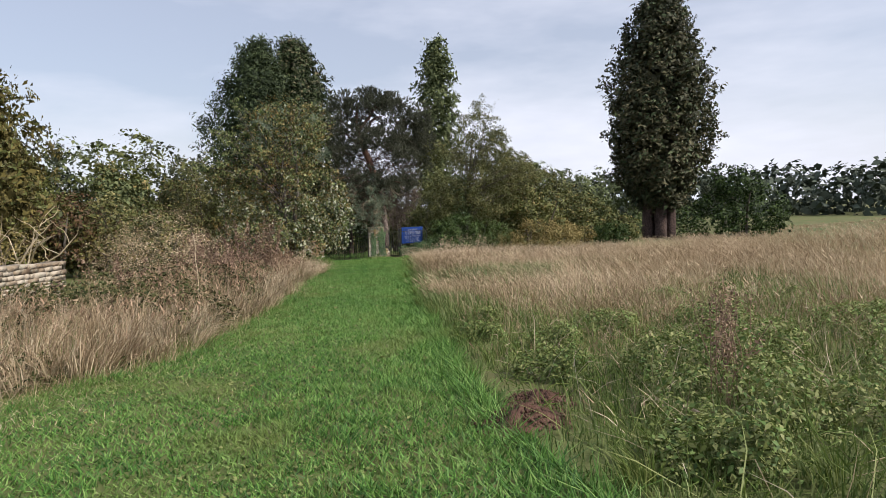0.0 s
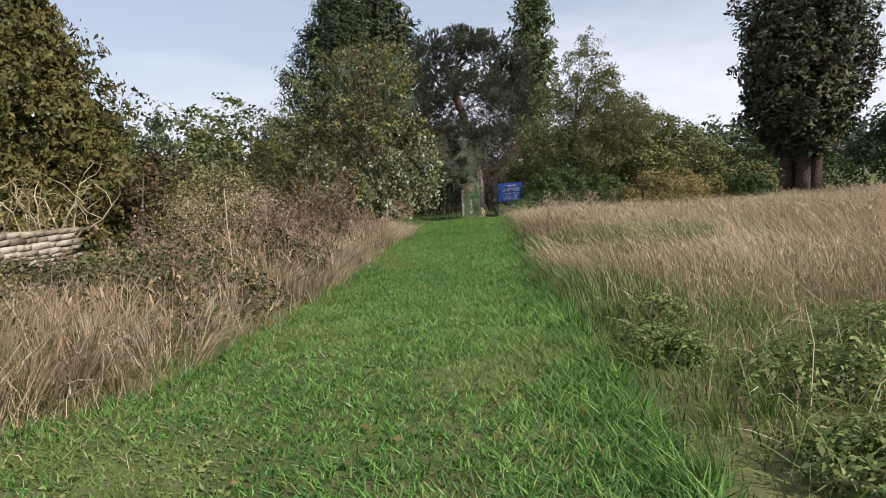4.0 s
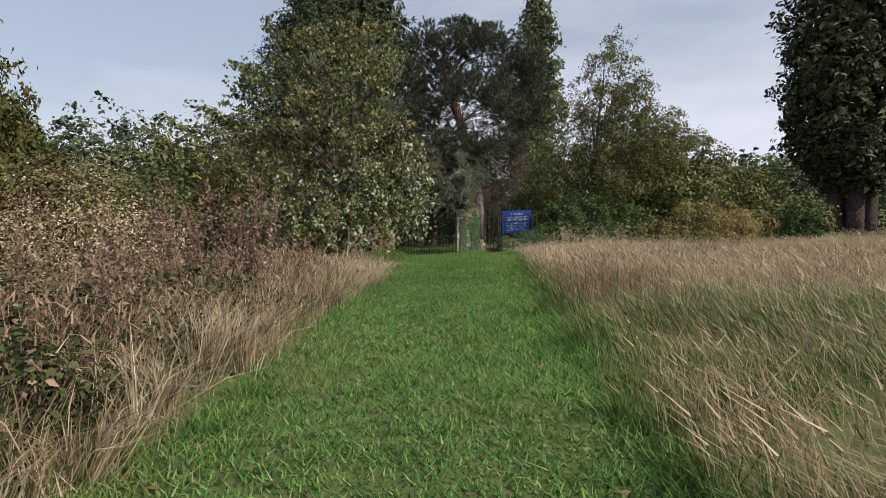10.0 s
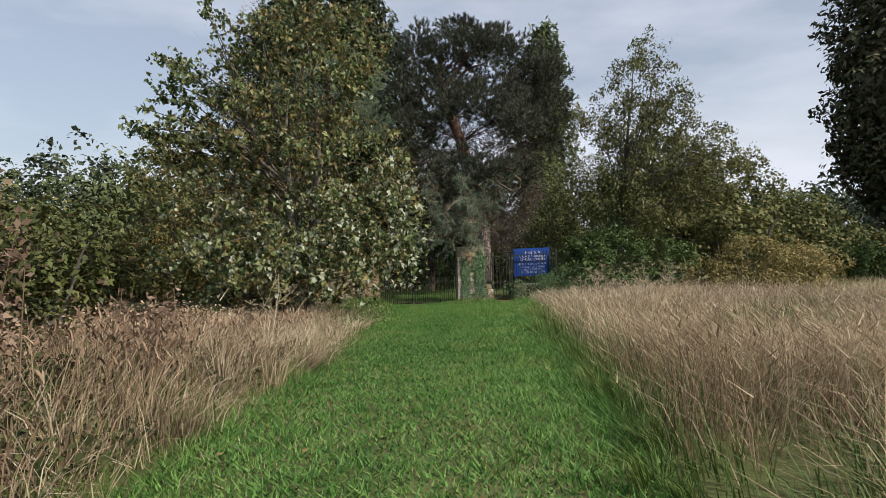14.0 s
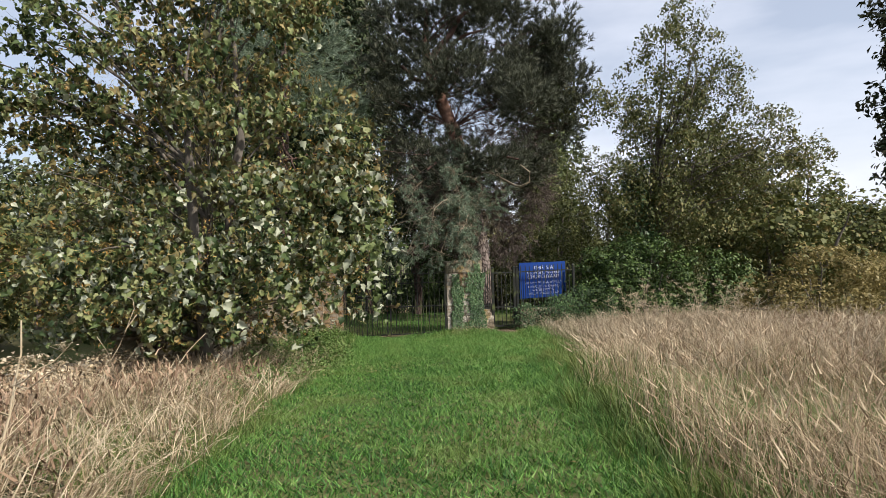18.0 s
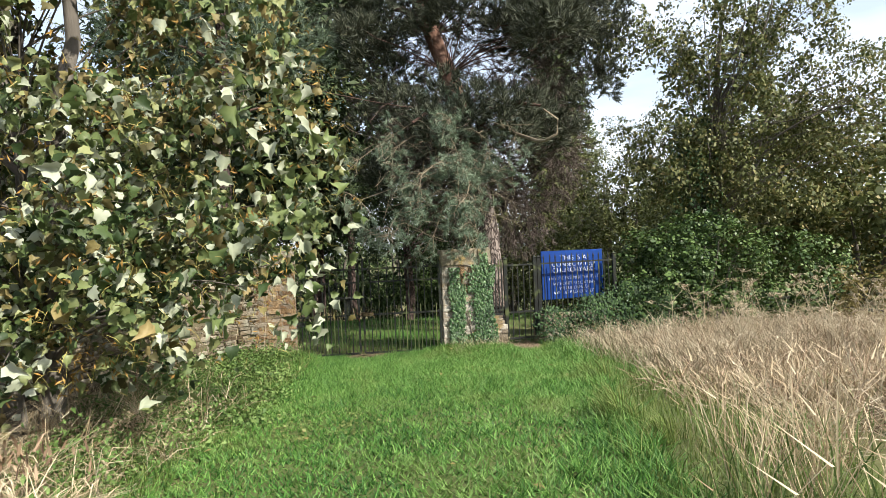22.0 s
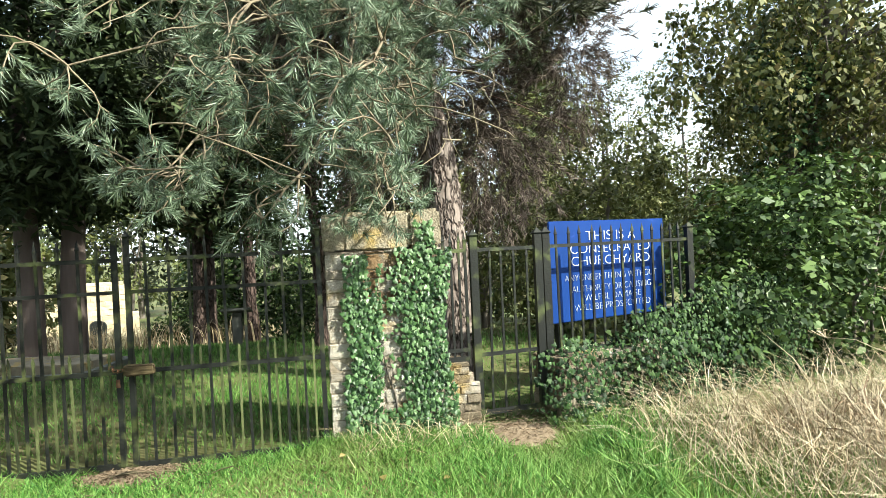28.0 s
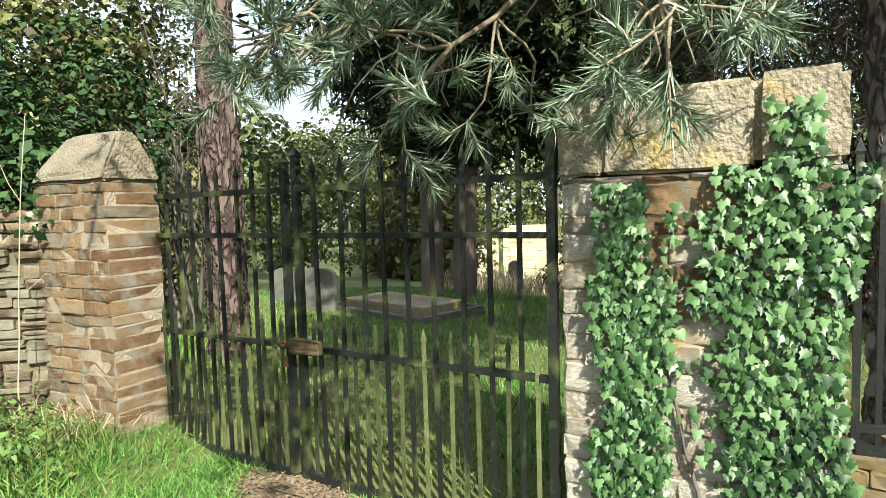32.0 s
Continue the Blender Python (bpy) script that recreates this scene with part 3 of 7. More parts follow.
# right-hand meadow: seeding grass that leans over the path
def meadow():
    bits, green = [], []
    for n, x0, x1, y0, y1, lo, hi, wid, hh in ((190000, -5, 9, -37, -0.8, 0.0, 5.0, 0.0075, 0.8), (120000, -3, 26, -38, 2.0, 5.0, 17.0, 0.013, 0.8), (46000, 6, 62, -38, 9, 17.0, 60.0, 0.03, 0.85), (26000, 34, 110, -30, 44, 17.0, 110.0, 0.07, 0.9)):
        p = scatter(n, x0, x1, y0, y1, lambda x, y: (right_depth(x, y) > lo) & (right_depth(x, y) < hi))
        p = p[~((p[:, 1] > -2.6) & (p[:, 0] < 2.9 + 0.1 * p[:, 1]))]
        p = p[(p[:, 1] < -11) | (rng.random(len(p)) < 0.08 + 0.6 * (patchy(p[:, 0], p[:, 1], 2.3, 4.0) > 0.55))]
        p = p[(lo > 4) | (patchy(p[:, 0], p[:, 1], 2.0, 2.2) + 0.55 * rng.random(len(p)) > 0.45)]
        p = p[(np.hypot(p[:, 0] + 3.9, p[:, 1] + 31.1) > 0.38) & (np.hypot(p[:, 0] + 3.5, p[:, 1] + 30.6) > 0.25)]
        p = p[(p[:, 1] < -8) | (right_depth(p[:, 0], p[:, 1]) > 0.45)]
        d = right_depth(p[:, 0], p[:, 1])
        k = patchy(p[:, 0], p[:, 1], 0.5)
        greenish = (np.exp(-d / 0.26) * 1.2 + 0.95 * np.clip((-27.2 - p[:, 1]) / 2, 0, 1) * np.clip((6.5 - d) / 2.5, 0, 1) * (0.72 + 0.4 * patchy(p[:, 0], p[:, 1], 0.8, 1.0)) + 0.6 * (patchy(p[:, 0], p[:, 1], 0.62, 7.0) < 0.38) * (d < 9) + 0.12 * (d < 6)) > rng.random(len(p))
        n = len(p)
        h = (0.72 + 0.5 * patchy(p[:, 0], p[:, 1], 1.7, 9.0)) * hh * (0.36 + 0.52 * k + 0.3 * rng.random(n)) * np.clip(0.42 + d / 0.4, 0.42, 1.0) * np.interp(p[:, 1], [-29, -26, -24, -9, -5, -2.5], [0.42, 0.72, 1, 1, 0.85, 0.4]) * np.where(p[:, 1] < -27, np.interp(d, [0, 4.5, 7.5], [0.75, 0.8, 1.9]), 1.0)
        lean = np.stack([-0.42 + 0.48 * rng.normal(size=n), 0.1 + 0.5 * rng.normal(size=n)], 1)
        sway = np.stack([patchy(p[:, 0], p[:, 1], 0.8, 3.3), patchy(p[:, 0], p[:, 1], 0.7, 6.1)], 1) - 0.5
        lean = lean + sway * 1.0 + 0.55 * (np.stack([patchy(p[:, 0], p[:, 1], 2.1, 1.2), patchy(p[:, 0], p[:, 1], 2.4, 5.2)], 1) - 0.5)
        wild = (p[:, 1] > -14 + 3 * rng.random(len(p)))[:, None]
        lean = np.where((p[:, 1] < -24)[:, None], lean * 0.35 + rng.normal(size=lean.shape) * 0.25, lean)
        lean = np.where(wild, lean * 0.15 + rng.normal(size=lean.shape) * 0.55, lean)
        lean = np.clip(lean, -1.0, 1.0)
        lean[:, 0] = np.where(d < 0.9, np.maximum(lean[:, 0], -0.6), lean[:, 0])
        for mask, dest, s in ((~greenish, bits, 1.0), (greenish, green, 0.75)):
            if mask.any():
                dest.append((blade_set if lo < 4 else spikes)(p[mask], h[mask] * s, wid * (1 if s == 1 else 1.5), lean[mask]))
        tall = (~greenish) & (rng.random(n) < 0.33)
        if tall.any():                       # feathery seed heads on some of the stems
            q = p[tall]
            hq, lq = h[tall] * 1.12, lean[tall]
            top = q + np.concatenate([lq * hq[:, None], (hq * 0.82)[:, None]], 1)
            bits.append(spikes(top - [0.0, 0, 0.05], 0.11, wid * 1.9, lq * 1.6 + rng.normal(size=lq.shape) * 0.3))
    return raw("meadow_grass", *joined(bits)), raw("meadow_green", *joined(green))


a, b = meadow()
tagged(part("meadow_grass", a, M["straw_pink"]), "waist-high dry seeding meadow grass, pinkish straw, wind-bent", "grass", kind="stuff")
tagged(part("meadow_green_grass", b, M["green_edge"]), "rank green grass along the meadow's edge", "grass", kind="stuff")

# the left verge between path and stone wall
WALL_TALL = (-25.5, -21.3)                # the stretch that still stands high
WALL = [(-3.45, -0.12), (-4.4, -1.0), (-6.0, -4.0), (-7.4, -9.0), (-10.6, -22.0), (-13.6, -33.0), (-16.0, -42.0)]


def wall_x(y):
    w = np.array(WALL)[::-1]
    return np.interp(y, w[:, 1], w[:, 0])


def verge():
    straw, rust, green = [], [], []
    p = scatter(125000, -16, -2, -38, -1.2, lambda x, y: (x < left_edge(y)) & (x > wall_x(y) + 0.25) & (left_edge(y) - x < 7))
    p = p[rng.random(len(p)) < np.where(patchy(p[:, 0], p[:, 1], 2.1, 9.0) > np.interp(p[:, 1], [-24, -21], [0.42, 0.56]), 0.9, 0.2)]
    d = left_edge(p[:, 1]) - p[:, 0]
    k = patchy(p[:, 0], p[:, 1], 0.9, 3.0)
    n = len(p)
    h = (0.45 + 0.6 * k + 0.4 * rng.random(n)) * np.clip(0.24 + d / 1.7, 0.22, 1.0)
    h *= np.interp(p[:, 1], [-30, -27.5, -26, -15, -12.5, -6], [0.5, 0.7, 1.0, 1.0, 0.6, 0.45])
    lean = np.stack([0.25 + 0.35 * rng.normal(size=n), 0.1 + 0.35 * rng.normal(size=n)], 1)
    lean = np.where((p[:, 1] > -12.5)[:, None], lean + rng.normal(size=lean.shape) * 0.85, lean)
    u = rng.random(n)
    red = (u < np.interp(p[:, 1], [-24, -21], [0.15, 0.46])) & (d > 0.6) & (patchy(p[:, 0], p[:, 1], 0.7, 5.0) > 0.36) & (p[:, 1] < -6.5) & (p[:, 1] > -25 - rng.random(n) * 3)
    grn = (u > 0.72 - 0.35 * np.exp(-d / 0.5)) & ~red
    dry = ~red & ~grn
    straw.append(blade_set(p[dry], h[dry], 0.008, lean[dry]))
    rust.append(blade_set(p[red], h[red] * 0.95, 0.012, lean[red] * 0.5))
    green.append(blade_set(p[grn], h[grn] * 0.7, 0.009, lean[grn]))
    t = dry & (rng.random(n) < 0.3)
    top = p[t] + np.concatenate([lean[t] * h[t][:, None], (h[t] * 0.9)[:, None]], 1)
    straw.append(spikes(top - [0, 0, 0.05], 0.12, 0.011, lean[t] + rng.normal(size=(t.sum(), 2)) * 0.4))
    top = p[red] + np.concatenate([lean[red] * h[red][:, None] * 0.5, (h[red] * 0.75)[:, None]], 1)
    for _ in range(2):
        rust.append(blade_set(top + rng.normal(size=top.shape) * [0.02, 0.02, 0.08], 0.12, 0.02, rng.normal(size=(len(top), 2)) * 0.7))
    return [raw(s, *joined(b)) for s, b in (("s", straw), ("r", rust), ("g", green))]


a, b, c = verge()
tagged(part("verge_dry_grass", a, M["straw"]), "tangled dry straw-coloured grass of the verge", "grass", kind="stuff")
tagged(part("verge_dock_stalks", b, M["rust"]), "rusty brown dead dock and willowherb stalks", "weeds", kind="stuff")
tagged(part("verge_green_grass", c, M["green_tall"]), "green grass mixed into the verge", "grass", kind="stuff")


def leafy_mass(name, blobs, n_clumps, per, spread, size, mat, label, category="shrub", aspect=0.65, stems=0, stem_mat="bark", group="", droop=0.3, shell=0.5):
    """A shrub: stems and a crown of many leaves."""
    bl = np.asarray(blobs, float)
    base = bl[:, :3].mean(0)
    base[2] = float(land(base[0], base[1]))
    ob = thing(name, base, label, category, group)
    pts, o = clumps(bl - [*base, 0, 0, 0], n_clumps, per, spread, shell=shell)
    keep = pts[:, 2] > 0.02
    tagged(part("crown", raw("crown", *leaves(pts[keep], o[keep], size, aspect, droop)), M[mat], ob), kind="stuff")
    for _ in range(stems):
        b0 = bl[rng.integers(len(bl))]
        q = b0[:3] - base + rng.normal(size=3) * b0[3:] * 0.45
        foot = np.array([*(rng.normal(size=2) * 0.15 + (b0[:2] - base[:2]) * 0.5), -0.05])
        part("stem", smooth(raw("stem", *tube(curve_path(foot, q, 0.05, 0.25), [0.035, 0.008], 5))), M[stem_mat], ob)
    return ob


def pads(bl, n, per, rad, flat=0.55, deep=0.5, lift=0.6, r=rng):
    """Leaves in domed pads, lit tops and shaded undersides, through the outer part of ellipsoids; also the way out at each, and the pads' middles."""
    bl = np.asarray(bl, float)
    wts = (bl[:, 3] * bl[:, 4] + bl[:, 3] * bl[:, 5] + bl[:, 4] * bl[:, 5])
    which = r.choice(len(bl), n, p=wts / wts.sum())
    d = unit(r.normal(size=(n, 3)))
    c = bl[which, :3] + d * bl[which, 3:] * (deep + (0.96 - deep) * r.random((n, 1)) ** 0.55)
    axis = unit(d * 0.7 + [0, 0, lift] + r.normal(size=(n, 3)) * 0.25)[:, None]
    q = unit(axis * 0.75 + r.normal(size=(n, per, 3)))
    along = (q * axis).sum(-1, keepdims=True)
    size = rad * r.uniform(0.6, 1.35, (n, 1, 1)) * r.uniform(0.7, 1.12, (n, per, 1))
    p = c[:, None] + size * (q - axis * along * (1 - flat)) + r.normal(size=(n, per, 3)) * rad * 0.10
    return p.reshape(-1, 3), unit(q + axis * 0.5).reshape(-1, 3), c

def thicket(name, blobs, n, per, rad, size, mat, label, category="shrub", aspect=0.65, stems=0, stem_mat="bark", group="", deep=0.6, mix="", share=0.0):
    """A shrub of stems and domed pads of leaves."""
    bl = np.asarray(blobs, float)
    base = bl[:, :3].mean(0)
    base[2] = float(land(base[0], base[1]))
    ob = thing(name, base, label, category, group)
    pts, o, mids = pads(bl - [*base, 0, 0, 0], n, per, rad, deep=deep)
    keep = pts[:, 2] > 0.02
    pts, o = pts[keep], o[keep]
    other = rng.random(len(pts)) < share
    tagged(part("crown", raw("crown", *leaves(pts[~other], o[~other], size, aspect, 0.2, rough=0.45)), M[mat], ob), kind="stuff")
    if mix:
        tagged(part("crown", raw("crown", *leaves(pts[other], o[other], size, aspect, 0.2, rough=0.45)), M[mix], ob), kind="stuff")
    for i in range(stems):
        q = mids[i * len(mids) // stems]
        part("stem", smooth(raw("stem", *tube(curve_path((q[0] * 0.4, q[1] * 0.4, -0.05), q, 0.05, 0.25), [0.03, 0.006], 5))), M[stem_mat], ob)
    return ob


# brambles and rank weeds
def on_land(x, y, up, *r):
    return (x, y, float(land(x, y)) + up, *r)


for i, (x, y, s) in enumerate(((-7.6, -24.6, 0.75), (-8.2, -22.6, 0.9), (-8.0, -20.0, 0.95), (-7.2, -18.4, 0.75), (-6.9, -16.4, 0.7), (-10.2, -25.6, 0.55), (-6.3, -14.6, 0.5), (-9.0, -17.4, 0.95), (-7.2, -21.4, 0.8), (-6.6, -19.4, 0.6), (-8.9, -24.6, 0.95), (-10.2, -23.2, 0.8), (-9.6, -20.2, 1.0), (-6.0, -12.9, 0.5), (-7.4, -12.2, 0.6), (-11.2, -26.6, 0.7), (-9.8, -28.0, 0.5))):
    thicket("bramble", [on_land(x, y, s * 0.35, s * 1.15, s * 1.15, s * 0.85), on_land(x + 0.7 * s, y + 0.8, s * 0.25, s * 0.7, s * 0.8, s * 0.45)], 80, 34, 0.22, 0.06, "bramble",
            "dark bramble thicket with bronzed leaves among dry grass", "bramble", stems=4, group="brambles of the verge", mix="rust", share=0.12)
weeds = [(-2.3, -31.9, 0.62), (-1.6, -30.6, 0.7), (-3.2, -32.6, 0.35), (-0.2, -29.8, 0.8), (-1.2, -32.6, 0.55), (0.9, -31.4, 0.7), (-2.9, -29.6, 0.5), (-2.2, -28.2, 0.55), (-0.9, -27.6, 0.6), (0.6, -28.2, 0.7), (1.9, -29.6, 0.8), (2.6, -27.6, 0.7), (-2.9, -27.2, 0.4), (1.2, -26.0, 0.6), (3.6, -29.2, 0.8), (-2.4, -26.0, 0.4)]
for x, y, s in weeds:
    s = s * (1.08 if y < -30 else 0.74)
    thicket("weed_patch", [on_land(x, y, s * 0.2, s * 1.15, s * 1.15, s * 0.5), on_land(x + 0.3 * s, y - 0.3, s * 0.4, s * 0.45, s * 0.45, s * 0.45)], 110, 32, 0.16, 0.047, "nettle", "low green nettles and weeds at the meadow's edge", "weeds", group="weed patches", aspect=0.5, stems=3, stem_mat="hay", mix="nettle_green", share=0.25)


def molehill(x, y, r, h, label):
    """A heap of fresh crumbly earth."""
    ob = thing("molehill", (x, y, float(land(x, y))), label, "earth heap", "molehills")
    a, q = np.meshgrid(np.linspace(0, 2 * np.pi, 36, endpoint=False), np.linspace(0, 1, 12))
    rim = r * (1 + 0.16 * np.sin(a * 3 + x) + 0.09 * np.sin(a * 7 + y))
    z = h * (np.cos(q * np.pi) * 0.5 + 0.5) * (1 + 0.3 * np.sin(a * 2 + 1)) + rng.normal(size=q.shape) * 0.012 - 0.02 * (q > 0.97)
    v = np.stack([np.cos(a) * rim * q, np.sin(a) * rim * q, z], -1).reshape(-1, 3)
    k, m = np.arange(11)[:, None] * 36, np.arange(36)[None]
    f = np.stack([k + m, k + (m + 1) % 36, k + 36 + (m + 1) % 36, k + 36 + m], -1).reshape(-1, 4)
    part("heap", raw("heap", v, f), M["red_earth"], ob)
    oct_v = np.array([(1, 0, 0), (-1, 0, 0), (0, 1, 0), (0, -1, 0), (0, 0, 1), (0, 0, -1)], float)
    oct_f = np.array([(0, 2, 4), (2, 1, 4), (1, 3, 4), (3, 0, 4), (2, 0, 5), (1, 2, 5), (3, 1, 5), (0, 3, 5)])
    bits = []
    for _ in range(420):
        s, w = rng.random() ** 0.6 * 1.15, rng.uniform(0, 6.28)
        c = np.array([math.cos(w) * r * s, math.sin(w) * r * s, max(0.0, h * (math.cos(min(1, s) * math.pi) * 0.5 + 0.5)) + 0.006])
        bits.append((c + oct_v * rng.uniform(0.006, 0.03) * (1 + rng.normal(size=(6, 3)) * 0.3), oct_f))
    tagged(part("crumbs", raw("crumbs", *joined(bits)), M["red_earth"], ob), kind="stuff")


molehill(-3.9, -31.1, 0.42, 0.13, "heap of dark reddish-brown earth beside the mown grass")
molehill(-3.5, -30.6, 0.3, 0.10, "small heap of reddish-brown earth among weeds")
nettles = [(-3.3, -5.6, 0.4), (-3.6, -6.5, 0.38), (-2.95, -4.5, 0.28), (-4.0, -5.7, 0.45), (-2.85, -3.5, 0.3), (-4.3, -7.2, 0.4), (-3.4, -3.2, 0.4), (-4.1, -2.9, 0.5), (-3.3, -1.5, 0.35), (-3.6, -4.6, 0.4), (-4.3, -4.4, 0.5), (-3.0, -0.95, 0.32), (-3.6, -0.9, 0.34), (-3.9, -1.6, 0.42), (-3.0, -2.2, 0.3), (-4.6, -2.0, 0.4)]
for x, y, s in nettles:
    leafy_mass("nettle_patch", [on_land(x, y, s * 0.15, s * 1.25, s * 1.25, s * 0.55)], 230, 7, 0.11, 0.048, "nettle_green", "bright green nettles at the foot of the wall", "weeds", group="nettles by the wall", aspect=0.45, stems=3, stem_mat="hay", shell=0.25)

# ground trodden bare at the wicket and the gates
for x, y, rx, ry in ((1.6, -0.12, 0.36, 0.5), (-1.5, -0.1, 0.46, 0.32)):
    rings, spokes = 9, 40
    t_, a = np.meshgrid(np.linspace(0, 1, rings), np.linspace(0, 2 * np.pi, spokes, endpoint=False), indexing="ij")
    edge = 1 + 0.10 * np.sin(3 * a + x) + 0.06 * np.sin(7 * a)
    gx, gy = x + rx * t_ * edge * np.cos(a), y + ry * t_ * edge * np.sin(a)
    gz = land(gx, gy) + 0.02 - 0.05 * t_ ** 3 + 0.006 * rng.normal(size=gx.shape) * (t_ > 0)
    f = [(i * spokes + j, i * spokes + (j + 1) % spokes, (i + 1) * spokes + (j + 1) % spokes, (i + 1) * spokes + j) for i in range(rings - 1) for j in range(spokes)]
    tagged(part("bare_earth", smooth(raw("bare_earth", np.stack([gx, gy, gz], 2).reshape(-1, 3), f)), M["litter"]), "pinkish-brown trodden earth at the gates", "earth", kind="structure")
# rough grass of the verges near the gate
p = scatter(62000, -7.5, 7.0, -13, -0.25, lambda x, y: ((x < left_edge(y) + 0.1) & (x > wall_x(y) + 0.2)) | ((x > right_edge(y) - 0.2) & ((y > -3.6) | (x < right_edge(y) + 1.3)) & (trodden(x, y) > 1.0)))
v, f = blade_set(p, (0.12 + 0.14 * rng.random(len(p))) * np.where((p[:, 0] > 0.5) & (p[:, 1] > -3.6), 0.6, 1.0), 0.008, rng.normal(size=(len(p), 2)) * 0.5)
tagged(part("rough_green_grass", raw("rough_green_grass", v, f), M["green_tall"]), "unmown green grass at the foot of the walls", "grass", kind="stuff")
p = scatter(95000, -4.2, 3.6, -4.6, 0.0, lambda x, y: (trodden(x, y) > 0.6 + 0.8 * rng.random(len(x))) & (rng.random(len(x)) < np.interp(y, [-4.6, -2.6, 0], [0.15, 0.9, 1.0])))
v, f = spikes(p, 0.035 + 0.08 * rng.random(len(p)) * patchy(p[:, 0], p[:, 1], 2.6, 1.4) * 1.4, 0.009, rng.normal(size=(len(p), 2)) * 0.7)
tagged(part("long_lawn", raw("long_lawn", v, f), M["lawn"]), "lush longer green grass before the gates", "grass", kind="stuff")
p = scatter(9000, 2.3, 7.5, -3.8, -0.1, lambda x, y: (x > 2.1 - 0.25 * (y + 1)) & (rng.random(len(x)) < np.clip((x - 1.6) / 1.5, 0.15, 1)))
v, f = blade_set(p, 0.2 + 0.5 * rng.random(len(p)) * np.clip((p[:, 0] - 1.6) / 1.4, 0.2, 1), 0.006, rng.normal(size=(len(p), 2)) * 0.9 + [-0.3, -0.2])
tagged(part("tangled_dead_grass", raw("tangled_dead_grass", v, f), M["hay"]), "bleached tangle of dead grass below the sign", "grass", kind="stuff")


def stalk_plant(name, x, y, n, height, mat, label, spread=0.25, head=0.3, leaf=0.035, group=""):
    """Upright dead stalks with seed heads."""
    z = float(land(x, y))
    ob = thing(name, (x, y, z), label, "weeds", group)
    for i in range(n):
        a, b = rng.normal(size=2) * spread * 0.4, rng.normal(size=2) * spread
        h = height * rng.uniform(0.7, 1.05)
        path = curve_path([*a, -0.05], [*(a + b), h], 0, 0.12, 6)
        st = part("stalk", raw("stalk", *tube(path, [0.008, 0.003], 4)), M[mat], ob)
        k = int(34 * head / 0.3)
        t = rng.uniform(1 - head / height - 0.15, 1, k)[:, None]
        pts = path[0] + (path[-1] - path[0]) * t + rng.normal(size=(k, 3)) * 0.04
        tagged(part("seed_head", raw("seed_head", *leaves(pts, rng.normal(size=(k, 3)), leaf, 0.5)), M[mat], st), kind="stuff")
    return ob


for x, y, n, h, sp in ((-6.05, -16.2, 11, 2.1, 0.3), (-6.75, -16.7, 10, 2.05, 0.32), (-7.6, -17.2, 6, 1.7, 0.3), (-8.3, -13.2, 8, 1.9, 0.3), (-8.9, -12.0, 7, 1.8, 0.3), (-5.5, -14.2, 4, 1.2, 0.2), (-7.9, -19.0, 6, 1.5, 0.3), (-6.9, -18.6, 5, 1.4, 0.3), (-8.8, -21.6, 5, 1.4, 0.3)):
    stalk_plant("mugwort_clump", x, y, n + 5, h, "mugwort", "tall feathery pinkish-brown mugwort gone to seed in the verge", sp, 1.1, 0.055, group="mugwort clumps")
stalk_plant("mugwort", -2.0, -31.4, 9, 1.15, "mugwort", "dark reddish mugwort stalks standing over weeds", 0.22, 0.6)
stalk_plant("mugwort", -1.5, -31.0, 7, 1.2, "rust", "dark reddish mugwort stalks standing over weeds", 0.22, 0.6)

# carpet of bramble leaves through the verge, and tussocks of dry grass rising out of it
p = scatter(85000, -14, -3, -34, -11, lambda x, y: (left_edge(y) - x > 0.35 + 0.3 * patchy(x, y, 1.5, 1.0)) & (x > wall_x(y) + 0.1) & (patchy(x, y, 0.85, 6.0) > np.interp(y, [-27, -24], [0.46, 0.34])))
lift = np.clip((left_edge(p[:, 1]) - p[:, 0]) / 1.6, 0.25, 1) * (0.45 + 0.55 * patchy(p[:, 0], p[:, 1], 1.1, 2.5)) * np.interp(p[:, 1], [-31, -27, -25, -14, -11], [0.45, 0.7, 1.05, 1.05, 0.6])
p[:, 2] += lift * rng.random(len(p)) ** 0.45
v, f = leaves(p, rng.normal(size=p.shape) * 0.4 + [0.3, -0.3, 0.6], 0.06, 0.7, 0.3)
tagged(part("bramble_carpet", raw("bramble_carpet", v, f), M["bramble"]), "low carpet of dark bramble leaves through the verge", "bramble", kind="stuff")
p = scatter(1500, -14, -3, -33, -4, lambda x, y: (left_edge(y) - x > 0.15) & (x > wall_x(y) + 0.2) & (patchy(x, y, 1.4, 8.0) > 0.38))[:520]
k = 52
q = np.repeat(p, k, 0)
a = rng.random(len(q)) * 2 * np.pi
rad = np.abs(rng.normal(size=len(q)))
q[:, 0] += np.cos(a) * rad * 0.09
q[:, 1] += np.sin(a) * rad * 0.09
size = np.repeat(rng.uniform(0.55, 1.15, len(p)) * np.interp(p[:, 1], [-30, -26, -13, -8], [0.7, 0.95, 0.9, 0.6]) * np.clip(0.45 + (left_edge(p[:, 1]) - p[:, 0]) / 1.8, 0.5, 1), k)
tilt = np.repeat(rng.normal(size=(len(p), 2)) * np.where(p[:, 1:2] > -12.5, 0.8, 0.36), k, 0) + rng.normal(size=(len(q), 2)) * 0.2
v, f = blade_set(q, size * rng.uniform(0.55, 1.1, len(q)), 0.010, np.stack([np.cos(a), np.sin(a)], 1) * (0.25 * rad)[:, None] + tilt + [0.12, 0])
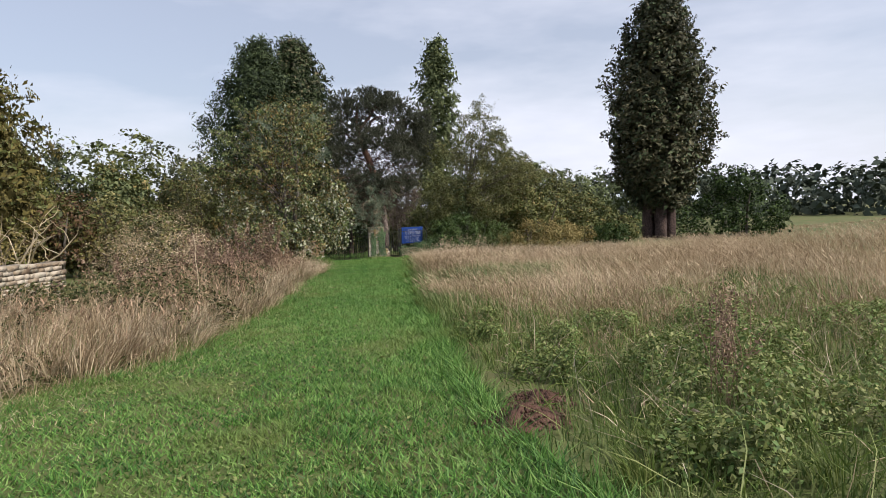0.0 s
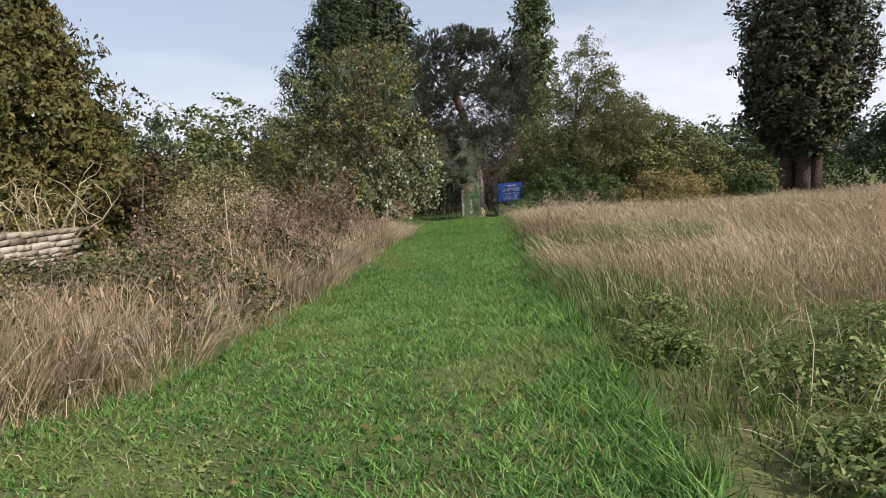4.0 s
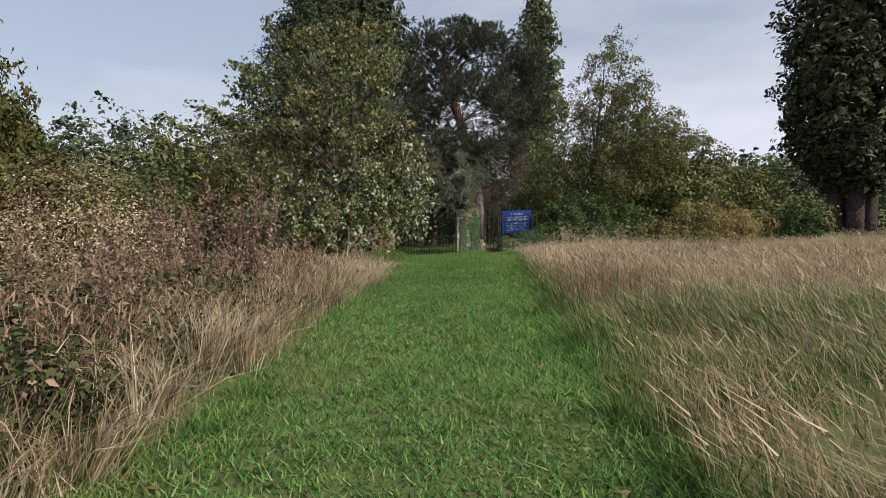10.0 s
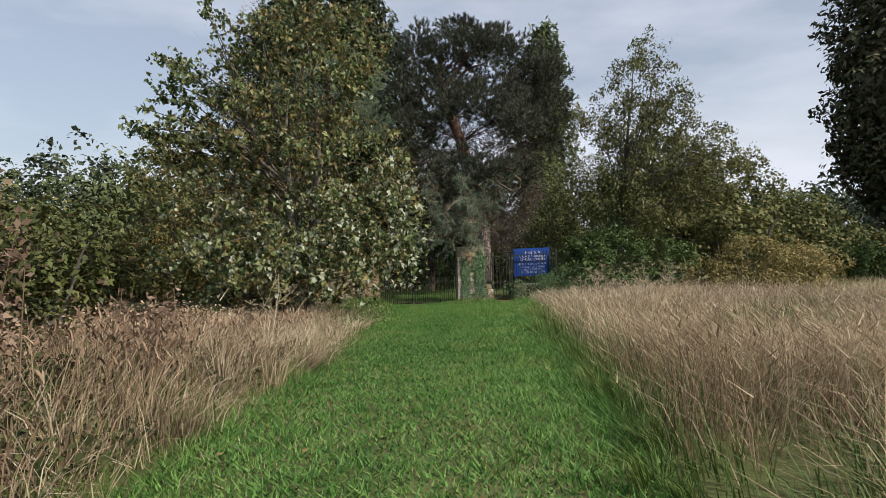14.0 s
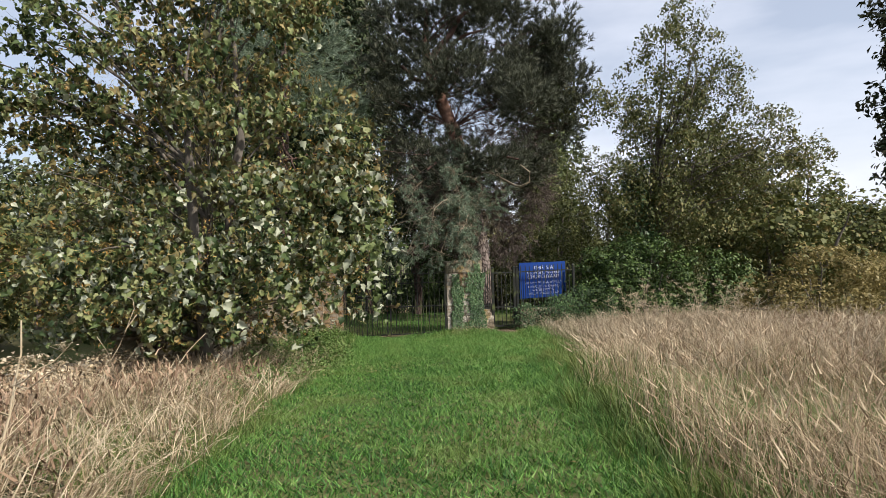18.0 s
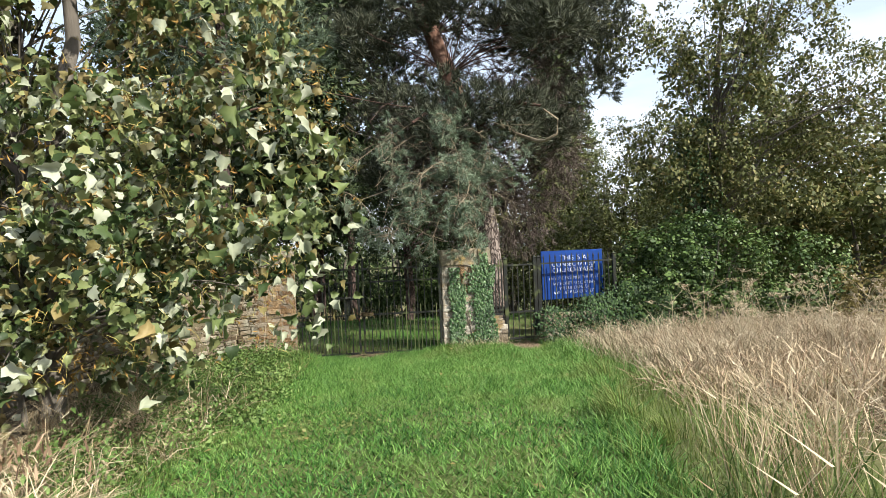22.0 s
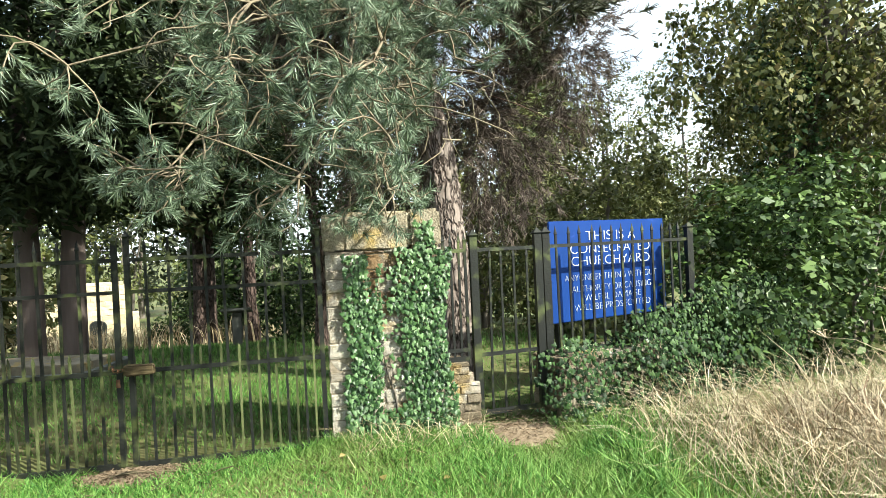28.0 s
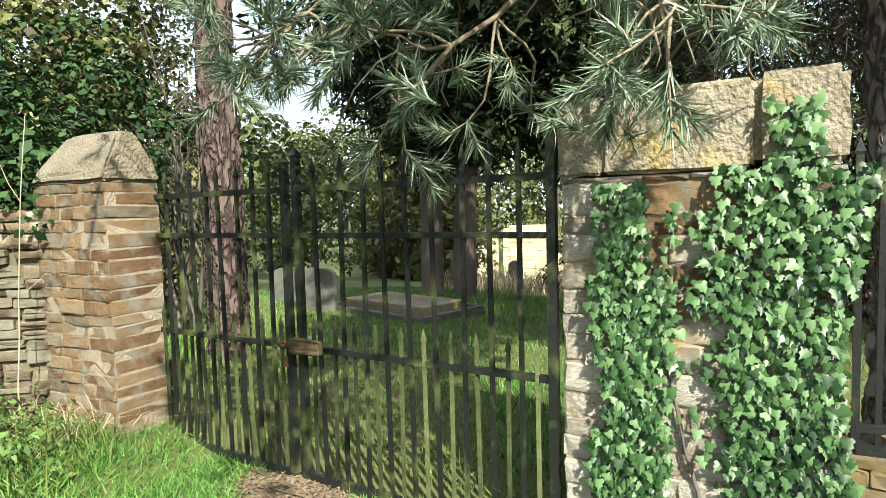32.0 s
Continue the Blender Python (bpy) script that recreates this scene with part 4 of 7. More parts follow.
tagged(part("dry_tussocks", raw("dry_tussocks", v, f), M["straw"]), "pale dry tussocks standing out of the brambles", "grass", kind="stuff")
# bright tufts at the front of the verge
p = scatter(2200, -12, -3, -33, -12, lambda x, y: (left_edge(y) - x > 0.25) & (left_edge(y) - x < 1.5) & (patchy(x, y, 2.0, 3.7) > 0.5))[:70]
k = 42
q = np.repeat(p, k, 0)
a = rng.random(len(q)) * 2 * np.pi
rad = np.abs(rng.normal(size=len(q)))
q[:, 0] += np.cos(a) * rad * 0.08
q[:, 1] += np.sin(a) * rad * 0.08
tilt = np.repeat(rng.normal(size=(len(p), 2)) * 0.34 + [0.08, -0.05], k, 0) + rng.normal(size=(len(q), 2)) * 0.22
v, f = blade_set(q, np.repeat(rng.uniform(0.5, 0.95, len(p)), k) * rng.uniform(0.5, 1.1, len(q)), 0.009, np.stack([np.cos(a), np.sin(a)], 1) * (0.28 * rad)[:, None] + tilt)
tagged(part("straw_tufts", raw("straw_tufts", v, f), M["hay"]), "bleached tufts of dry grass at the front of the verge", "grass", kind="stuff")
p = scatter(900, -5, 5, -35, -1.5, lambda x, y: (right_depth(x, y) > -0.15) & (right_depth(x, y) < np.where(y < -24, 1.4, 0.35)) & (np.hypot(x + 3.75, y + 30.9) > 0.6))[:330]
k = 70
q = np.repeat(p, k, 0)
a = rng.random(len(q)) * 2 * np.pi
rad = np.abs(rng.normal(size=len(q)))
q[:, 0] += np.cos(a) * rad * 0.08
q[:, 1] += np.sin(a) * rad * 0.08
v, f = blade_set(q, np.repeat(rng.uniform(0.18, 0.42, len(p)), k) * rng.uniform(0.6, 1.1, len(q)), 0.008, np.stack([np.cos(a), np.sin(a)], 1) * (0.4 * rad)[:, None] + [-0.45, 0.1])
tagged(part("green_tussocks", raw("green_tussocks", v, f), M["green_tall"]), "arching green tussocks along the path's edge", "grass", kind="stuff")

# heaped dry growth along the wall
for x, y, s_ in ((-6.7, -7.4, 0.6), (-6.9, -9.0, 0.75), (-7.3, -10.6, 0.8), (-6.2, -5.8, 0.5), (-7.9, -12.4, 0.8), (-8.5, -14.6, 0.8)):
    leafy_mass("dry_heap", [on_land(x, y, s_ * 0.35, s_ * 1.1, s_ * 1.2, s_ * 0.75)], 480, 9, 0.1, 0.05, "rust" if s_ > 0.7 else "straw", "heap of dry bramble and dead grass over the wall", "bramble", stems=6, stem_mat="hay", group="dry heaps")
# clover and plantain in the mown path
p = scatter(30000, -10, 3, -37, -0.4, lambda x, y: in_path(x, y, 0.1) & (patchy(x, y, 1.7, 4.0) > 0.66))
p = np.repeat(p, 3, 0) + np.concatenate([rng.normal(size=(len(p) * 3, 2)) * 0.03, np.full((len(p) * 3, 1), 0.02)], 1)
v, f = leaves(p, np.tile([0, 0, 1.5], (len(p), 1)), 0.035, 0.75, 0.0)
tagged(part("clover", raw("clover", v, f), M["nettle"]), "patches of clover and plantain in the mown grass", "weeds", kind="stuff")
# dry clippings along the mown edge
p = scatter(150000, -11, -3, -38, -5, lambda x, y: (x > left_edge(y) - 0.1) & (rng.random(len(x)) < np.exp(-(x - left_edge(y)) / 0.7) * np.interp(y, [-30, -22, -10], [0.75, 0.4, 0.3])))
v, f = spikes(p, 0.03 + 0.045 * rng.random(len(p)), 0.008, rng.normal(size=(len(p), 2)) * 1.3)
tagged(part("dry_clippings", raw("dry_clippings", v, f), M["straw"]), "short yellowed blades along the mown edge", "grass", kind="stuff")
# low rough grass where the mown path runs out into the verge
p = scatter(170000, -12, -3, -38, -11, lambda x, y: (x < left_edge(y) + 0.5) & (x > left_edge(y) - 1.1) & (rng.random(len(x)) < 0.75))
u = rng.random(len(p))
d_ = left_edge(p[:, 1]) - p[:, 0]
v, f = spikes(p, (0.05 + 0.12 * u) * np.clip(0.8 + d_, 0.4, 1.5), 0.009, rng.normal(size=(len(p), 2)) * 0.8)
dry = np.repeat(rng.random(len(p)) < np.clip(0.3 + 0.4 * d_, 0.1, 0.7), 1)
tri_ = v.reshape(-1, 3, 3)
for m_, mat_, name_, label_ in ((dry, "straw", "edge_straw", "short straw at the foot of the verge"), (~dry, "green_tall", "edge_grass", "short yellow-green grass at the foot of the verge")):
    w_ = tri_[m_].reshape(-1, 3)
    tagged(part(name_, raw(name_, w_, np.arange(len(w_)).reshape(-1, 3)), M[mat_]), label_, "grass", kind="stuff")
# fallen leaves
p = scatter(420, -8, 3, -30, -0.4, lambda x, y: in_path(x, y, 0.0))
v, f = leaves(p + [0, 0, 0.05], np.tile([0, 0, 2.0], (len(p), 1)), 0.06, 0.8, 0.0)
tagged(part("fallen_leaves", raw("fallen_leaves", v, f), M["yellowing"]), "scattered yellow fallen leaves on the path", "leaves", kind="stuff")


def tangle(n, x0, x1, y0, y1, keep, reach, mat, name, label, width=0.006):
    """Bent, crossing dead stems."""
    p = scatter(n, x0, x1, y0, y1, keep)
    n = len(p)
    d = np.concatenate([rng.normal(size=(n, 2)), 0.75 + 0.5 * rng.random((n, 1))], 1)
    d = unit(d) * (reach * (0.4 + 0.7 * rng.random(n)))[:, None]
    side = unit(np.cross(d, rng.normal(size=(n, 3)))) * width * 0.5
    mid = p + d * 0.55 + rng.normal(size=(n, 3)) * 0.06
    tip = mid + d * 0.45 + [0, 0, -0.12] + rng.normal(size=(n, 3)) * 0.08
    tip[:, 2] = np.maximum(tip[:, 2], p[:, 2] + 0.04)
    v = np.stack([p - side, p + side, mid + side, mid - side, tip], 1).reshape(-1, 3)
    i = np.arange(n)[:, None] * 5
    f = np.concatenate([i + [0, 1, 2], i + [0, 2, 3], i + [3, 2, 4]], 1).reshape(-1, 3)
    tagged(part(name, raw(name, v, f), M[mat]), label, "weeds", kind="stuff")


tangle(17000, 0, 14, -13, -0.6, lambda x, y: (rng.random(len(x)) < np.clip((13 - x) / 5, 0, 1) * np.clip((y + 13) / 4, 0, 1)) & (right_depth(x, y) > 0.6) & (x > 2.2 - 0.3 * (y + 1) - 1.6 * (y < -4) + 1.2 * (y > -2.6)), 0.9, "hay", "dead_weed_tangle", "bleached crossing stems of dead weeds", 0.008)
tangle(24000, 0, 14, -12, -0.6, lambda x, y: (rng.random(len(x)) < np.clip((13 - x) / 5, 0, 1) * np.clip((y + 12) / 4, 0, 1)) & (right_depth(x, y) > 0.6) & (x > 2.4 - 0.3 * (y + 1) - 1.6 * (y < -4) + 1.0 * (y > -2.6)), 0.7, "rust", "brown_weed_tangle", "brown crossing stems of dead weeds", 0.008)
tangle(9000, -13, -4, -28, -12, lambda x, y: (left_edge(y) - x > 0.5) & (x > wall_x(y) + 0.2), 1.0, "rust", "verge_tangle", "brown tangled stems in the verge", 0.009)
tangle(15000, -13, -4, -30, -5, lambda x, y: (left_edge(y) - x > 0.3) & (x > wall_x(y) + 0.2), 0.9, "hay", "verge_hay_tangle", "pale tangled dead stems in the verge")
tangle(7000, -8, -2.6, -12, -3.5, lambda x, y: (left_edge(y) - x > 0.1) & (x > wall_x(y) + 0.2), 0.6, "straw", "flattened_straw", "flattened tangle of dry straw below the wall", 0.008)
tangle(9000, -5, 6, -35, -24, lambda x, y: right_depth(x, y) > 0.4, 0.7, "green_tall", "weed_stems", "green and yellowing weed stems at the meadow's edge", 0.008)
tangle(7000, -4, 8, -26, -12, lambda x, y: (right_depth(x, y) > 0.3) & (patchy(x, y, 1.1, 2.9) > 0.55), 0.55, "rust", "dead_dock_tangle", "rusty brown dead docks through the meadow grass", 0.009)
tangle(2200, -5, 6, -35, -24, lambda x, y: right_depth(x, y) > 0.7, 0.8, "hay", "pale_weed_stems", "pale dry stems among green weeds")

# ---- stones ----


def stone_meshes(name, mat, n=10, amount=0.045):
    """Rough-hewn unit blocks: chamfered and uneven."""
    out = []
    for i in range(n):
        bm = bmesh.new()
        bmesh.ops.create_cube(bm, size=1.0)
        for v in bm.verts:
            v.co.x, v.co.y, v.co.z = v.co.x * 0.22, v.co.y * 0.46, v.co.z * 0.1
        bmesh.ops.bevel(bm, geom=list(bm.edges), offset=0.0085, segments=1, affect="EDGES")
        long = [e for e in bm.edges if abs(e.verts[0].co.x - e.verts[1].co.x) > 0.12]
        bmesh.ops.subdivide_edges(bm, edges=long, cuts=2)
        for v in bm.verts:
            v.co += Vector(rng.normal(size=3) * (0.003, 0.005, 0.003))
            v.co.x, v.co.y, v.co.z = v.co.x / 0.22, v.co.y / 0.46, v.co.z / 0.1
        bmesh.ops.triangulate(bm, faces=[f for f in bm.faces if len(f.verts) > 4])
        me = from_bm(name, bm)
        me.materials.append(mat)
        out.append(me)
    return out


ST = {k: stone_meshes(k, M[m]) for k, m in (("lime", "stone"), ("lich", "lichened"), ("iron", "ironstone"), ("rub", "rubble"), ("pale", "ruin"))}


def stone(kind, parent, centre, size, turn=0.0):
    ob = new("stone", ST[kind][rng.integers(len(ST[kind]))])
    ob.parent = parent
    ob.location = centre
    ob.rotation_euler = (rng.normal() * 0.012, rng.normal() * 0.022, turn + rng.normal() * 0.012)
    ob.scale = size
    return ob


def box(x0, x1, y0, y1, z0, z1, bevel=0.0):
    bm = bmesh.new()
    bmesh.ops.create_cube(bm, size=1.0)
    for v in bm.verts:
        v.co = Vector(((x0 + x1) / 2 + v.co.x * (x1 - x0), (y0 + y1) / 2 + v.co.y * (y1 - y0), (z0 + z1) / 2 + v.co.z * (z1 - z0)))
    if bevel:
        bmesh.ops.bevel(bm, geom=list(bm.edges), offset=bevel, segments=2, affect="EDGES")
    return bm


def coursed(parent, x0, x1, y0, y1, z0, z1, kinds, course=0.095, length=0.24):
    """Courses of stones through a pier from face to face."""
    z = z0
    while z < z1 - 0.02:
        h = min(course * rng.uniform(0.75, 1.25), z1 - z)
        x = x0
        while x < x1 - 0.01:
            w = length * rng.uniform(0.6, 1.5)
            if x1 - (x + w) < 0.1:
                w = x1 - x
            off = rng.normal() * 0.004
            kind = kinds(x + w / 2, z)
            stone(kind, parent, ((x + x + w) / 2, (y0 + y1) / 2 + off, z + h / 2), (w - 0.003, (y1 - y0) + 0.010 * rng.random(), h - 0.003))
            x += w
        z += h


# pier clothed in ivy
pier = thing("ivy_pier", (0, 0, -0.12), "coursed limestone gate pier half clothed in green ivy", "gate pier")
part("core", box(0.005, 0.965, 0.005, 0.455, 0, 1.62), M["mortar"], pier)
coursed(pier, 0.0, 0.97, 0.0, 0.46, 0.0, 1.62, lambda x, z: "lich" if x < 0.2 or z < 1.0 or rng.random() < 0.45 else "iron", 0.105, 0.24)
for x0, x1, top, bev, words_ in ((-0.01, 0.1695, 1.935, 0.012, "ochre-lichened coping block"), (0.17, 0.6995, 1.945, 0.014, "lichened coping block"), (0.70, 0.983, 1.955, 0.028, "pale coping block with a rounded corner")):
    bm = box(x0, x1, -0.013, 0.472, 1.625, top, bev)
    bmesh.ops.subdivide_edges(bm, edges=[e for e in bm.edges if e.calc_length() > 0.12], cuts=2, use_grid_fill=True)
    for v in bm.verts:
        v.co += Vector(rng.normal(size=3) * 0.0025)
    part("cap_stone", bm, M["cap"], pier, words_)
# broken stub beside it
part("core", box(0.98, 1.24, 0.14, 0.48, 0, 0.5), M["mortar"], pier)
coursed(pier, 0.97, 1.29, 0.1, 0.5, 0.0, 0.42, lambda x, z: "lich" if rng.random() < 0.6 else "lime", 0.075, 0.17)
coursed(pier, 0.97, 1.2, 0.12, 0.48, 0.42, 0.60, lambda x, z: "lime", 0.075, 0.15)

# pier on the other side of the gate
pier2 = thing("stone_pier", (-3.1, -0.155, -0.15), "coursed ironstone and limestone gate pier with a hipped cap", "gate pier")
pier2.rotation_euler = (0, 0, radians(4))
part("core", box(-0.356, 0.348, -0.183, 0.183, 0, 1.74), M["mortar"], pier2)
coursed(pier2, -0.36, 0.352, -0.187, 0.187, 0.0, 1.76, lambda x, z: "iron" if x > 0.12 and z < 1.5 and rng.random() < 0.9 or rng.random() < 0.72 else "lime", 0.082, 0.19)
bm = box(-0.375, 0.365, -0.20, 0.20, 1.765, 2.08)
for v in bm.verts:                        # a ridge that ends in a gable towards the gate and slopes away on the other side
    if v.co.z > 2:
        v.co.x += 0.20 if v.co.x < 0 else -0.02
        v.co.y *= 0.3
lower = bmesh.ops.bisect_plane(bm, geom=list(bm.verts) + list(bm.edges) + list(bm.faces), plane_co=(0, 0, 1.82), plane_no=(0, 0, 1))
for v in lower["geom_cut"]:
    if isinstance(v, bmesh.types.BMVert):
        v.co.x, v.co.y = math.copysign(0.372 if v.co.x < 0 else 0.363, v.co.x), math.copysign(0.198, v.co.y)
bmesh.ops.bevel(bm, geom=list(bm.edges), offset=0.02, segments=2, affect="EDGES")
bmesh.ops.subdivide_edges(bm, edges=[e for e in bm.edges if e.calc_length() > 0.15], cuts=3, use_grid_fill=True)
for v in bm.verts:
    v.co += Vector(rng.normal(size=3) * 0.003)
part("cap_stone", bm, M["cap_grey"], pier2, "weathered hipped sandstone cap")


# dry-stone wall
def wall_run():
    ob = tagged(new("wall_west"), "low dry-stone boundary wall of pale rubble", "wall", kind="structure")
    w = np.array(WALL)
    seg = np.linalg.norm(np.diff(w, axis=0), axis=1)
    s_at = np.concatenate([[0], np.cumsum(seg)])
    total, count, vs = s_at[-1], 0, []
    core = []
    S = np.arange(0, total, 0.5)
    cx, cy = np.interp(S, s_at, w[:, 0]), np.interp(S, s_at, w[:, 1])
    gz = land(cx, cy)
    for i in range(len(S) - 1):
        d = unit(np.array([cx[i + 1] - cx[i], cy[i + 1] - cy[i]]))
        nrm = np.array([-d[1], d[0]]) * 0.172
        q = []
        for k in (i, i + 1):
            for sgn in (-1, 1):
                for up in (-0.1, 1.22 if cy[k] > -1.6 else 1.0 if cy[k] > -5 else 1.2 if WALL_TALL[0] < cy[k] < WALL_TALL[1] else 0.3):
                    q.append((cx[k] + sgn * nrm[0], cy[k] + sgn * nrm[1], gz[k] + up))
        core.append((np.array(q), np.array([[0, 1, 5, 4], [2, 6, 7, 3], [1, 3, 7, 5]])))
    part("core", raw("core", *joined(core)), M["log"], ob)
    far = []
    unitv = np.array([v.co[:] for v in ST["rub"][0].vertices])
    unitf = [list(p.vertices) for p in ST["rub"][0].polygons]
    unitv = np.array([(x, y, z) for x in (-0.5, 0.5) for y in (-0.5, 0.5) for z in (-0.5, 0.5)]) * [0.97, 1, 0.94]
    tri = np.array([(0, 1, 3, 2), (4, 6, 7, 5), (0, 4, 5, 1), (2, 3, 7, 6), (0, 2, 6, 4), (1, 5, 7, 3)])
    z = 0.0
    while z < 1.36:
        h = rng.uniform(0.05, 0.105)
        s = rng.uniform(0, 0.2)
        while s < total - 0.3:
            ln = rng.uniform(0.10, 0.30) * (1.25 if z > 1.0 else 1)
            x, y = np.interp(s + ln / 2, s_at, w[:, 0]), np.interp(s + ln / 2, s_at, w[:, 1])
            x2, y2 = np.interp(s + ln, s_at, w[:, 0]), np.interp(s + ln, s_at, w[:, 1])
            x1, y1 = np.interp(s, s_at, w[:, 0]), np.interp(s, s_at, w[:, 1])
            a = math.atan2(y2 - y1, x2 - x1)
            if (z > 1.08 and -5 <= y < -1.5) or (y < -5 and z > (1.28 if WALL_TALL[0] < y < WALL_TALL[1] else 0.4)):
                s += ln
                continue
            c = (x, y, float(land(x, y)) + z + h / 2)
            size = (ln - 0.008, 0.40 + 0.03 * rng.random(), (h - 0.004) * rng.uniform(0.8, 1.05))
            if s < 3.2 and count < 300:
                if rng.random() < 0.3:
                    half = size[2] / 2
                    for k in (-1, 1):
                        stone("rub", ob, (c[0], c[1], c[2] + k * half / 2), (size[0] * rng.uniform(0.8, 1), size[1] + rng.normal() * 0.03, half - 0.004), a)
                    count += 2
                else:
                    stone("rub", ob, c, (size[0], size[1] + rng.normal() * 0.03, size[2]), a)
                    count += 1
            else:
                v = (unitv + rng.normal(size=unitv.shape) * [0.03, 0.03, 0.07]) * size
                v = v @ np.array([[math.cos(a), math.sin(a), 0], [-math.sin(a), math.cos(a), 0], [0, 0, 1]]) + c
                far.append((v, tri))
            s += ln
        z += h
    tagged(part("stones", raw("stones", *joined(far)), M["rubble_wall"], ob), kind="stuff")


# ---- iron gates ----


def bar(h, r=0.0095, spike=0.09):
    """A square-section upright with a spear point, foot at the origin."""
    bm = bmesh.new()
    ring = []
    for z, k in ((0, 1.0), (h - spike, 1.0), (h - spike + 0.012, 1.35), (h - spike * 0.72, 1.15), (h, 0.08)):
        ring.append([bm.verts.new((sx * r * k, sy * r * k, z)) for sx, sy in ((-1, -1), (1, -1), (1, 1), (-1, 1))])
    for a, b in zip(ring, ring[1:]):
        for i in range(4):
            bm.faces.new((a[i], a[(i + 1) % 4], b[(i + 1) % 4], b[i]))
    bm.faces.new(ring[0][::-1])
    bm.faces.new(ring[-1])
    return bm


def rail(a, b, h=0.02, d=0.012):
    """A flat rail between two points."""
    a, b = Vector(a), Vector(b)
    t = (b - a).normalized()
    n = Vector((-t.y, t.x, 0)) * d
    u = Vector((0, 0, h))
    bm = bmesh.new()
    q = [[bm.verts.new(p + s * n + z * u) for s, z in ((-1, -1), (1, -1), (1, 1), (-1, 1))] for p in (a, b)]
    for i in range(4):
        bm.faces.new((q[0][i], q[0][(i + 1) % 4], q[1][(i + 1) % 4], q[1][i]))
    bm.faces.new(q[0][::-1])
    bm.faces.new(q[1])
    bmesh.ops.recalc_face_normals(bm, faces=bm.faces)
    return bm


def iron_gate(name, a, b, z0, label, bars, heights, dog=True, post=(0.026, 1.72), group="", hinge_first=True):
    """A leaf of spear-headed bars from a to b; heights: bottom, lock, middle and top rail, spear tips."""
    ob = thing(name, (a[0], a[1], z0), label, "gate", group)
    d = Vector((b[0] - a[0], b[1] - a[1], 0))
    lo, lock, mid, top, tip = heights
    for z, hh in ((lo, 0.022), (lock, 0.016), (mid, 0.014), (top, 0.016)):
        if z is not None:
            part("rail", rail((0, 0, z), tuple(d * 1.0 + Vector((0, 0, z))), hh, 0.013), M["iron"], ob)
    full = from_bm("bar", bar(tip - lo))
    full.materials.append(M["iron"])
    short = from_bm("dog_bar", bar(lock - lo + 0.17, 0.008, 0.07))
    short.materials.append(M["algae_iron"])
    for i in range(1, bars):
        o = part("bar", full, None, ob)
        o.location = (*(d * (i / bars)).xy, lo)
        o.rotation_euler = (rng.normal() * 0.006, rng.normal() * 0.006, 0)
    if dog:
        for i in range(bars):
            o = part("dog_bar", short, None, ob)
            o.location = (*(d * ((i + 0.5) / bars)).xy, lo)
            o.rotation_euler = (rng.normal() * 0.01, rng.normal() * 0.01, 0)
    pm = from_bm("post", bar(post[1] - lo, post[0], 0.06))
    pm.materials.append(M["iron"])
    for k in (0, 1):
        o = part("post", pm, None, ob)
        o.location = (*(d * k).xy, lo)
    return ob


H = (0.07, 0.80, 1.42, 1.67, 1.84)
gl = iron_gate("iron_gate", (-2.80, 0.03), (-1.60, 0.03), -0.15, "tall black wrought-iron gate leaf with spear tips, closed", 9, H, post=(0.019, 1.87), group="churchyard gates")
gr = iron_gate("iron_gate", (-0.05, 0.02), (-1.51, 0.03), -0.15, "tall black wrought-iron gate leaf with spear tips, closed", 10, H, post=(0.019, 1.9), group="churchyard gates")
bm = box(-0.01, 0.21, -0.025, 0.025, 0.775, 0.855, 0.01)
bmesh.ops.subdivide_edges(bm, edges=[e for e in bm.edges if e.calc_length() > 0.2], cuts=4, use_grid_fill=True)
for v in bm.verts:
    v.co += Vector(rng.normal(size=3) * 0.003)
o = part("lock_box", bm, M["lock_wood"], gr, "weathered wooden lock block")
o.location = (-1.49, -0.04, 0)
for i in range(7):                       # rusted chain round the meeting posts
    a = np.linspace(0, 2 * np.pi, 9)
    link = part("chain_link", raw("chain_link", *tube(np.stack([np.cos(a) * 0.011, np.zeros(9), np.sin(a) * 0.019], 1), [0.0035], 5)), M["rusty"], gl)
    link.location, link.rotation_euler = (1.15 + 0.018 * i, -0.035 - 0.012 * math.sin(i * 0.55), 0.845 - 0.03 * math.sin(i * 0.5)), (0, radians(70), (i % 2) * 1.57)
hp = part("hinge_post", bar(1.80, 0.027, 0.035), M["iron"], gl, "stout round-topped hinge post")
hp.location = (-0.005, -0.005, 0.07)
bm = box(-0.02, 0.12, -0.02, 0.05, 1.50, 1.55, 0.01)
o = part("hinge", bm, M["iron"], gl)
o.location = (-0.1, -0.02, 0)
bm = bmesh.new()
bmesh.ops.create_cone(bm, cap_ends=True, segments=10, radius1=0.02, radius2=0.018, depth=0.1)
o = part("padlock", bm, M["rusty"], gl, "corroded padlock")
o.location = (1.2, -0.045, 0.72)
o.scale = (0.8, 0.6, 0.6)

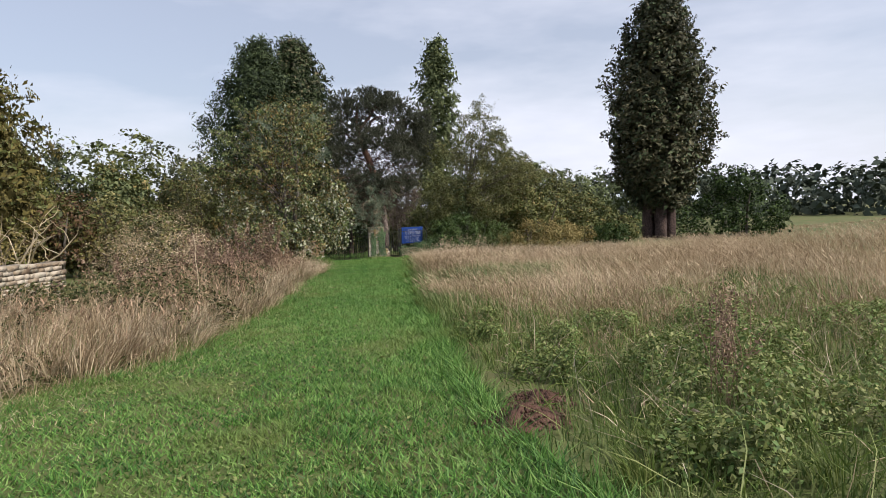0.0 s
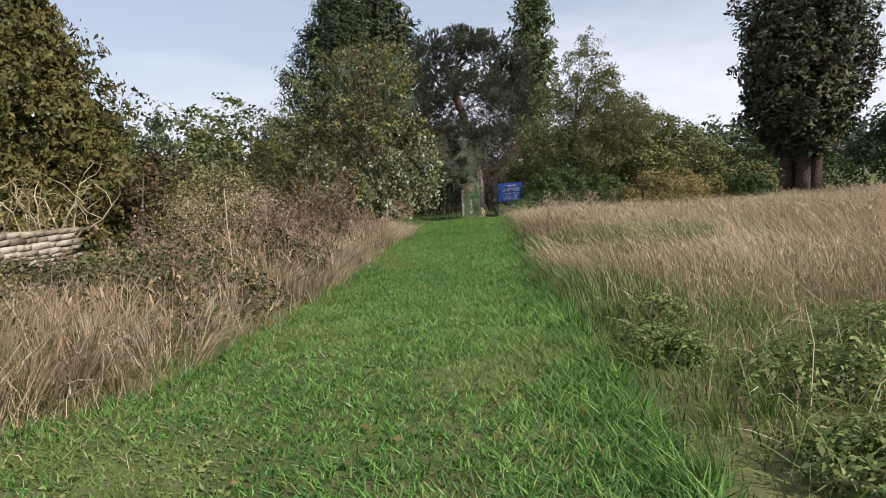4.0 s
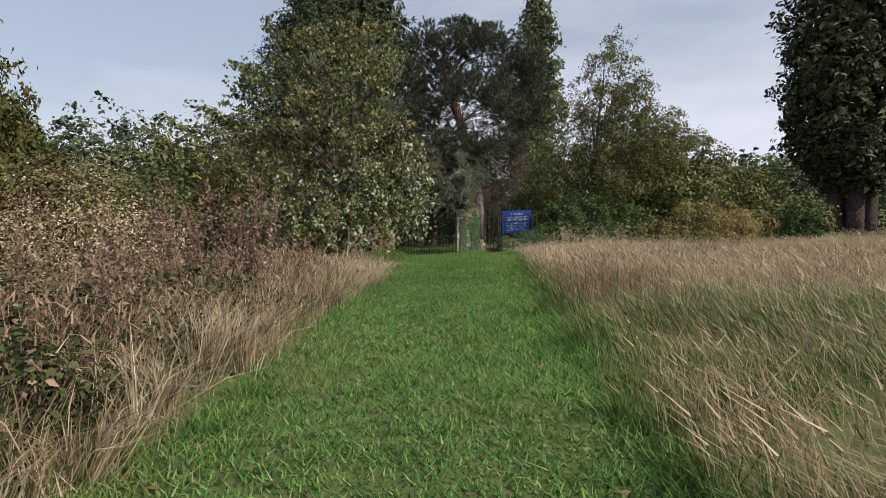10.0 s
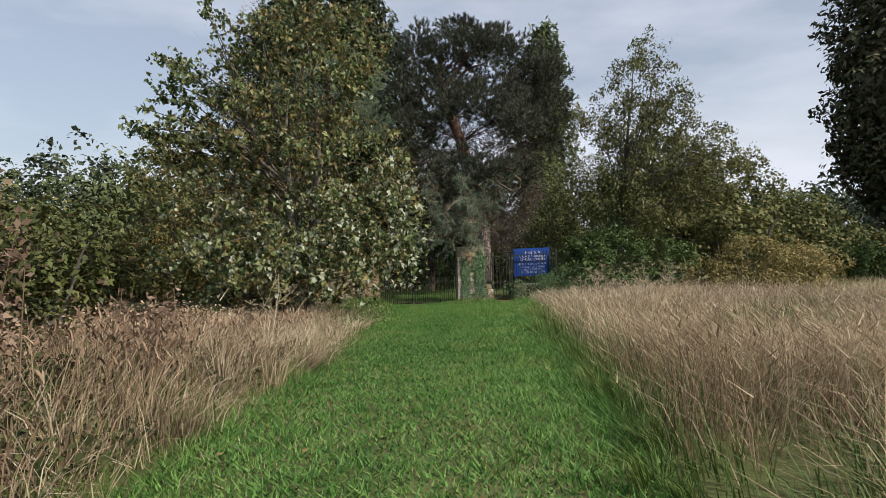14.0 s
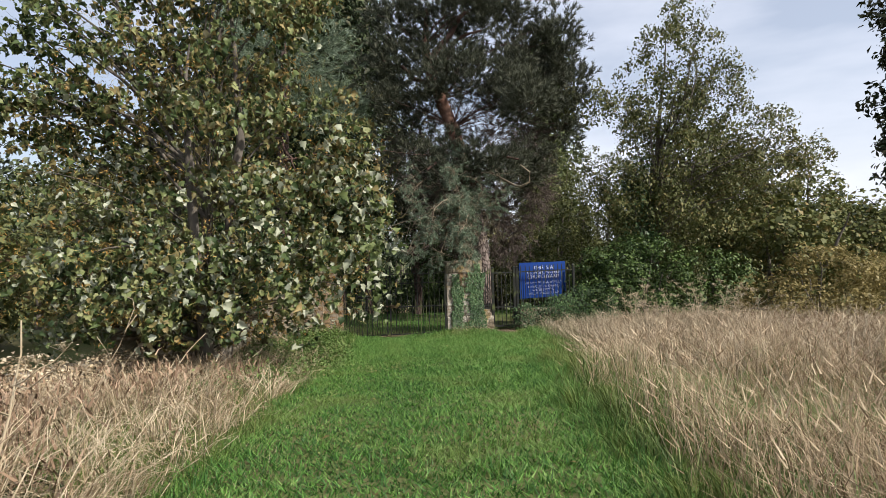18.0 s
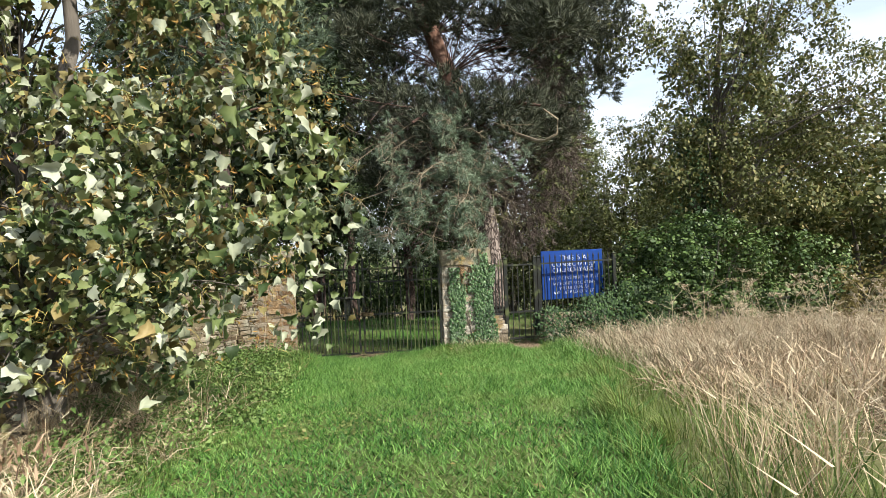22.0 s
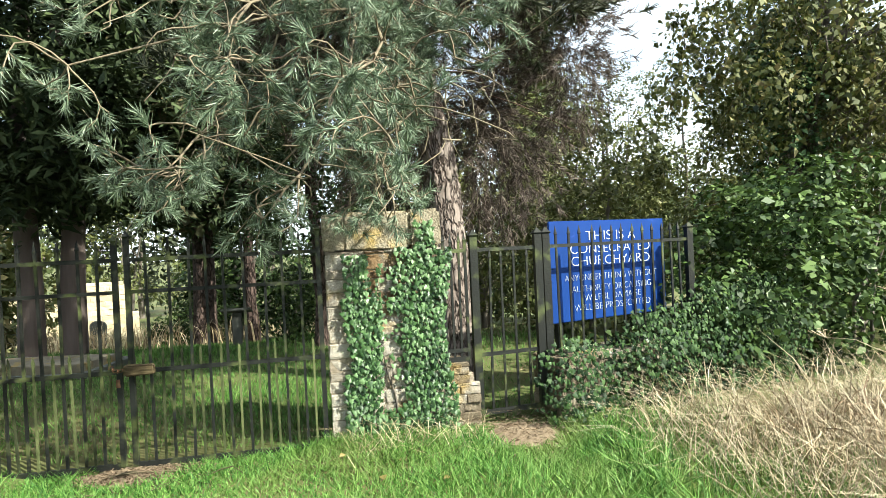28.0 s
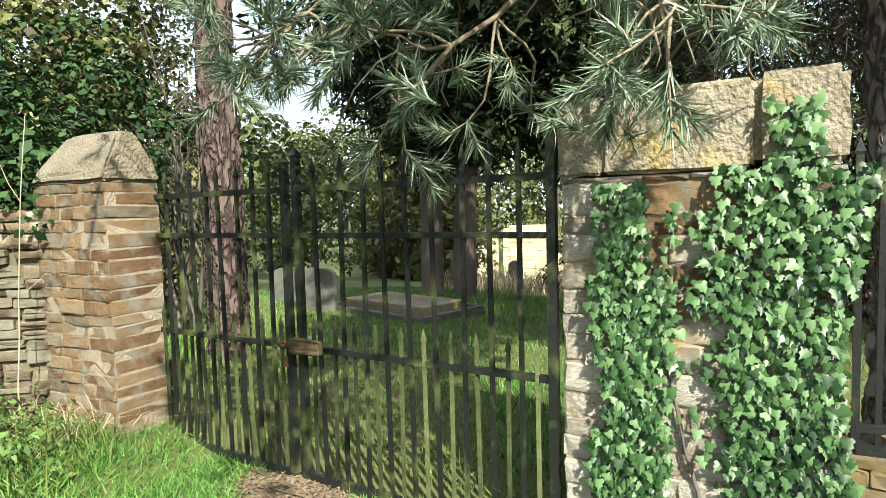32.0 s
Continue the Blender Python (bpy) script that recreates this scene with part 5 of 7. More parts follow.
iron_gate("wicket_gate", (1.30, 0.19), (1.93, 0.27), -0.1, "narrow iron wicket gate of plain bars, shut", 5, (0.1, 0.62, None, 1.56, 1.57), dog=False, post=(0.034, 1.74))
iron_gate("iron_railing", (1.02, 0.16), (1.22, 0.18), -0.1, "short iron railing between pier and wicket", 3, (0.6, 0.68, None, 1.56, 1.72), dog=False, post=(0.012, 1.7), group="railings")
iron_gate("iron_railing", (2.02, 0.30), (3.86, 0.86), -0.1, "iron railing of spear-headed bars before the sign", 14, (0.5, 0.55, None, 1.56, 1.75), dog=False, post=(0.034, 1.74), group="railings")

# ---- sign ----
sa, sb = Vector((2.18, 0.62, 0)), Vector((3.70, 1.08, 0))
sd = sb - sa
ang = math.atan2(sd.y, sd.x)
board = thing("notice_board", (sa.x, sa.y, -0.12), "blue enamelled churchyard notice board with white lettering", "sign")
board.rotation_euler = (0, 0, ang)
W = sd.length
part("panel", box(0, W, 0.0, 0.025, 0.8, 1.82, 0.008), M["sign"], board)
for x in (0.12, W - 0.12):
    part("post", box(x - 0.03, x + 0.03, 0.03, 0.09, 0, 1.75), M["iron"], board)


def words(text, x, z, size, span):
    cu = bpy.data.curves.new("lettering", "FONT")
    cu.body, cu.size, cu.align_x, cu.extrude = text, size, "CENTER", 0.002
    cu.offset = -0.0035
    cu.materials.append(M["white"])
    ob = new("lettering", cu)
    ob.parent = board
    ob.location = (x, -0.004, z)
    ob.rotation_euler = (radians(90), 0, 0)
    bpy.context.view_layer.update()
    ob.scale = (span / ob.dimensions.x, 1, 1)
    return ob


for text, z, s, k in (("THIS IS A", 1.615, 0.145, 0.43), ("CONSECRATED", 1.485, 0.14, 0.69), ("CHURCHYARD", 1.36, 0.14, 0.68), ("ANYONE ENTERING WITHOUT", 1.205, 0.10, 0.80), ("AUTHORITY OR CAUSING", 1.09, 0.10, 0.69), ("WILFUL DAMAGE", 0.995, 0.10, 0.49), ("WILL BE PROSECUTED", 0.90, 0.10, 0.66)):
    words(text, W * 0.51, z, s, W * k)

# low stone wall under the railing
low = tagged(new("wall_sign"), "low crumbling stone wall under railings, grown over with ivy", "wall", kind="structure")
low.location = (1.98, 0.26, -0.12)
low.rotation_euler = (0, 0, math.atan2(0.56, 1.84))
part("core", box(0.03, 2.3, -0.12, 0.2, 0, 0.5), M["mortar"], low)
coursed(low, 0.0, 2.35, -0.17, 0.24, 0.0, 0.56, lambda x, z: "lime", 0.09, 0.26)


# ---- ivy ----


def ivy_leaf(name, size):
    """A lobed leaf, folded along its rib, stalk at the origin, blade in the xz plane."""
    pts = [(0, 0), (0.35, -0.12), (0.5, 0.12), (0.30, 0.32), (0.34, 0.55), (0.12, 0.66), (0, 1.0), (-0.12, 0.66), (-0.34, 0.55), (-0.30, 0.32), (-0.5, 0.12), (-0.35, -0.12)]
    bm = bmesh.new()
    mid = [bm.verts.new((0, -0.10 * size, 0.35 * size))]
    v = [bm.verts.new((x * size, -0.06 * size + abs(x) * 0.22 * size - (z > 0.8) * 0.0, -z * size + 0.35 * size)) for x, z in pts]
    mid[0].co = (0, -0.09 * size, 0.0)
    for i in range(len(v)):
        bm.faces.new((v[i], v[(i + 1) % len(v)], mid[0]))
    return from_bm(name, bm)


def sheet_of_ivy(parent, pts, normal, singles, size, mass="ivy"):
    """Ivy leaves lying over a face: the first ones single parts, the rest one mass."""
    protos = [ivy_leaf("ivy_leaf", s) for s in (size * 0.8, size, size * 1.25)]
    for p in protos:
        p.materials.append(M["ivy_piece"])
    nrm = Vector(normal)
    base = nrm.to_track_quat("-Y", "Z")
    bits = []
    for i, p in enumerate(pts):
        tilt = Euler((rng.normal() * 0.26 - 0.25, rng.normal() * 0.45, rng.normal() * 0.28))
        pr = protos[rng.integers(3)]
        m = Matrix.Translation(Vector(p) + nrm * rng.uniform(0.015, 0.06)) @ base.to_matrix().to_4x4() @ tilt.to_matrix().to_4x4()
        if i < singles:
            o = part("ivy_leaf", pr, None, parent)
            o.matrix_local = m
        else:
            v = np.array([(m @ q.co)[:] for q in pr.vertices])
            bits.append((v, np.array([list(f.vertices) for f in pr.polygons])))
    if bits:
        tagged(part("leaf_mass", raw("leaf_mass", *joined(bits)), M[mass], parent), kind="stuff")


ivy = thing("ivy", (0, 0, -0.12), "climbing green ivy on the front of a stone pier", "ivy")


def ivy_zone(n):
    out = []
    while len(out) < n:
        x, z = rng.uniform(0.12, 1.05), rng.uniform(0.0, 1.85)
        a = 0.30 + 0.06 * math.sin(z * 3) - 0.1 * (z < 0.6)
        b = 0.78 + 0.05 * math.sin(z * 4 + 1)
        wa = 0.17 if z < 1.25 else 0.10
        wb = 0.24 if z < 1.62 else 0.08
        if (abs(x - a) < wa and z < 1.58) or (abs(x - 0.52) < 0.12 and 1.15 < z < 1.5 and rng.random() < 0.25) or (abs(x - b) < wb and z < 1.9) or (z < 0.3 and 0.25 < x < 1.05 and rng.random() < 0.8):
            if 0.44 < x < 0.62 and 0.35 < z < 1.1 and rng.random() < 0.85:
                continue
            out.append((x, -0.012, z))
    return out


sheet_of_ivy(ivy, ivy_zone(3500), (0, -1, 0), 300, 0.039)
for x0, x1, z1 in ((0.3, 0.25, 1.4), (0.55, 0.35, 1.2), (0.7, 0.8, 1.85), (0.9, 0.75, 1.5)):
    part("vine", raw("vine", *tube(curve_path((x0, -0.02, 0.0), (x1, -0.02, z1), 0, 0.12, 9) * [1, 0, 1] + [0, -0.015, 0], [0.012, 0.004], 5)), M["bark"], ivy)
ivy2 = thing("ivy", (1.98, 0.26, -0.12), "dark ivy mounded over a low wall and railing", "ivy")
pts = [(x, y, max(0.02, z)) for x, y, z in zip(rng.uniform(-0.16, 3.3, 6400), rng.uniform(-0.42, 0.12, 6400), rng.uniform(0, 1, 6400) ** 0.8 * 1.15)]
pts = [p for p in pts if p[2] < 0.66 + 0.32 * max(0, p[0] - 0.7) ** 0.6 + 0.07 * math.sin(p[0] * 7) - 0.9 * max(0, -p[1] - 0.1) and not (0.45 < p[0] < 1.0 and p[2] < 0.42 and rng.random() < 0.7)]
sheet_of_ivy(ivy2, [(p[0] * 0.957 - p[1] * 0.29, p[0] * 0.29 + p[1] * 0.957 - 0.12, p[2]) for p in pts], (0.29, -0.957, 0), 150, 0.044, "ivy_shaded")

# ---- trees ----


def trunk_part(ob, path, radii, mat, name="trunk", sides=12, wobble=0.05):
    return part(name, smooth(raw(name, *tube(path, radii, sides, wobble))), M[mat], ob)


def barked(ob, path, radii, mat, sides=60, rings=190, plate=0.13, depth=0.04):
    """A trunk whose bark is cracked into upright plates."""
    p = np.asarray(path, float)
    t = np.linspace(0, 1, len(p))
    q = np.linspace(0, 1, rings) ** 1.5
    pts = np.stack([np.interp(q, t, p[:, k]) for k in range(3)], 1)
    for _ in range(4):
        pts[1:-1] = (pts[:-2] + 2 * pts[1:-1] + pts[2:]) / 4
    v, f = tube(pts, radii, sides)
    v = v.reshape(rings, sides, 3)
    rad = np.interp(q, np.linspace(0, 1, len(radii)), radii)
    ang = np.linspace(0, 2 * np.pi, sides, endpoint=False)
    length = np.linalg.norm(np.diff(pts, axis=0), axis=1).sum()
    u = np.stack(np.broadcast_arrays(ang[None] * 0.22, (q * length)[:, None] * 0.42), -1).reshape(-1, 2)
    n = int(2 * np.pi * 0.22 * length * 0.42 / (plate * 0.42) ** 2 / 1.3)
    seeds = np.stack([rng.uniform(0, 2 * np.pi * 0.22, n), rng.uniform(0, length * 0.42, n)], 1)
    d = np.empty((len(u), 2))
    for i in range(0, len(u), 512):
        dd = np.linalg.norm(u[i:i + 512, None] - seeds[None], axis=2)
        d[i:i + 512] = np.sort(np.partition(dd, 1, axis=1)[:, :2], axis=1)
    crack = np.clip((d[:, 1] - d[:, 0]) / (plate * 0.34), 0, 1).reshape(rings, sides)
    lift = (crack - 1) * depth + rng.normal(size=crack.shape) * depth * 0.12
    out = unit(v - pts[:, None])
    v = v + out * (lift * np.clip(rad / radii[0], 0.3, 1)[:, None])[..., None]
    return part("trunk", raw("trunk", v.reshape(-1, 3), f), M[mat], ob)


def sprays(bl, axis_top, n, twigs, per, reach, droop=0.15, low=0.25, high=0.6, flat=0.75, inner=0.5, r=rng):
    """Limbs that fork into leafy twigs and end in the skins of ellipsoids: limb paths, twig ends, leaf points and the way out at each."""
    bl = np.asarray(bl, float)
    wts = (bl[:, 3] * bl[:, 4] + bl[:, 3] * bl[:, 5] + bl[:, 4] * bl[:, 5])
    which = r.choice(len(bl), n, p=wts / wts.sum())
    d = unit(r.normal(size=(n, 3)))
    tip = bl[which, :3] + d * bl[which, 3:] * (inner + (1.0 - inner) * r.random((n, 1)) ** 0.6)
    tip[:, 2] = np.maximum(tip[:, 2], 0.25)
    top = axis_top[2]
    h = np.clip(tip[:, 2] * r.uniform(low, high, n), 0.2, top * 0.85)
    o = np.stack([axis_top[0] * h / top, axis_top[1] * h / top, h], 1)
    ln = np.linalg.norm(tip - o, axis=1)[:, None]
    c = o * 0.45 + tip * 0.55 + [0, 0, 1] * ln * 0.14 + r.normal(size=(n, 3)) * ln * 0.07
    t = np.linspace(0, 1, 7)[None, :, None]
    limb = (1 - t) ** 2 * o[:, None] + 2 * t * (1 - t) * c[:, None] + t ** 2 * tip[:, None]
    u = r.uniform(0.42, 1.0, (n, twigs, 1))
    a = (1 - u) ** 2 * o[:, None] + 2 * u * (1 - u) * c[:, None] + u ** 2 * tip[:, None]
    tan = unit(2 * (1 - u) * (c - o)[:, None] + 2 * u * (tip - c)[:, None])
    w = unit(tan * 0.75 + r.normal(size=(n, twigs, 3)) * [0.8, 0.8, 0.8 * flat] + [0, 0, 0.12 - droop])
    size = reach * r.uniform(0.45, 1.15, (n, twigs, 1))
    a, w, size = a.reshape(-1, 3), w.reshape(-1, 3), size.reshape(-1, 1)
    e = a + w * size - [0, 0, 1] * size * droop * 0.6
    v = r.uniform(0.12, 1.05, (len(a), per, 1))
    pts = a[:, None] + (e - a)[:, None] * v + r.normal(size=(len(a), per, 3)) * reach * 0.085
    out = unit(np.repeat(w, per, 0) * 0.45 + [0, 0, 0.55])
    return limb, (a, e), pts.reshape(-1, 3), out


def twig_mesh(a, e, thick):
    """Three-sided bent twigs from a to e, as (verts, quads)."""
    n = len(a)
    d = e - a
    s = unit(np.cross(d, rng.normal(size=(n, 3))))
    q = unit(np.cross(d, s))
    ring = np.stack([s, -0.5 * s + 0.87 * q, -0.5 * s - 0.87 * q], 1)
    mid = (a + e) / 2 + rng.normal(size=(n, 3)) * np.linalg.norm(d, axis=1)[:, None] * 0.06
    v = np.stack([a[:, None] + ring * thick, mid[:, None] + ring * thick * 0.7, e[:, None] + ring * thick * 0.25], 1).reshape(-1, 3)
    k = np.array([[0, 1, 4, 3], [1, 2, 5, 4], [2, 0, 3, 5], [3, 4, 7, 6], [4, 5, 8, 7], [5, 3, 6, 8]])
    return v, (np.arange(n)[:, None, None] * 9 + k[None]).reshape(-1, 4)


def leafy_tree(name, x, y, label, blobs, n, per, rad, size, mats, trunk_r=0.16, trunk_top=0.72, stems=1, bark="bark", category="tree", group="", aspect=0.6, hang=0.3, maker=None, lean=None, limbs=10, wild=None, flat=0.55, deep=0.5, rough=0.45):
    """A broadleaf tree of limbs and domed pads of leaves. mats: (material, share, lowest, highest) of its leaves by height. wild: limbs, twigs, leaves and reach of loose sprays."""
    ob = thing(name, (x, y, float(land(x, y))), label, category, group)
    bl = np.asarray(blobs, float)
    top = (bl[:, 2] + bl[:, 5]).max()
    tip = np.array([*(lean if lean else bl[:, :2].mean(0)), top * trunk_top])
    for s in range(stems):
        off = rng.normal(size=2) * (0.25 if stems > 1 else 0.02)
        trunk_part(ob, curve_path([off[0], off[1], -0.15], tip + [off[0] * 2.6, off[1] * 2.6, rng.uniform(-0.1, 0.1) * top], 0, 0.09, 11), [trunk_r, trunk_r * 0.78, trunk_r * 0.55, trunk_r * 0.12], bark)
    pts, out, mids = pads(bl, n, per, rad, flat, deep)
    for i in range(limbs):
        q = mids[i * len(mids) // max(limbs, 1)]
        h = float(np.clip(q[2] * rng.uniform(0.35, 0.8), 0.2, top * trunk_top))
        trunk_part(ob, curve_path([tip[0] * h / tip[2], tip[1] * h / tip[2], h], q, 0.08, 0.22, 8), [trunk_r * 0.34, trunk_r * 0.18, 0.008], bark, "limb", 6)
    if wild:
        limb, tw, p2, o2 = sprays(bl, tip, wild[0], wild[1], wild[2], wild[3], 0.2, 0.5, 0.85, inner=0.7)
        pts, out = np.concatenate([pts, p2]), np.concatenate([out, o2])
        tagged(part("branchwork", raw("branchwork", *joined([tube(q, [trunk_r * 0.12, trunk_r * 0.07, 0.005], 4) for q in limb] + [twig_mesh(*tw, 0.004)])), M[bark], ob), kind="stuff")
    k = pts[:, 2] > 0.08
    pts, out = pts[k], out[k]
    make = maker or (lambda c, w, z: leaves(c, w, z, aspect, hang, rough=rough))
    left = np.ones(len(pts), bool)
    for mat, share, z0, z1 in mats:
        pick = left & (pts[:, 2] > z0) & (pts[:, 2] < z1) & (rng.random(len(pts)) < share)
        left &= ~pick
        if pick.any():
            tagged(part("crown", raw("crown", *make(pts[pick], out[pick], size)), M[mat], ob), kind="stuff")
    return ob


SKIRT = lambda t: np.interp(t, [0, 0.08, 0.2, 0.34, 0.5, 0.72, 0.9, 1.0], [0.25, 0.42, 0.7, 0.92, 0.92, 0.60, 0.26, 0.05])


def conifer(name, x, y, label, height, radius, base, n, size, mat, stems=((0, 0),), trunk_r=0.25, power=0.75, group="", shape=None, bark="pine_bark", lean=(0, 0), mix=None, up=0.5, jag=0.16, inner=2.0, slim=0.42):
    """A dense columnar or conical conifer of upswept sprays."""
    z = float(land(x, y))
    ob = thing(name, (x, y, z), label, "tree", group)
    for sx, sy in stems:
        trunk_part(ob, curve_path([sx, sy, -0.2], [sx * 0.4 + lean[0], sy * 0.4 + lean[1], height * 0.9], 0, 0.03, 9), [trunk_r * 1.25, trunk_r * 0.9, trunk_r * 0.5, 0.03], bark)
    per = 26
    m = n // per
    t = rng.random(m) ** 1.1
    prof = shape(t) if shape else np.clip((1 - t ** 1.5) ** power, 0.05, 1) * np.clip(0.62 + t * 3, 0, 1)
    ang = rng.random(m) * 2 * np.pi
    lump = 1 + jag * np.sin(ang * 3 + t * 9) + jag * 0.8 * np.sin(ang * 7 - t * 23) + jag * 0.7 * rng.normal(size=m)
    rad = radius * prof * lump * (1 - 0.6 * rng.random(m) ** 2.4)
    d = np.stack([np.cos(ang), np.sin(ang), np.zeros(m)], 1)
    c = d * rad[:, None] + np.stack([lean[0] * t, lean[1] * t, base + t * (height - base) - 0.4], 1)
    way = unit(d * 0.55 + np.array([0, 0, 1.4 * up]) + rng.normal(size=(m, 3)) * 0.18)
    run = rng.random((m, per, 1)) * (0.5 + 0.6 * rng.random((m, 1, 1))) * 4.2 * size
    taper = 1 - 0.55 * run / run.max()
    pts = (c[:, None] + way[:, None] * run + rng.normal(size=(m, per, 3)) * size * 0.95 * taper).reshape(-1, 3)
    o = np.repeat(d, per, 0) + [0, 0, up]
    v, f = leaves(pts, o, size * 1.1, slim, -0.5 if up > 0 else 0.6, rough=0.9)
    tagged(part("crown", raw("crown", v, f), M[mat], ob), kind="stuff")
    m2 = n // 9                           # shaded inner sprays
    t2, a2 = rng.random(m2), rng.random(m2) * 2 * np.pi
    prof2 = shape(t2) if shape else np.clip((1 - t2 ** 1.5) ** power, 0.05, 1) * np.clip(0.62 + t2 * 3, 0, 1)
    r2 = radius * prof2 * np.sqrt(rng.random(m2)) * 0.8
    c2 = np.stack([np.cos(a2) * r2 + lean[0] * t2, np.sin(a2) * r2 + lean[1] * t2, base + t2 * (height - base) * 0.97], 1)
    tagged(part("crown", raw("crown", *leaves(c2, unit(c2 * [1, 1, 0]), size * inner, 0.7, 0.0, rough=1.2)), M[mat], ob), kind="stuff")
    if mix:
        k = rng.random(len(pts)) < 0.25
        tagged(part("crown", raw("crown", *leaves(pts[k] + o[k] * 0.1, o[k], size, 0.5, 0.2)), M[mix], ob), kind="stuff")
    return ob


# sycamore beside the path
OUTLINE = np.array([(0.0, 0.0), (0.34, -0.06), (0.54, 0.24), (0.38, 0.40), (0.36, 0.66), (0.17, 0.68), (0.0, 1.0), (-0.17, 0.68), (-0.36, 0.66), (-0.38, 0.40), (-0.54, 0.24), (-0.34, -0.06)])


def lobed_leaves(centres, out, size, r=rng):
    """Maple-like leaves: fans of triangles round the middle, curled and wind-turned."""
    n = len(centres)
    nor = unit(np.asarray(out) + r.normal(size=(n, 3)) * 0.6 + [0, 0, 0.25])
    d = unit(np.cross(nor, r.normal(size=(n, 3))))
    d[:, 2] -= 0.7
    d = unit(d)
    s = unit(np.cross(nor, d))
    nor = np.cross(d, s)
    ln = (size * (1 + 0.3 * r.normal(size=n)).clip(0.4, 1.6))[:, None, None]
    shape_ = np.concatenate([[(0, 0.32)], OUTLINE])
    k = len(shape_)
    curl = (r.normal(size=(n, 1)) * 0.7 + 0.6)
    dish = (curl * np.abs(shape_[None, :, 0]) ** 1.3 - (0.3 + 0.5 * r.random((n, 1))) * (shape_[None, :, 1] - 0.3) ** 2 + 0.05 * r.normal(size=(n, k)))[..., None]
    narrow = (1 - 0.35 * r.random((n, 1, 1)))
    v = np.asarray(centres)[:, None] + ln * (shape_[None, :, :1] * narrow * s[:, None] + shape_[None, :, 1:] * d[:, None] + dish * nor[:, None])
    i_ = np.arange(1, k)
    fan = np.stack([np.zeros(k - 1, int), i_, np.roll(i_, -1)], 1)
    return v.reshape(-1, 3), (np.arange(n)[:, None, None] * k + fan[None]).reshape(-1, 3)


SYC = [(0.3, 0, 2.3, 2.4, 2.1, 1.5), (1.9, 0.1, 2.9, 1.5, 1.5, 1.4), (-1.7, 0.2, 2.6, 1.7, 1.8, 1.6), (0.9, 0, 4.2, 2.1, 2.0, 1.3), (-1.2, 0.4, 4.6, 1.7, 1.8, 1.5), (0.6, 0.1, 6.2, 1.25, 1.4, 1.6), (-0.7, 0.2, 6.6, 1.5, 1.5, 1.6),
       (1.5, 0.1, 7.3, 0.95, 1.0, 1.0), (-0.1, 0.2, 7.9, 1.2, 1.1, 0.9), (-2.6, 0.4, 4.7, 1.2, 1.0, 0.7), (1.3, -0.8, 1.7, 1.4, 1.3, 0.9), (0.2, -1.3, 1.6, 1.5, 1.1, 0.9), (-1.2, -0.8, 1.7, 1.3, 1.2, 0.9), (-2.6, 0.0, 1.8, 1.2, 1.2, 1.0)]
REACHING = [(-4.0, 0.4, 5.85, 0.4, 0.4, 0.16), (-4.1, 0.2, 5.1, 0.35, 0.4, 0.15), (-3.0, 0.5, 6.95, 0.35, 0.5, 0.2), (-2.1, 0.4, 8.3, 0.35, 0.4, 0.3), (-3.3, 0.3, 6.2, 0.4, 0.5, 0.25)]
syc = leafy_tree("sycamore", -4.9, -4.7, "big-leaved sycamore with pale undersides and brown seed keys", SYC, 350, 36, 0.34, 0.105,
    (("sycamore_pale", 0.22, 0.0, 4.0), ("sycamore_pale", 0.04, 4.0, 12.0), ("sycamore_brown", 0.36, 3.2, 12.0), ("sycamore_brown", 0.15, 0.0, 3.2), ("sycamore", 1.0, 0.0, 12.0)), 0.12, 0.74, 3, maker=lobed_leaves, lean=(-0.1, 0.1), limbs=20, wild=(110, 8, 8, 0.6), deep=0.3)
limb, tw, pts, out = sprays(REACHING, np.array([-0.5, 0.1, 5.0]), 15, 10, 9, 0.6, 0.1, 0.55, 0.8, inner=0.3)
for q in limb:
    trunk_part(syc, q, [0.035, 0.02, 0.006], "bark", "limb", 5)
tagged(part("branchwork", raw("branchwork", *twig_mesh(*tw, 0.005)), M["bark"], syc), kind="stuff")
tagged(part("crown", raw("crown", *lobed_leaves(pts, out, 0.105)), M["sycamore"], syc), kind="stuff")
pts, o = clumps(SYC, 1500, 5, 0.05, shell=0.75)        # hanging bunches of winged keys
n_ = len(pts)
a_ = unit(rng.normal(size=(n_, 3)) * [1, 1, 0.4] + [0, 0, -0.7])
w_ = unit(np.cross(a_, rng.normal(size=(n_, 3)))) * 0.012
v = np.stack([pts, pts + a_ * 0.04 + w_, pts + a_ * 0.075, pts + a_ * 0.04 - w_ * 0.4], 1).reshape(-1, 3)
tagged(part("seed_spray", raw("seed_spray", v, np.arange(4 * n_).reshape(n_, 4)), M["seedkeys"], syc, "orange-brown winged seed keys"), kind="stuff")
pts, o = clumps(SYC, 3200, 3, 0.12, shell=0.7)        # long yellow leaf stalks
n_ = len(pts)
a_ = unit(o * 0.7 + rng.normal(size=(n_, 3)) * 0.7 + [0, 0, 0.1]) * rng.uniform(0.08, 0.16, (n_, 1))
w_ = unit(np.cross(a_, rng.normal(size=(n_, 3)))) * 0.0024
e_ = pts + a_ + [0, 0, -0.03]
v = np.stack([pts - w_, pts + w_, pts + a_ * 0.6 + w_, pts + a_ * 0.6 - w_, e_], 1).reshape(-1, 3)
i_ = np.arange(n_)[:, None] * 5
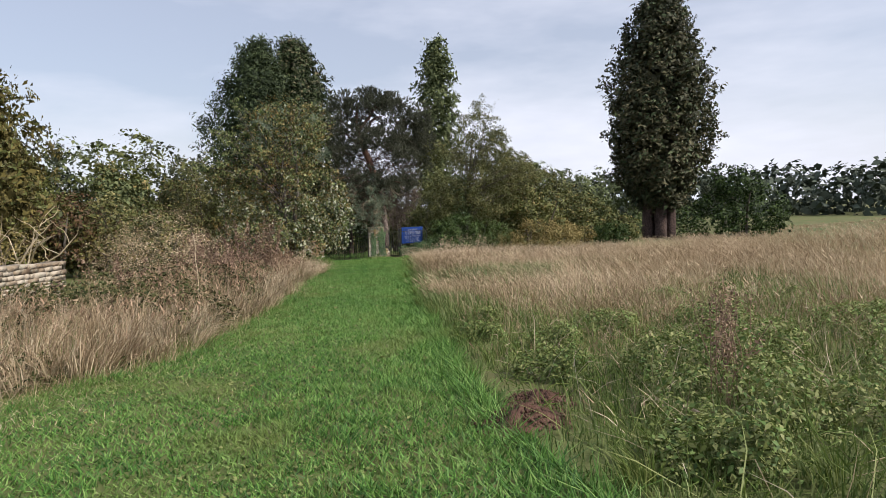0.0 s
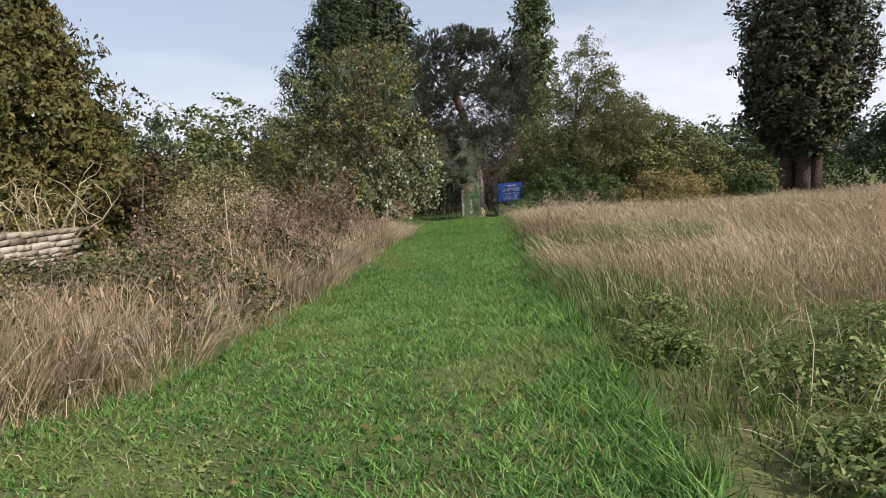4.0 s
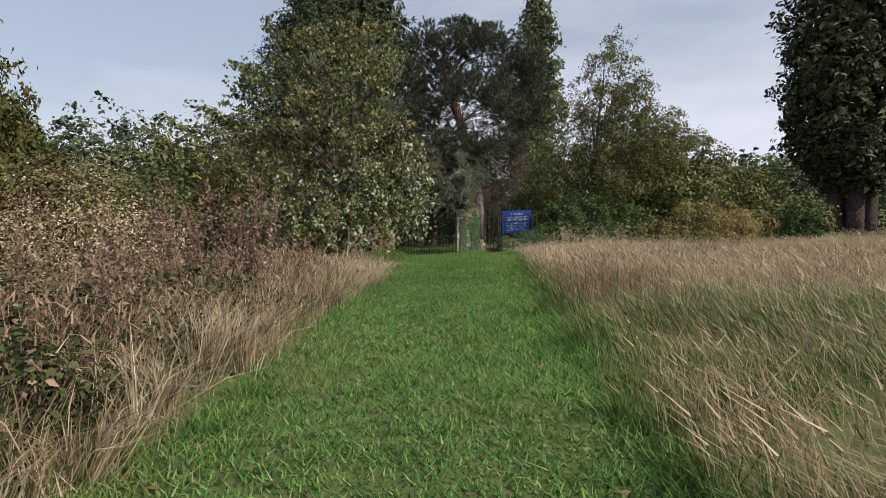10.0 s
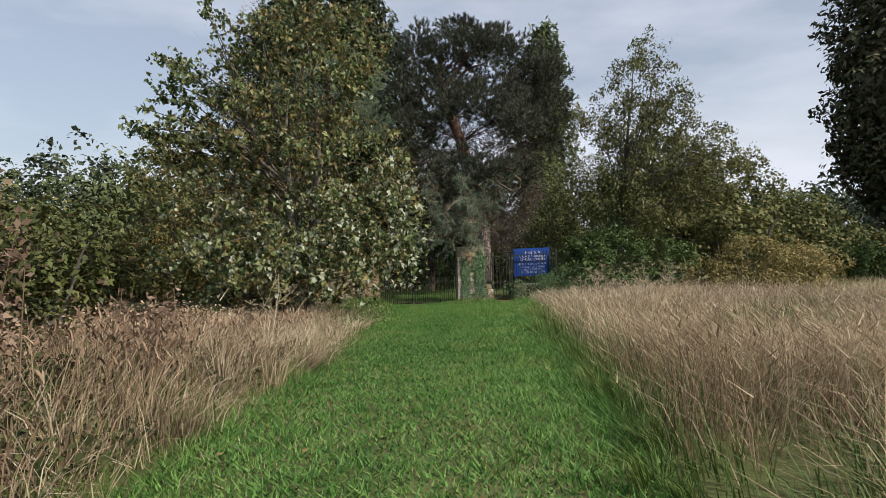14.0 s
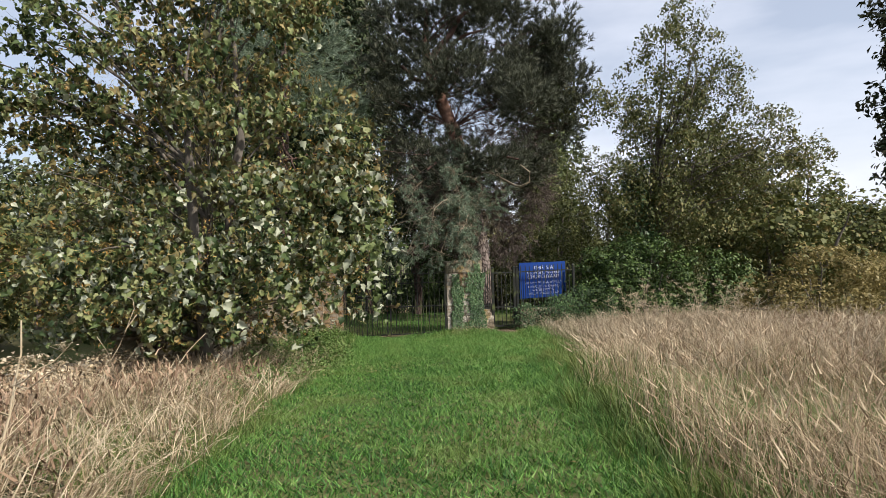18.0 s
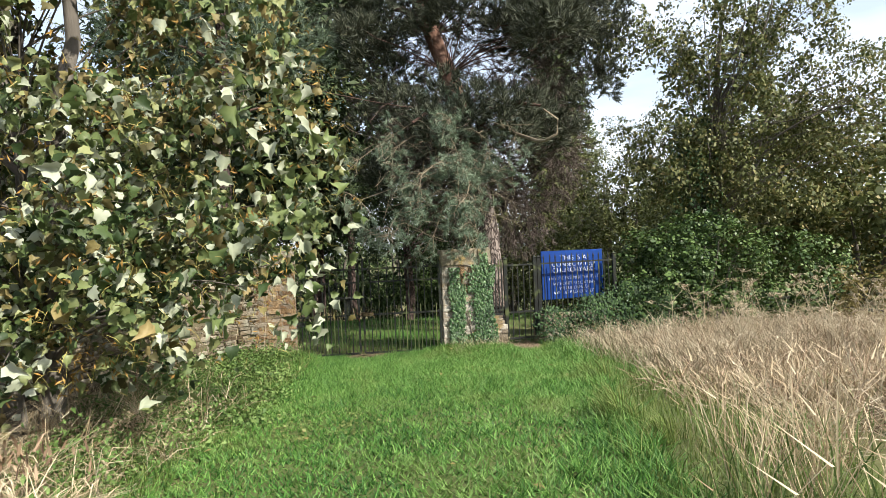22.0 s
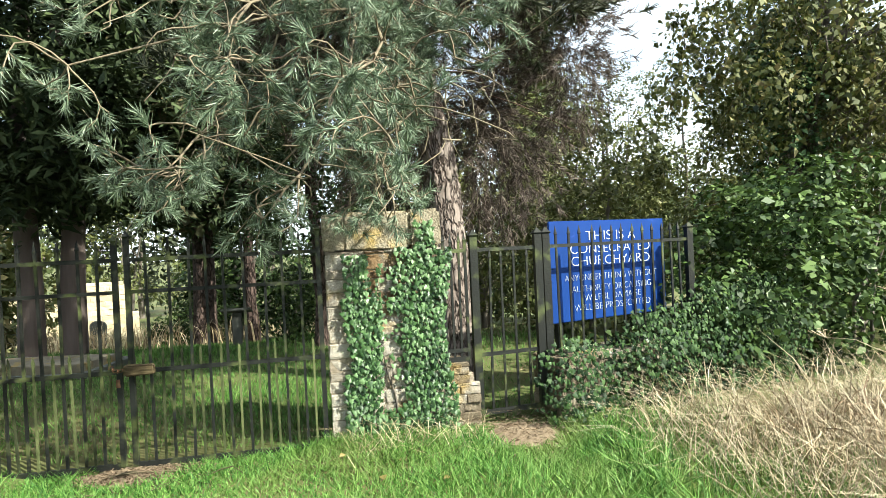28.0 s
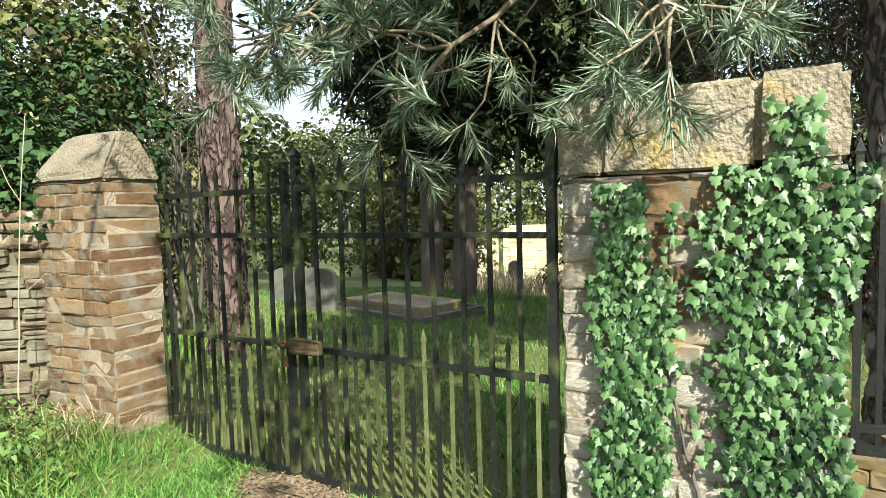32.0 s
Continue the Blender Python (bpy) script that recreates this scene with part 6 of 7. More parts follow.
tagged(part("stalk_spray", raw("stalk_spray", v, np.concatenate([i_ + [0, 1, 2], i_ + [0, 2, 3], i_ + [3, 2, 4]], 1).reshape(-1, 3)), M["leafstalk"], syc, "yellow leaf stalks"), kind="stuff")

protos = []
for s, mname in ((0.11, "sycamore"), (0.095, "sycamore"), (0.12, "sycamore"), (0.10, "sycamore"), (0.10, "sycamore_brown"), (0.095, "sycamore_pale"), (0.09, "sycamore_pale"), (0.10, "sycamore_pale")):
    v, f = lobed_leaves(np.zeros((1, 3)), np.array([[1.0, 0, 0.2]]), s)
    me = raw("leaf", v, f)
    me.materials.append(M[mname])
    protos.append(me)
for i in range(300):                     # the leaves that hang nearest the path
    a = rng.uniform(-0.9, 0.35)
    zz = rng.uniform(0.9, 4.2)
    r0 = 2.65 - 0.25 * abs(zz - 2.4) + rng.normal() * 0.25
    o = part("leaf", protos[rng.integers(8)], None, syc)
    o.location = (0.45 + r0 * math.cos(a), r0 * math.sin(a) * 0.9, zz)
    o.rotation_euler = (rng.normal() * 0.5, rng.normal() * 0.5, rng.uniform(0, 6.28))

# twin cypresses inside the churchyard
conifer("cypress", -6.0, 9.2, "tall dark twin-stemmed cypress with dense green sprays", 15.3, 3.7, 3.3, 33000, 0.25, "cypress", ((-0.35, 0), (0.45, 0.1)), 0.22, group="tall cypresses", shape=SKIRT, bark="purple_bark", inner=1.3, slim=0.26)
conifer("cypress", -3.3, 11.5, "tall dark cypress with dense green sprays", 16.4, 3.4, 3.4, 23000, 0.28, "cypress", ((0, 0),), 0.25, group="tall cypresses", shape=SKIRT, mix="cypress_brown", inner=1.3, slim=0.28)
# lone broad cypress beyond the meadow
big = conifer("cypress", 26.2, 7.4, "massive old cypress with bare lower stems, bronze-green", 19.9, 3.45, 2.9, 34000, 0.32, "cypress_brown", ((0, 0), (1.0, 0.3), (-1.0, 0.2), (0.5, -0.8), (-0.5, -0.9)), 0.4, group="tall cypresses", mix="cypress", jag=0.11,
        shape=lambda t: np.interp(t, [0, 0.08, 0.2, 0.5, 0.7, 0.85, 0.95, 1.0], [0.38, 0.62, 0.95, 1.05, 0.82, 0.58, 0.33, 0.08]), bark="pine_bark")
for i in range(9):                       # stems that fan out under the crown
    a = i * 0.7 + rng.random() * 0.4
    q = np.array([math.cos(a) * 0.55, math.sin(a) * 0.55, -0.1])
    trunk_part(big, curve_path(q, [math.cos(a) * rng.uniform(1.2, 2.2), math.sin(a) * rng.uniform(1.0, 1.8), rng.uniform(5.5, 8)], -0.03, 0.06, 8), [0.24, 0.17, 0.07], "pine_bark", "limb", 8)
# conifer beyond the wall
conifer("golden_conifer", -18.9, -3.5, "bronze-yellow conifer with drooping feathery sprays", 11.6, 3.7, 0.3, 20000, 0.22, "gold_conifer", trunk_r=0.2, power=0.8, up=-0.3, jag=0.28, mix="willow")
conifer("golden_conifer", -20.5, 4.0, "bronze-yellow conifer with drooping feathery sprays", 8.0, 3.6, 0.3, 14000, 0.28, "willow", trunk_r=0.2, power=0.8, up=-0.3, jag=0.25)
# Lombardy poplar far behind
conifer("poplar", 18.4, 47.0, "slender upright poplar, yellowing leaves", 29.0, 2.7, 4.0, 9000, 0.5, "wood_far", trunk_r=0.3, bark="bark", shape=lambda t: np.clip(np.sin(np.clip(t * 0.9 + 0.12, 0, 1) * np.pi) ** 0.7, 0.05, 1), group="poplars")
# conifers behind the graves
for x, y, h, r in ((-13.5, 21, 7.5, 2.0), (-17, 24, 8.5, 2.4), (-20, 28, 10, 2.8)):
    conifer("fir", x, y, "mid-green bushy conifer among the graves", h, r, 0.2, 4500, 0.3, "willow", trunk_r=0.12, group="churchyard conifers", power=0.9, mix="yellowing")

# birch with ivy on its stem
leafy_tree("birch", 7.4, 3.6, "tall birch with small drooping leaves, sky showing through its top", [
    (0.9, -1.6, 9.5, 0.6, 0.8, 0.9), (0.2, -1.8, 8.4, 1.0, 1.1, 1.2), (1.7, -1.6, 8.3, 0.7, 0.9, 0.9), (1.8, -1.6, 7.0, 1.2, 1.3, 1.1), (-0.6, -1.4, 7.4, 0.7, 0.9, 1.2), (-1.5, -1.4, 6.7, 0.8, 0.9, 0.7), (-2.6, -1.4, 6.8, 0.7, 0.8, 0.8), (-1.5, -1.0, 4.4, 0.9, 1.0, 0.8), (0.2, -1.4, 6.4, 1.4, 1.3, 1.1), (0.6, -1.0, 5.0, 1.9, 1.7, 1.3), (3.0, -1.8, 5.9, 1.3, 1.4, 0.8), (3.2, -1.8, 4.6, 1.5, 1.5, 0.9), (4.6, -2.0, 5.1, 0.9, 0.9, 0.45), (-0.8, -0.9, 3.8, 1.9, 1.6, 1.1), (1.6, -1.0, 3.4, 1.9, 1.6, 1.1)],
    520, 56, 0.33, 0.088, (("yellowing", 0.05, 0, 20), ("birch", 0.5, 0, 20), ("willow", 1, 0, 20)), 0.13, 0.8, 1, hang=0.8, lean=(0.4, -1.2), limbs=26, wild=(60, 10, 12, 0.7), deep=0.35, flat=0.8)
leafy_mass("climbing_ivy", [on_land(6.9, 2.9, 2.4, 0.6, 0.6, 2.2), on_land(7.0, 3.0, 4.4, 0.45, 0.45, 1.0)], 500, 9, 0.1, 0.09, "ivy", "dark ivy thickly clothing a birch stem", "ivy", stems=3)
# hazels and willows behind the sign
for x, y, h, r, mat in ((11.4, 7.5, 9.6, 3.0, "willow"), (14.6, 6.4, 7.0, 2.6, "willow"), (17.8, 5.2, 4.0, 2.1, "willow"), (12.8, 8.6, 9.4, 2.6, "willow"), (20.2, 4.4, 2.2, 1.4, "willow"), (12.4, 3.4, 4.2, 2.2, "willow")):
    leafy_tree("hazel", x, y, "rounded olive-green hazel bush, dense to the ground", [(0, 0, h * 0.3, r, r, h * 0.3), (r * 0.3, 0.2, h * 0.55, r * 0.8, r * 0.8, h * 0.27), (-r * 0.3, -0.2, h * 0.72, r * 0.62, r * 0.62, h * 0.27), (r * 0.35, -0.6, h * 0.42, r * 0.7, r * 0.7, h * 0.25)],
               int(40 + 16 * h), 46, 0.55, 0.16, (("yellowing", 0.12, 0, 20), (mat, 1, 0, 20)), 0.1, 0.7, 3, category="shrub", group="hazels", limbs=6, aspect=0.75)
for x, y, h, r in ((4.4, 5.4, 4.4, 1.8), (6.3, 8.6, 5.6, 2.2), (3.6, 9.0, 6.4, 2.2), (8.6, 5.4, 4.8, 2.0), (7.1, 13.2, 9.2, 2.3), (9.6, 13.6, 8.9, 2.6), (12.0, 13.4, 9.2, 2.4)):
    leafy_tree("hazel", x, y, "shady olive-green hazel behind the railings", [(0, 0, h * 0.3, r, r, h * 0.32), (0.3, 0.2, h * 0.62, r * 0.85, r * 0.85, h * 0.34)], 170, 50, 0.36, 0.10, (("birch", 0.2, 0, 20), ("willow", 1, 0, 20)), 0.08, 0.7, 3, category="shrub", group="hazels", limbs=8)
leafy_mass("ivy_mound", [on_land(2.75, 0.55, 0.2, 0.5, 0.35, 0.42), on_land(3.5, 0.78, 0.3, 0.5, 0.35, 0.42), on_land(4.1, 0.9, 0.2, 0.45, 0.4, 0.36)], 560, 9, 0.07, 0.06, "laurel", "dark ivy heaped over the low wall below the sign", "ivy", stems=5)
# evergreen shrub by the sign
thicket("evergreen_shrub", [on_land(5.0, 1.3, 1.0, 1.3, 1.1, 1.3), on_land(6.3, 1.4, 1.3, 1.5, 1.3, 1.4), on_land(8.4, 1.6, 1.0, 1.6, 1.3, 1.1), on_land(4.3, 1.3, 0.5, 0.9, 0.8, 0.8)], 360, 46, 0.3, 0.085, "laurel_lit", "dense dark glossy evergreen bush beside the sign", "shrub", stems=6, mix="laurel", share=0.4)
# yellowing thicket in the meadow
thicket("yellow_thicket", [on_land(10.6, -0.6, 0.9, 1.5, 1.3, 1.3), on_land(12.4, -0.8, 0.7, 1.4, 1.2, 1.0), on_land(9.2, -0.5, 0.5, 1.1, 1.0, 0.8)], 200, 40, 0.3, 0.08, "yellowing", "yellowing scrub thicket at the meadow's end", "shrub", stems=8)
thicket("yellow_thicket", [on_land(13.4, 1.5, 0.8, 1.7, 1.4, 1.2), on_land(15.0, 1.3, 0.6, 1.2, 1.2, 0.9)], 150, 40, 0.3, 0.09, "yellowing", "yellowing scrub thicket at the meadow's end", "shrub", stems=5)
thicket("dark_shrub", [on_land(18.4, 2.4, 0.7, 1.4, 1.3, 0.9)], 90, 40, 0.3, 0.11, "laurel", "low dark green bush beyond the meadow", "shrub")
for x, y in ((24.0, 12.5), (28.0, 13.0), (31.5, 11.0), (20.6, 11.0)):
    thicket("dark_shrub", [on_land(x, y, 1.2, 2.3, 1.6, 1.9), on_land(x + 1.2, y, 0.8, 1.6, 1.4, 1.5)], 70, 34, 0.55, 0.2, "laurel", "dark green bush behind an old cypress", "shrub", stems=3, group="bushes under the cypress")
leafy_tree("holly", 29.2, 1.4, "broad dark green holly mound", [(0, 0, 2.2, 3.2, 2.8, 2.4), (-2.2, 0.3, 1.6, 2.0, 2.0, 1.8), (2.2, 0, 1.6, 2.0, 2.0, 1.7), (-0.5, 0, 4.0, 1.8, 1.8, 1.6)], 200, 44, 0.55, 0.2, (("laurel", 1, 0, 20),), 0.14, 0.6, 2, category="shrub", limbs=5)

# woods in the distance
def round_wood(x, y, h, mat, n=480, leaf=0.40):
    """A full-crowned tree of rounded billows."""
    r = 0.42 * h
    blobs = [(0, 0, h * 0.45, r * 0.9, r * 0.9, h * 0.42)]
    for k in range(7):
        a, q = k * 2.4 + rng.random(), 0.25 + 0.6 * k / 7
        blobs.append((math.cos(a) * r * 0.62, math.sin(a) * r * 0.62, h * q, r * 0.55, r * 0.55, h * 0.17))
    blobs.append((0, 0, h * 0.86, r * 0.6, r * 0.6, h * 0.14))
    leafy_tree("woodland_tree", x, y, "distant full-crowned broadleaf tree in soft green", blobs, n // 6, 32, 1.25, leaf, ((mat, 1, 0, 40),), 0.25, 0.6, 1, group="distant trees", limbs=2, aspect=0.8, deep=0.7)


for i in range(20):
    round_wood(-13 - 3.4 * i + rng.normal() * 1.0, 45 + rng.normal() * 4 - 0.3 * i, 14.3 + 0.8 * rng.normal(), ("wood_far", "wood_far", "wood_far_dark", "willow")[rng.integers(4)])
for i in range(14):
    round_wood(24 + 5.2 * i + rng.normal() * 1.5, 60 + rng.normal() * 6 + 1.2 * i, 13 + 1.3 * rng.normal(), ("wood_far", "wood_far_dark", "wood_far")[rng.integers(3)], 380, 0.48)
for i in range(9):                        # scrub between verge wall and wood
    x, y = -15.5 - 2.6 * i + rng.normal(), 16 + rng.normal() * 4 + 1.0 * i
    leafy_tree("scrub_tree", x, y, "dark green scrubby tree beyond the wall", [(0, 0, 2.4, 2.4, 2.4, 2.2), (0.6, 0, 4.2, 1.9, 1.9, 1.7), (-0.7, 0.3, 5.4, 1.2, 1.2, 1.2)], 60, 34, 0.7, 0.28, ((("wood_far", "willow", "laurel")[i % 3], 1, 0, 20),), 0.14, 0.7, 1, group="scrub trees", limbs=4)
for x, y, h in ((-9.6, 4.6, 6.2), (-10.2, 2.4, 6.6), (-12.6, 1.0, 4.0), (-15.6, -3.2, 4.4), (-13.9, -1.6, 4.2), (-11.4, -4.4, 3.2), (-15.5, 3.5, 4.3), (-18.5, 5.5, 4.6), (-8.0, 2.0, 6.4), (-6.9, 0.9, 4.6), (-22.0, 8.0, 6.0)):
    leafy_tree("hedge_tree", x, y, "shadowy hedgerow tree behind the stone wall", [(0, 0, h * 0.3, 1.7, 1.6, h * 0.3), (0.3, 0, h * 0.65, 1.4, 1.4, h * 0.33)], *((200, 46, 0.38, 0.105) if x > -11 and y > 0 else (70, 36, 0.5, 0.17)), (("hedge_rust", 0.8 if x < -15 and h == 4.4 else 0.1, 0, 20), (("willow", "birch")[int(h * 5) % 2], 1, 0, 20)), 0.09, 0.7, 2, group="hedge trees", limbs=5, wild=(20, 6, 6, 0.6))

# far wood on the skyline
tb = []
for i in range(46):
    a = radians(25 + 1.35 * i)
    d = 235 + 25 * math.sin(i * 1.7)
    tb.append((-6 + d * math.sin(a), -36 + d * math.cos(a), 2.5 + 1.2 * math.sin(i * 2.1), 9, 9, 9.5 + 2.0 * math.sin(i * 1.3)))
pts, o = clumps(tb, 3000, 6, 1.2)
tagged(part("far_wood", raw("far_wood", *leaves(pts, o, 1.9, 0.8)), M["far_blue"]), "dark wooded skyline beyond the fields", "wood", kind="stuff")

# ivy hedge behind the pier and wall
leafy_tree("ivy_hedge", -4.6, -0.8, "dark glossy ivy mound over the boundary wall", [(0.72, 0.55, 1.5, 0.5, 0.45, 0.42), (0.35, 0.2, 1.45, 0.6, 0.5, 0.5), (-0.2, -0.4, 1.45, 0.65, 0.55, 0.5), (-0.7, -1.2, 1.4, 0.7, 0.7, 0.5), (0.0, 0.6, 1.8, 0.9, 0.6, 0.8), (-0.6, 0.0, 1.8, 0.9, 0.7, 0.8), (-1.5, -1.2, 1.5, 1.0, 1.0, 0.8), (-0.7, 1.6, 2.2, 1.3, 0.9, 1.0)], 430, 40, 0.22, 0.075, (("ivy_shaded", 1, 0, 20),), 0.04, 0.5, 2, category="ivy", limbs=5, deep=0.6)

# pale shrubs in the verge
leafy_mass("elder_bush", [on_land(-9.3, -14.2, 1.2, 1.5, 1.3, 1.3), on_land(-8.2, -14.8, 0.9, 1.0, 1.0, 0.9), on_land(-10.6, -13.9, 0.9, 1.0, 1.0, 1.0)], 1500, 9, 0.13, 0.04, "straw", "straw-brown leafless-looking bush going to seed", "shrub", stems=16, stem_mat="twig")
leafy_mass("elder_bush", [on_land(-9.3, -14.2, 1.4, 1.5, 1.3, 1.3), on_land(-10.6, -13.9, 1.0, 1.0, 1.0, 1.0)], 200, 8, 0.14, 0.06, "yellowing", "thin yellow-leaved elder among dry stems", "shrub", stems=4, stem_mat="twig")
antler = thing("dead_shrub", (-13.1, -16.9, float(land(-13.1, -16.9))), "bleached bare shrub with arching antler-like branches", "shrub")
for i in range(13):
    a_, b_ = rng.normal(size=2) * 0.3, rng.normal(size=2) * [1.3, 1.0]
    path = curve_path((a_[0], a_[1], -0.1), (a_[0] + b_[0], a_[1] + b_[1], rng.uniform(1.7, 2.9)), 0.12, 0.25, 9)
    br = part("branch", smooth(raw("branch", *tube(path, [0.034, 0.022, 0.008], 6))), M["hay"], antler)
    for j in range(3):
        q_ = path[4 + j]
        part("twig", smooth(raw("twig", *tube(curve_path(q_, q_ + rng.normal(size=3) * [0.4, 0.4, 0.2] + [0, 0, 0.4], 0.05, 0.3, 6), [0.012, 0.004], 5))), M["hay"], br)
leafy_mass("sallow_bush", [on_land(-13.0, -16.6, 1.5, 1.2, 1.1, 1.2), on_land(-14.2, -17.2, 1.3, 1.1, 1.1, 1.1)], 260, 8, 0.15, 0.07, "yellowing", "half-bare sallow with pale arching stems", "shrub", stems=22, stem_mat="twig")


def dead_stem(x, y, h, lean, label, forks=3, r=0.012):
    z = float(land(x, y))
    ob = thing("dry_hogweed", (x, y, z), label, "weeds", "dry hogweeds")
    path = curve_path((0, 0, -0.05), (lean[0], lean[1], h), 0, 0.08, 8)
    part("stalk", smooth(raw("stalk", *tube(path, [r, r * 0.5], 5))), M["hay"], ob)
    for i in range(forks):
        a = path[3 + rng.integers(4)]
        fp = curve_path(a, a + rng.normal(size=3) * [0.2, 0.2, 0.08] + [0, 0, 0.22], 0, 0.2, 5)
        fk = part("fork", smooth(raw("fork", *tube(fp, [r * 0.5, r * 0.25], 4))), M["hay"], ob)
        if forks > 4:                     # flat umbel of thin rays
            tips = fp[-1] + np.stack([rng.normal(size=16) * 0.05, rng.normal(size=16) * 0.05, 0.05 + 0.01 * rng.random(16)], 1)
            bits = [tube(np.array([fp[-1], (fp[-1] + q) / 2, q]), [0.002, 0.0012], 3) for q in tips]
            bits.append(leaves(tips, np.tile([0, 0, 2.0], (16, 1)), 0.022, 0.7, 0.0))
            tagged(part("umbel", raw("umbel", *joined(bits)), M["hay"], fk), kind="stuff")


dead_stem(-7.45, -23.4, 1.75, (0.05, 0.3), "tall pale dead stem standing in brambles")
dead_stem(-4.75, -11.6, 1.35, (0.2, 0.2), "pale branching dead hogweed stem beside the path", 6)
dead_stem(-5.6, -8.2, 1.2, (0.55, 0.3), "bleached fallen-over stem in the dry grass", 4)
dead_stem(-5.2, -7.4, 0.9, (0.8, 0.2), "bleached fallen-over stem in the dry grass", 3)
for i in range(22):
    dead_stem(rng.uniform(3.3, 6.4), rng.uniform(-4.4, -1.4), rng.uniform(0.8, 1.25), (rng.normal() * 0.3 - 0.1, rng.normal() * 0.2), "dry umbel stem among tangled dead weeds", 6, 0.006)

# shady trees at the back of the churchyard
for x, y, h, r in ((2.0, 17, 7, 2.4), (5.0, 15, 7.5, 2.4), (0.5, 27, 10, 3), (-4.0, 33, 9, 2.8), (-8.0, 36, 9, 3), (-14, 38, 9, 3.2), (-3.0, 14, 4.5, 1.7), (1.2, 12, 4.6, 1.8), (8.5, 13, 8, 2.6), (-21, 33, 9, 3), (-27, 31, 9, 3)):
    leafy_tree("yew", x, y, "dark spreading yew at the back of the churchyard", [(0, 0, h * 0.25, r, r, h * 0.26), (0.3, 0, h * 0.55, r * 0.9, r * 0.9, h * 0.3), (-0.4, 0.2, h * 0.78, r * 0.6, r * 0.6, h * 0.24)], 70, 36, 0.6, 0.2, ((("laurel", "willow", "cypress")[int(x * 10) % 3], 1, 0, 20),), 0.15, 0.7, 2, group="churchyard trees", limbs=4)

for x, y, h, r in ((-0.2, 6.4, 6.6, 1.6), (-1.9, 10.4, 8.5, 2.0), (1.8, 9.4, 7.0, 1.8)):
    leafy_tree("yew", x, y, "dark yew with a high skirt of brown-green branches", [(0, 0, h * 0.42, r, r * 0.9, h * 0.18), (0.2, 0, h * 0.62, r, r, h * 0.24), (-0.2, 0.2, h * 0.85, r * 0.7, r * 0.7, h * 0.2)], 190, 52, 0.4, 0.12, (("cypress", 1, 0, 20),), 0.16, 0.7, 1, group="churchyard trees", limbs=8, bark="pine_bark", aspect=0.35)

for x, y, w, h in ((-0.3, 8.3, 1.0, 1.5), (0.9, 8.8, 0.9, 1.8), (-3.7, 12.6, 1.2, 1.7), (-1.6, 13.0, 1.2, 2.0)):
    thicket("dark_shrub", [on_land(x, y, h * 0.4, w, w, h * 0.55), on_land(x + 0.4, y + 0.3, h * 0.55, w * 0.7, w * 0.7, h * 0.5)], 80, 40, 0.28, 0.09, "laurel", "dark evergreen shrub in the shade of the churchyard trees", "shrub", stems=3, group="churchyard shrubs")
for x, y, h, r in ((-2.0, 22, 4.6, 2.4), (3.0, 20, 5.0, 2.4), (-5.6, 24, 4.4, 2.0), (6.5, 19, 5.0, 2.4)):
    leafy_tree("yew", x, y, "dark spreading yew at the back of the churchyard", [(0, 0, h * 0.3, r, r, h * 0.32), (0.3, 0, h * 0.65, r * 0.8, r * 0.8, h * 0.3)], 70, 36, 0.5, 0.18, (("laurel", 1, 0, 20),), 0.15, 0.7, 2, group="churchyard trees", limbs=3)

# ---- the great pine ----
PX, PY = 1.45, 1.9
pz = float(land(PX, PY))
pine = thing("scots_pine", (PX, PY, pz), "old spreading pine with blue-green needles and reddish limbs", "tree")
base_to_world = np.array([PX, PY, pz])
main = np.array([(0, 0, -0.2), (0.0, 0.05, 1.2), (-0.08, 0.1, 2.6), (-0.35, 0.1, 4.0), (-0.62, 0.05, 5.1), (-0.85, 0.0, 5.9), (-1.2, 0.0, 6.8), (-1.45, 0.1, 7.5), (-1.6, 0.2, 8.5), (-1.5, 0.3, 9.6)])
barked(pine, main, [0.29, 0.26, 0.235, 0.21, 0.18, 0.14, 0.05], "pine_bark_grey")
for a, b in (((-1.2, 0.0, 6.8), (-2.9, 0.2, 8.0)), ((-1.45, 0.1, 7.5), (0.2, 0.3, 9.0)), ((-0.35, 0.1, 4.0), (0.5, -2.4, 4.6)), ((-0.35, 0.1, 4.2), (-1.9, -2.0, 4.4)), ((-1.5, 0.2, 8.0), (-0.2, 0.4, 9.6))):
    trunk_part(pine, curve_path(a, b, 0.12, 0.22, 9), [0.11, 0.07, 0.025], "pine_limb", "limb", 8)
trunk_part(pine, main[4:], [0.215, 0.185, 0.145, 0.06], "pine_red", "upper_trunk", 14, 0.06)
# the crooked dead bough over the railings
p1 = np.array([(-0.2, 0.2, 4.4), (-0.1, -1.2, 4.5), (0.1, -2.2, 4.1), (0.25, -2.9, 3.85), (0.32, -3.2, 3.8), (0.5, -3.3, 3.9), (0.52, -3.3, 4.15), (0.3, -3.2, 4.35)])
trunk_part(pine, p1, [0.045, 0.03, 0.014], "twig", "dead_bough", 7)


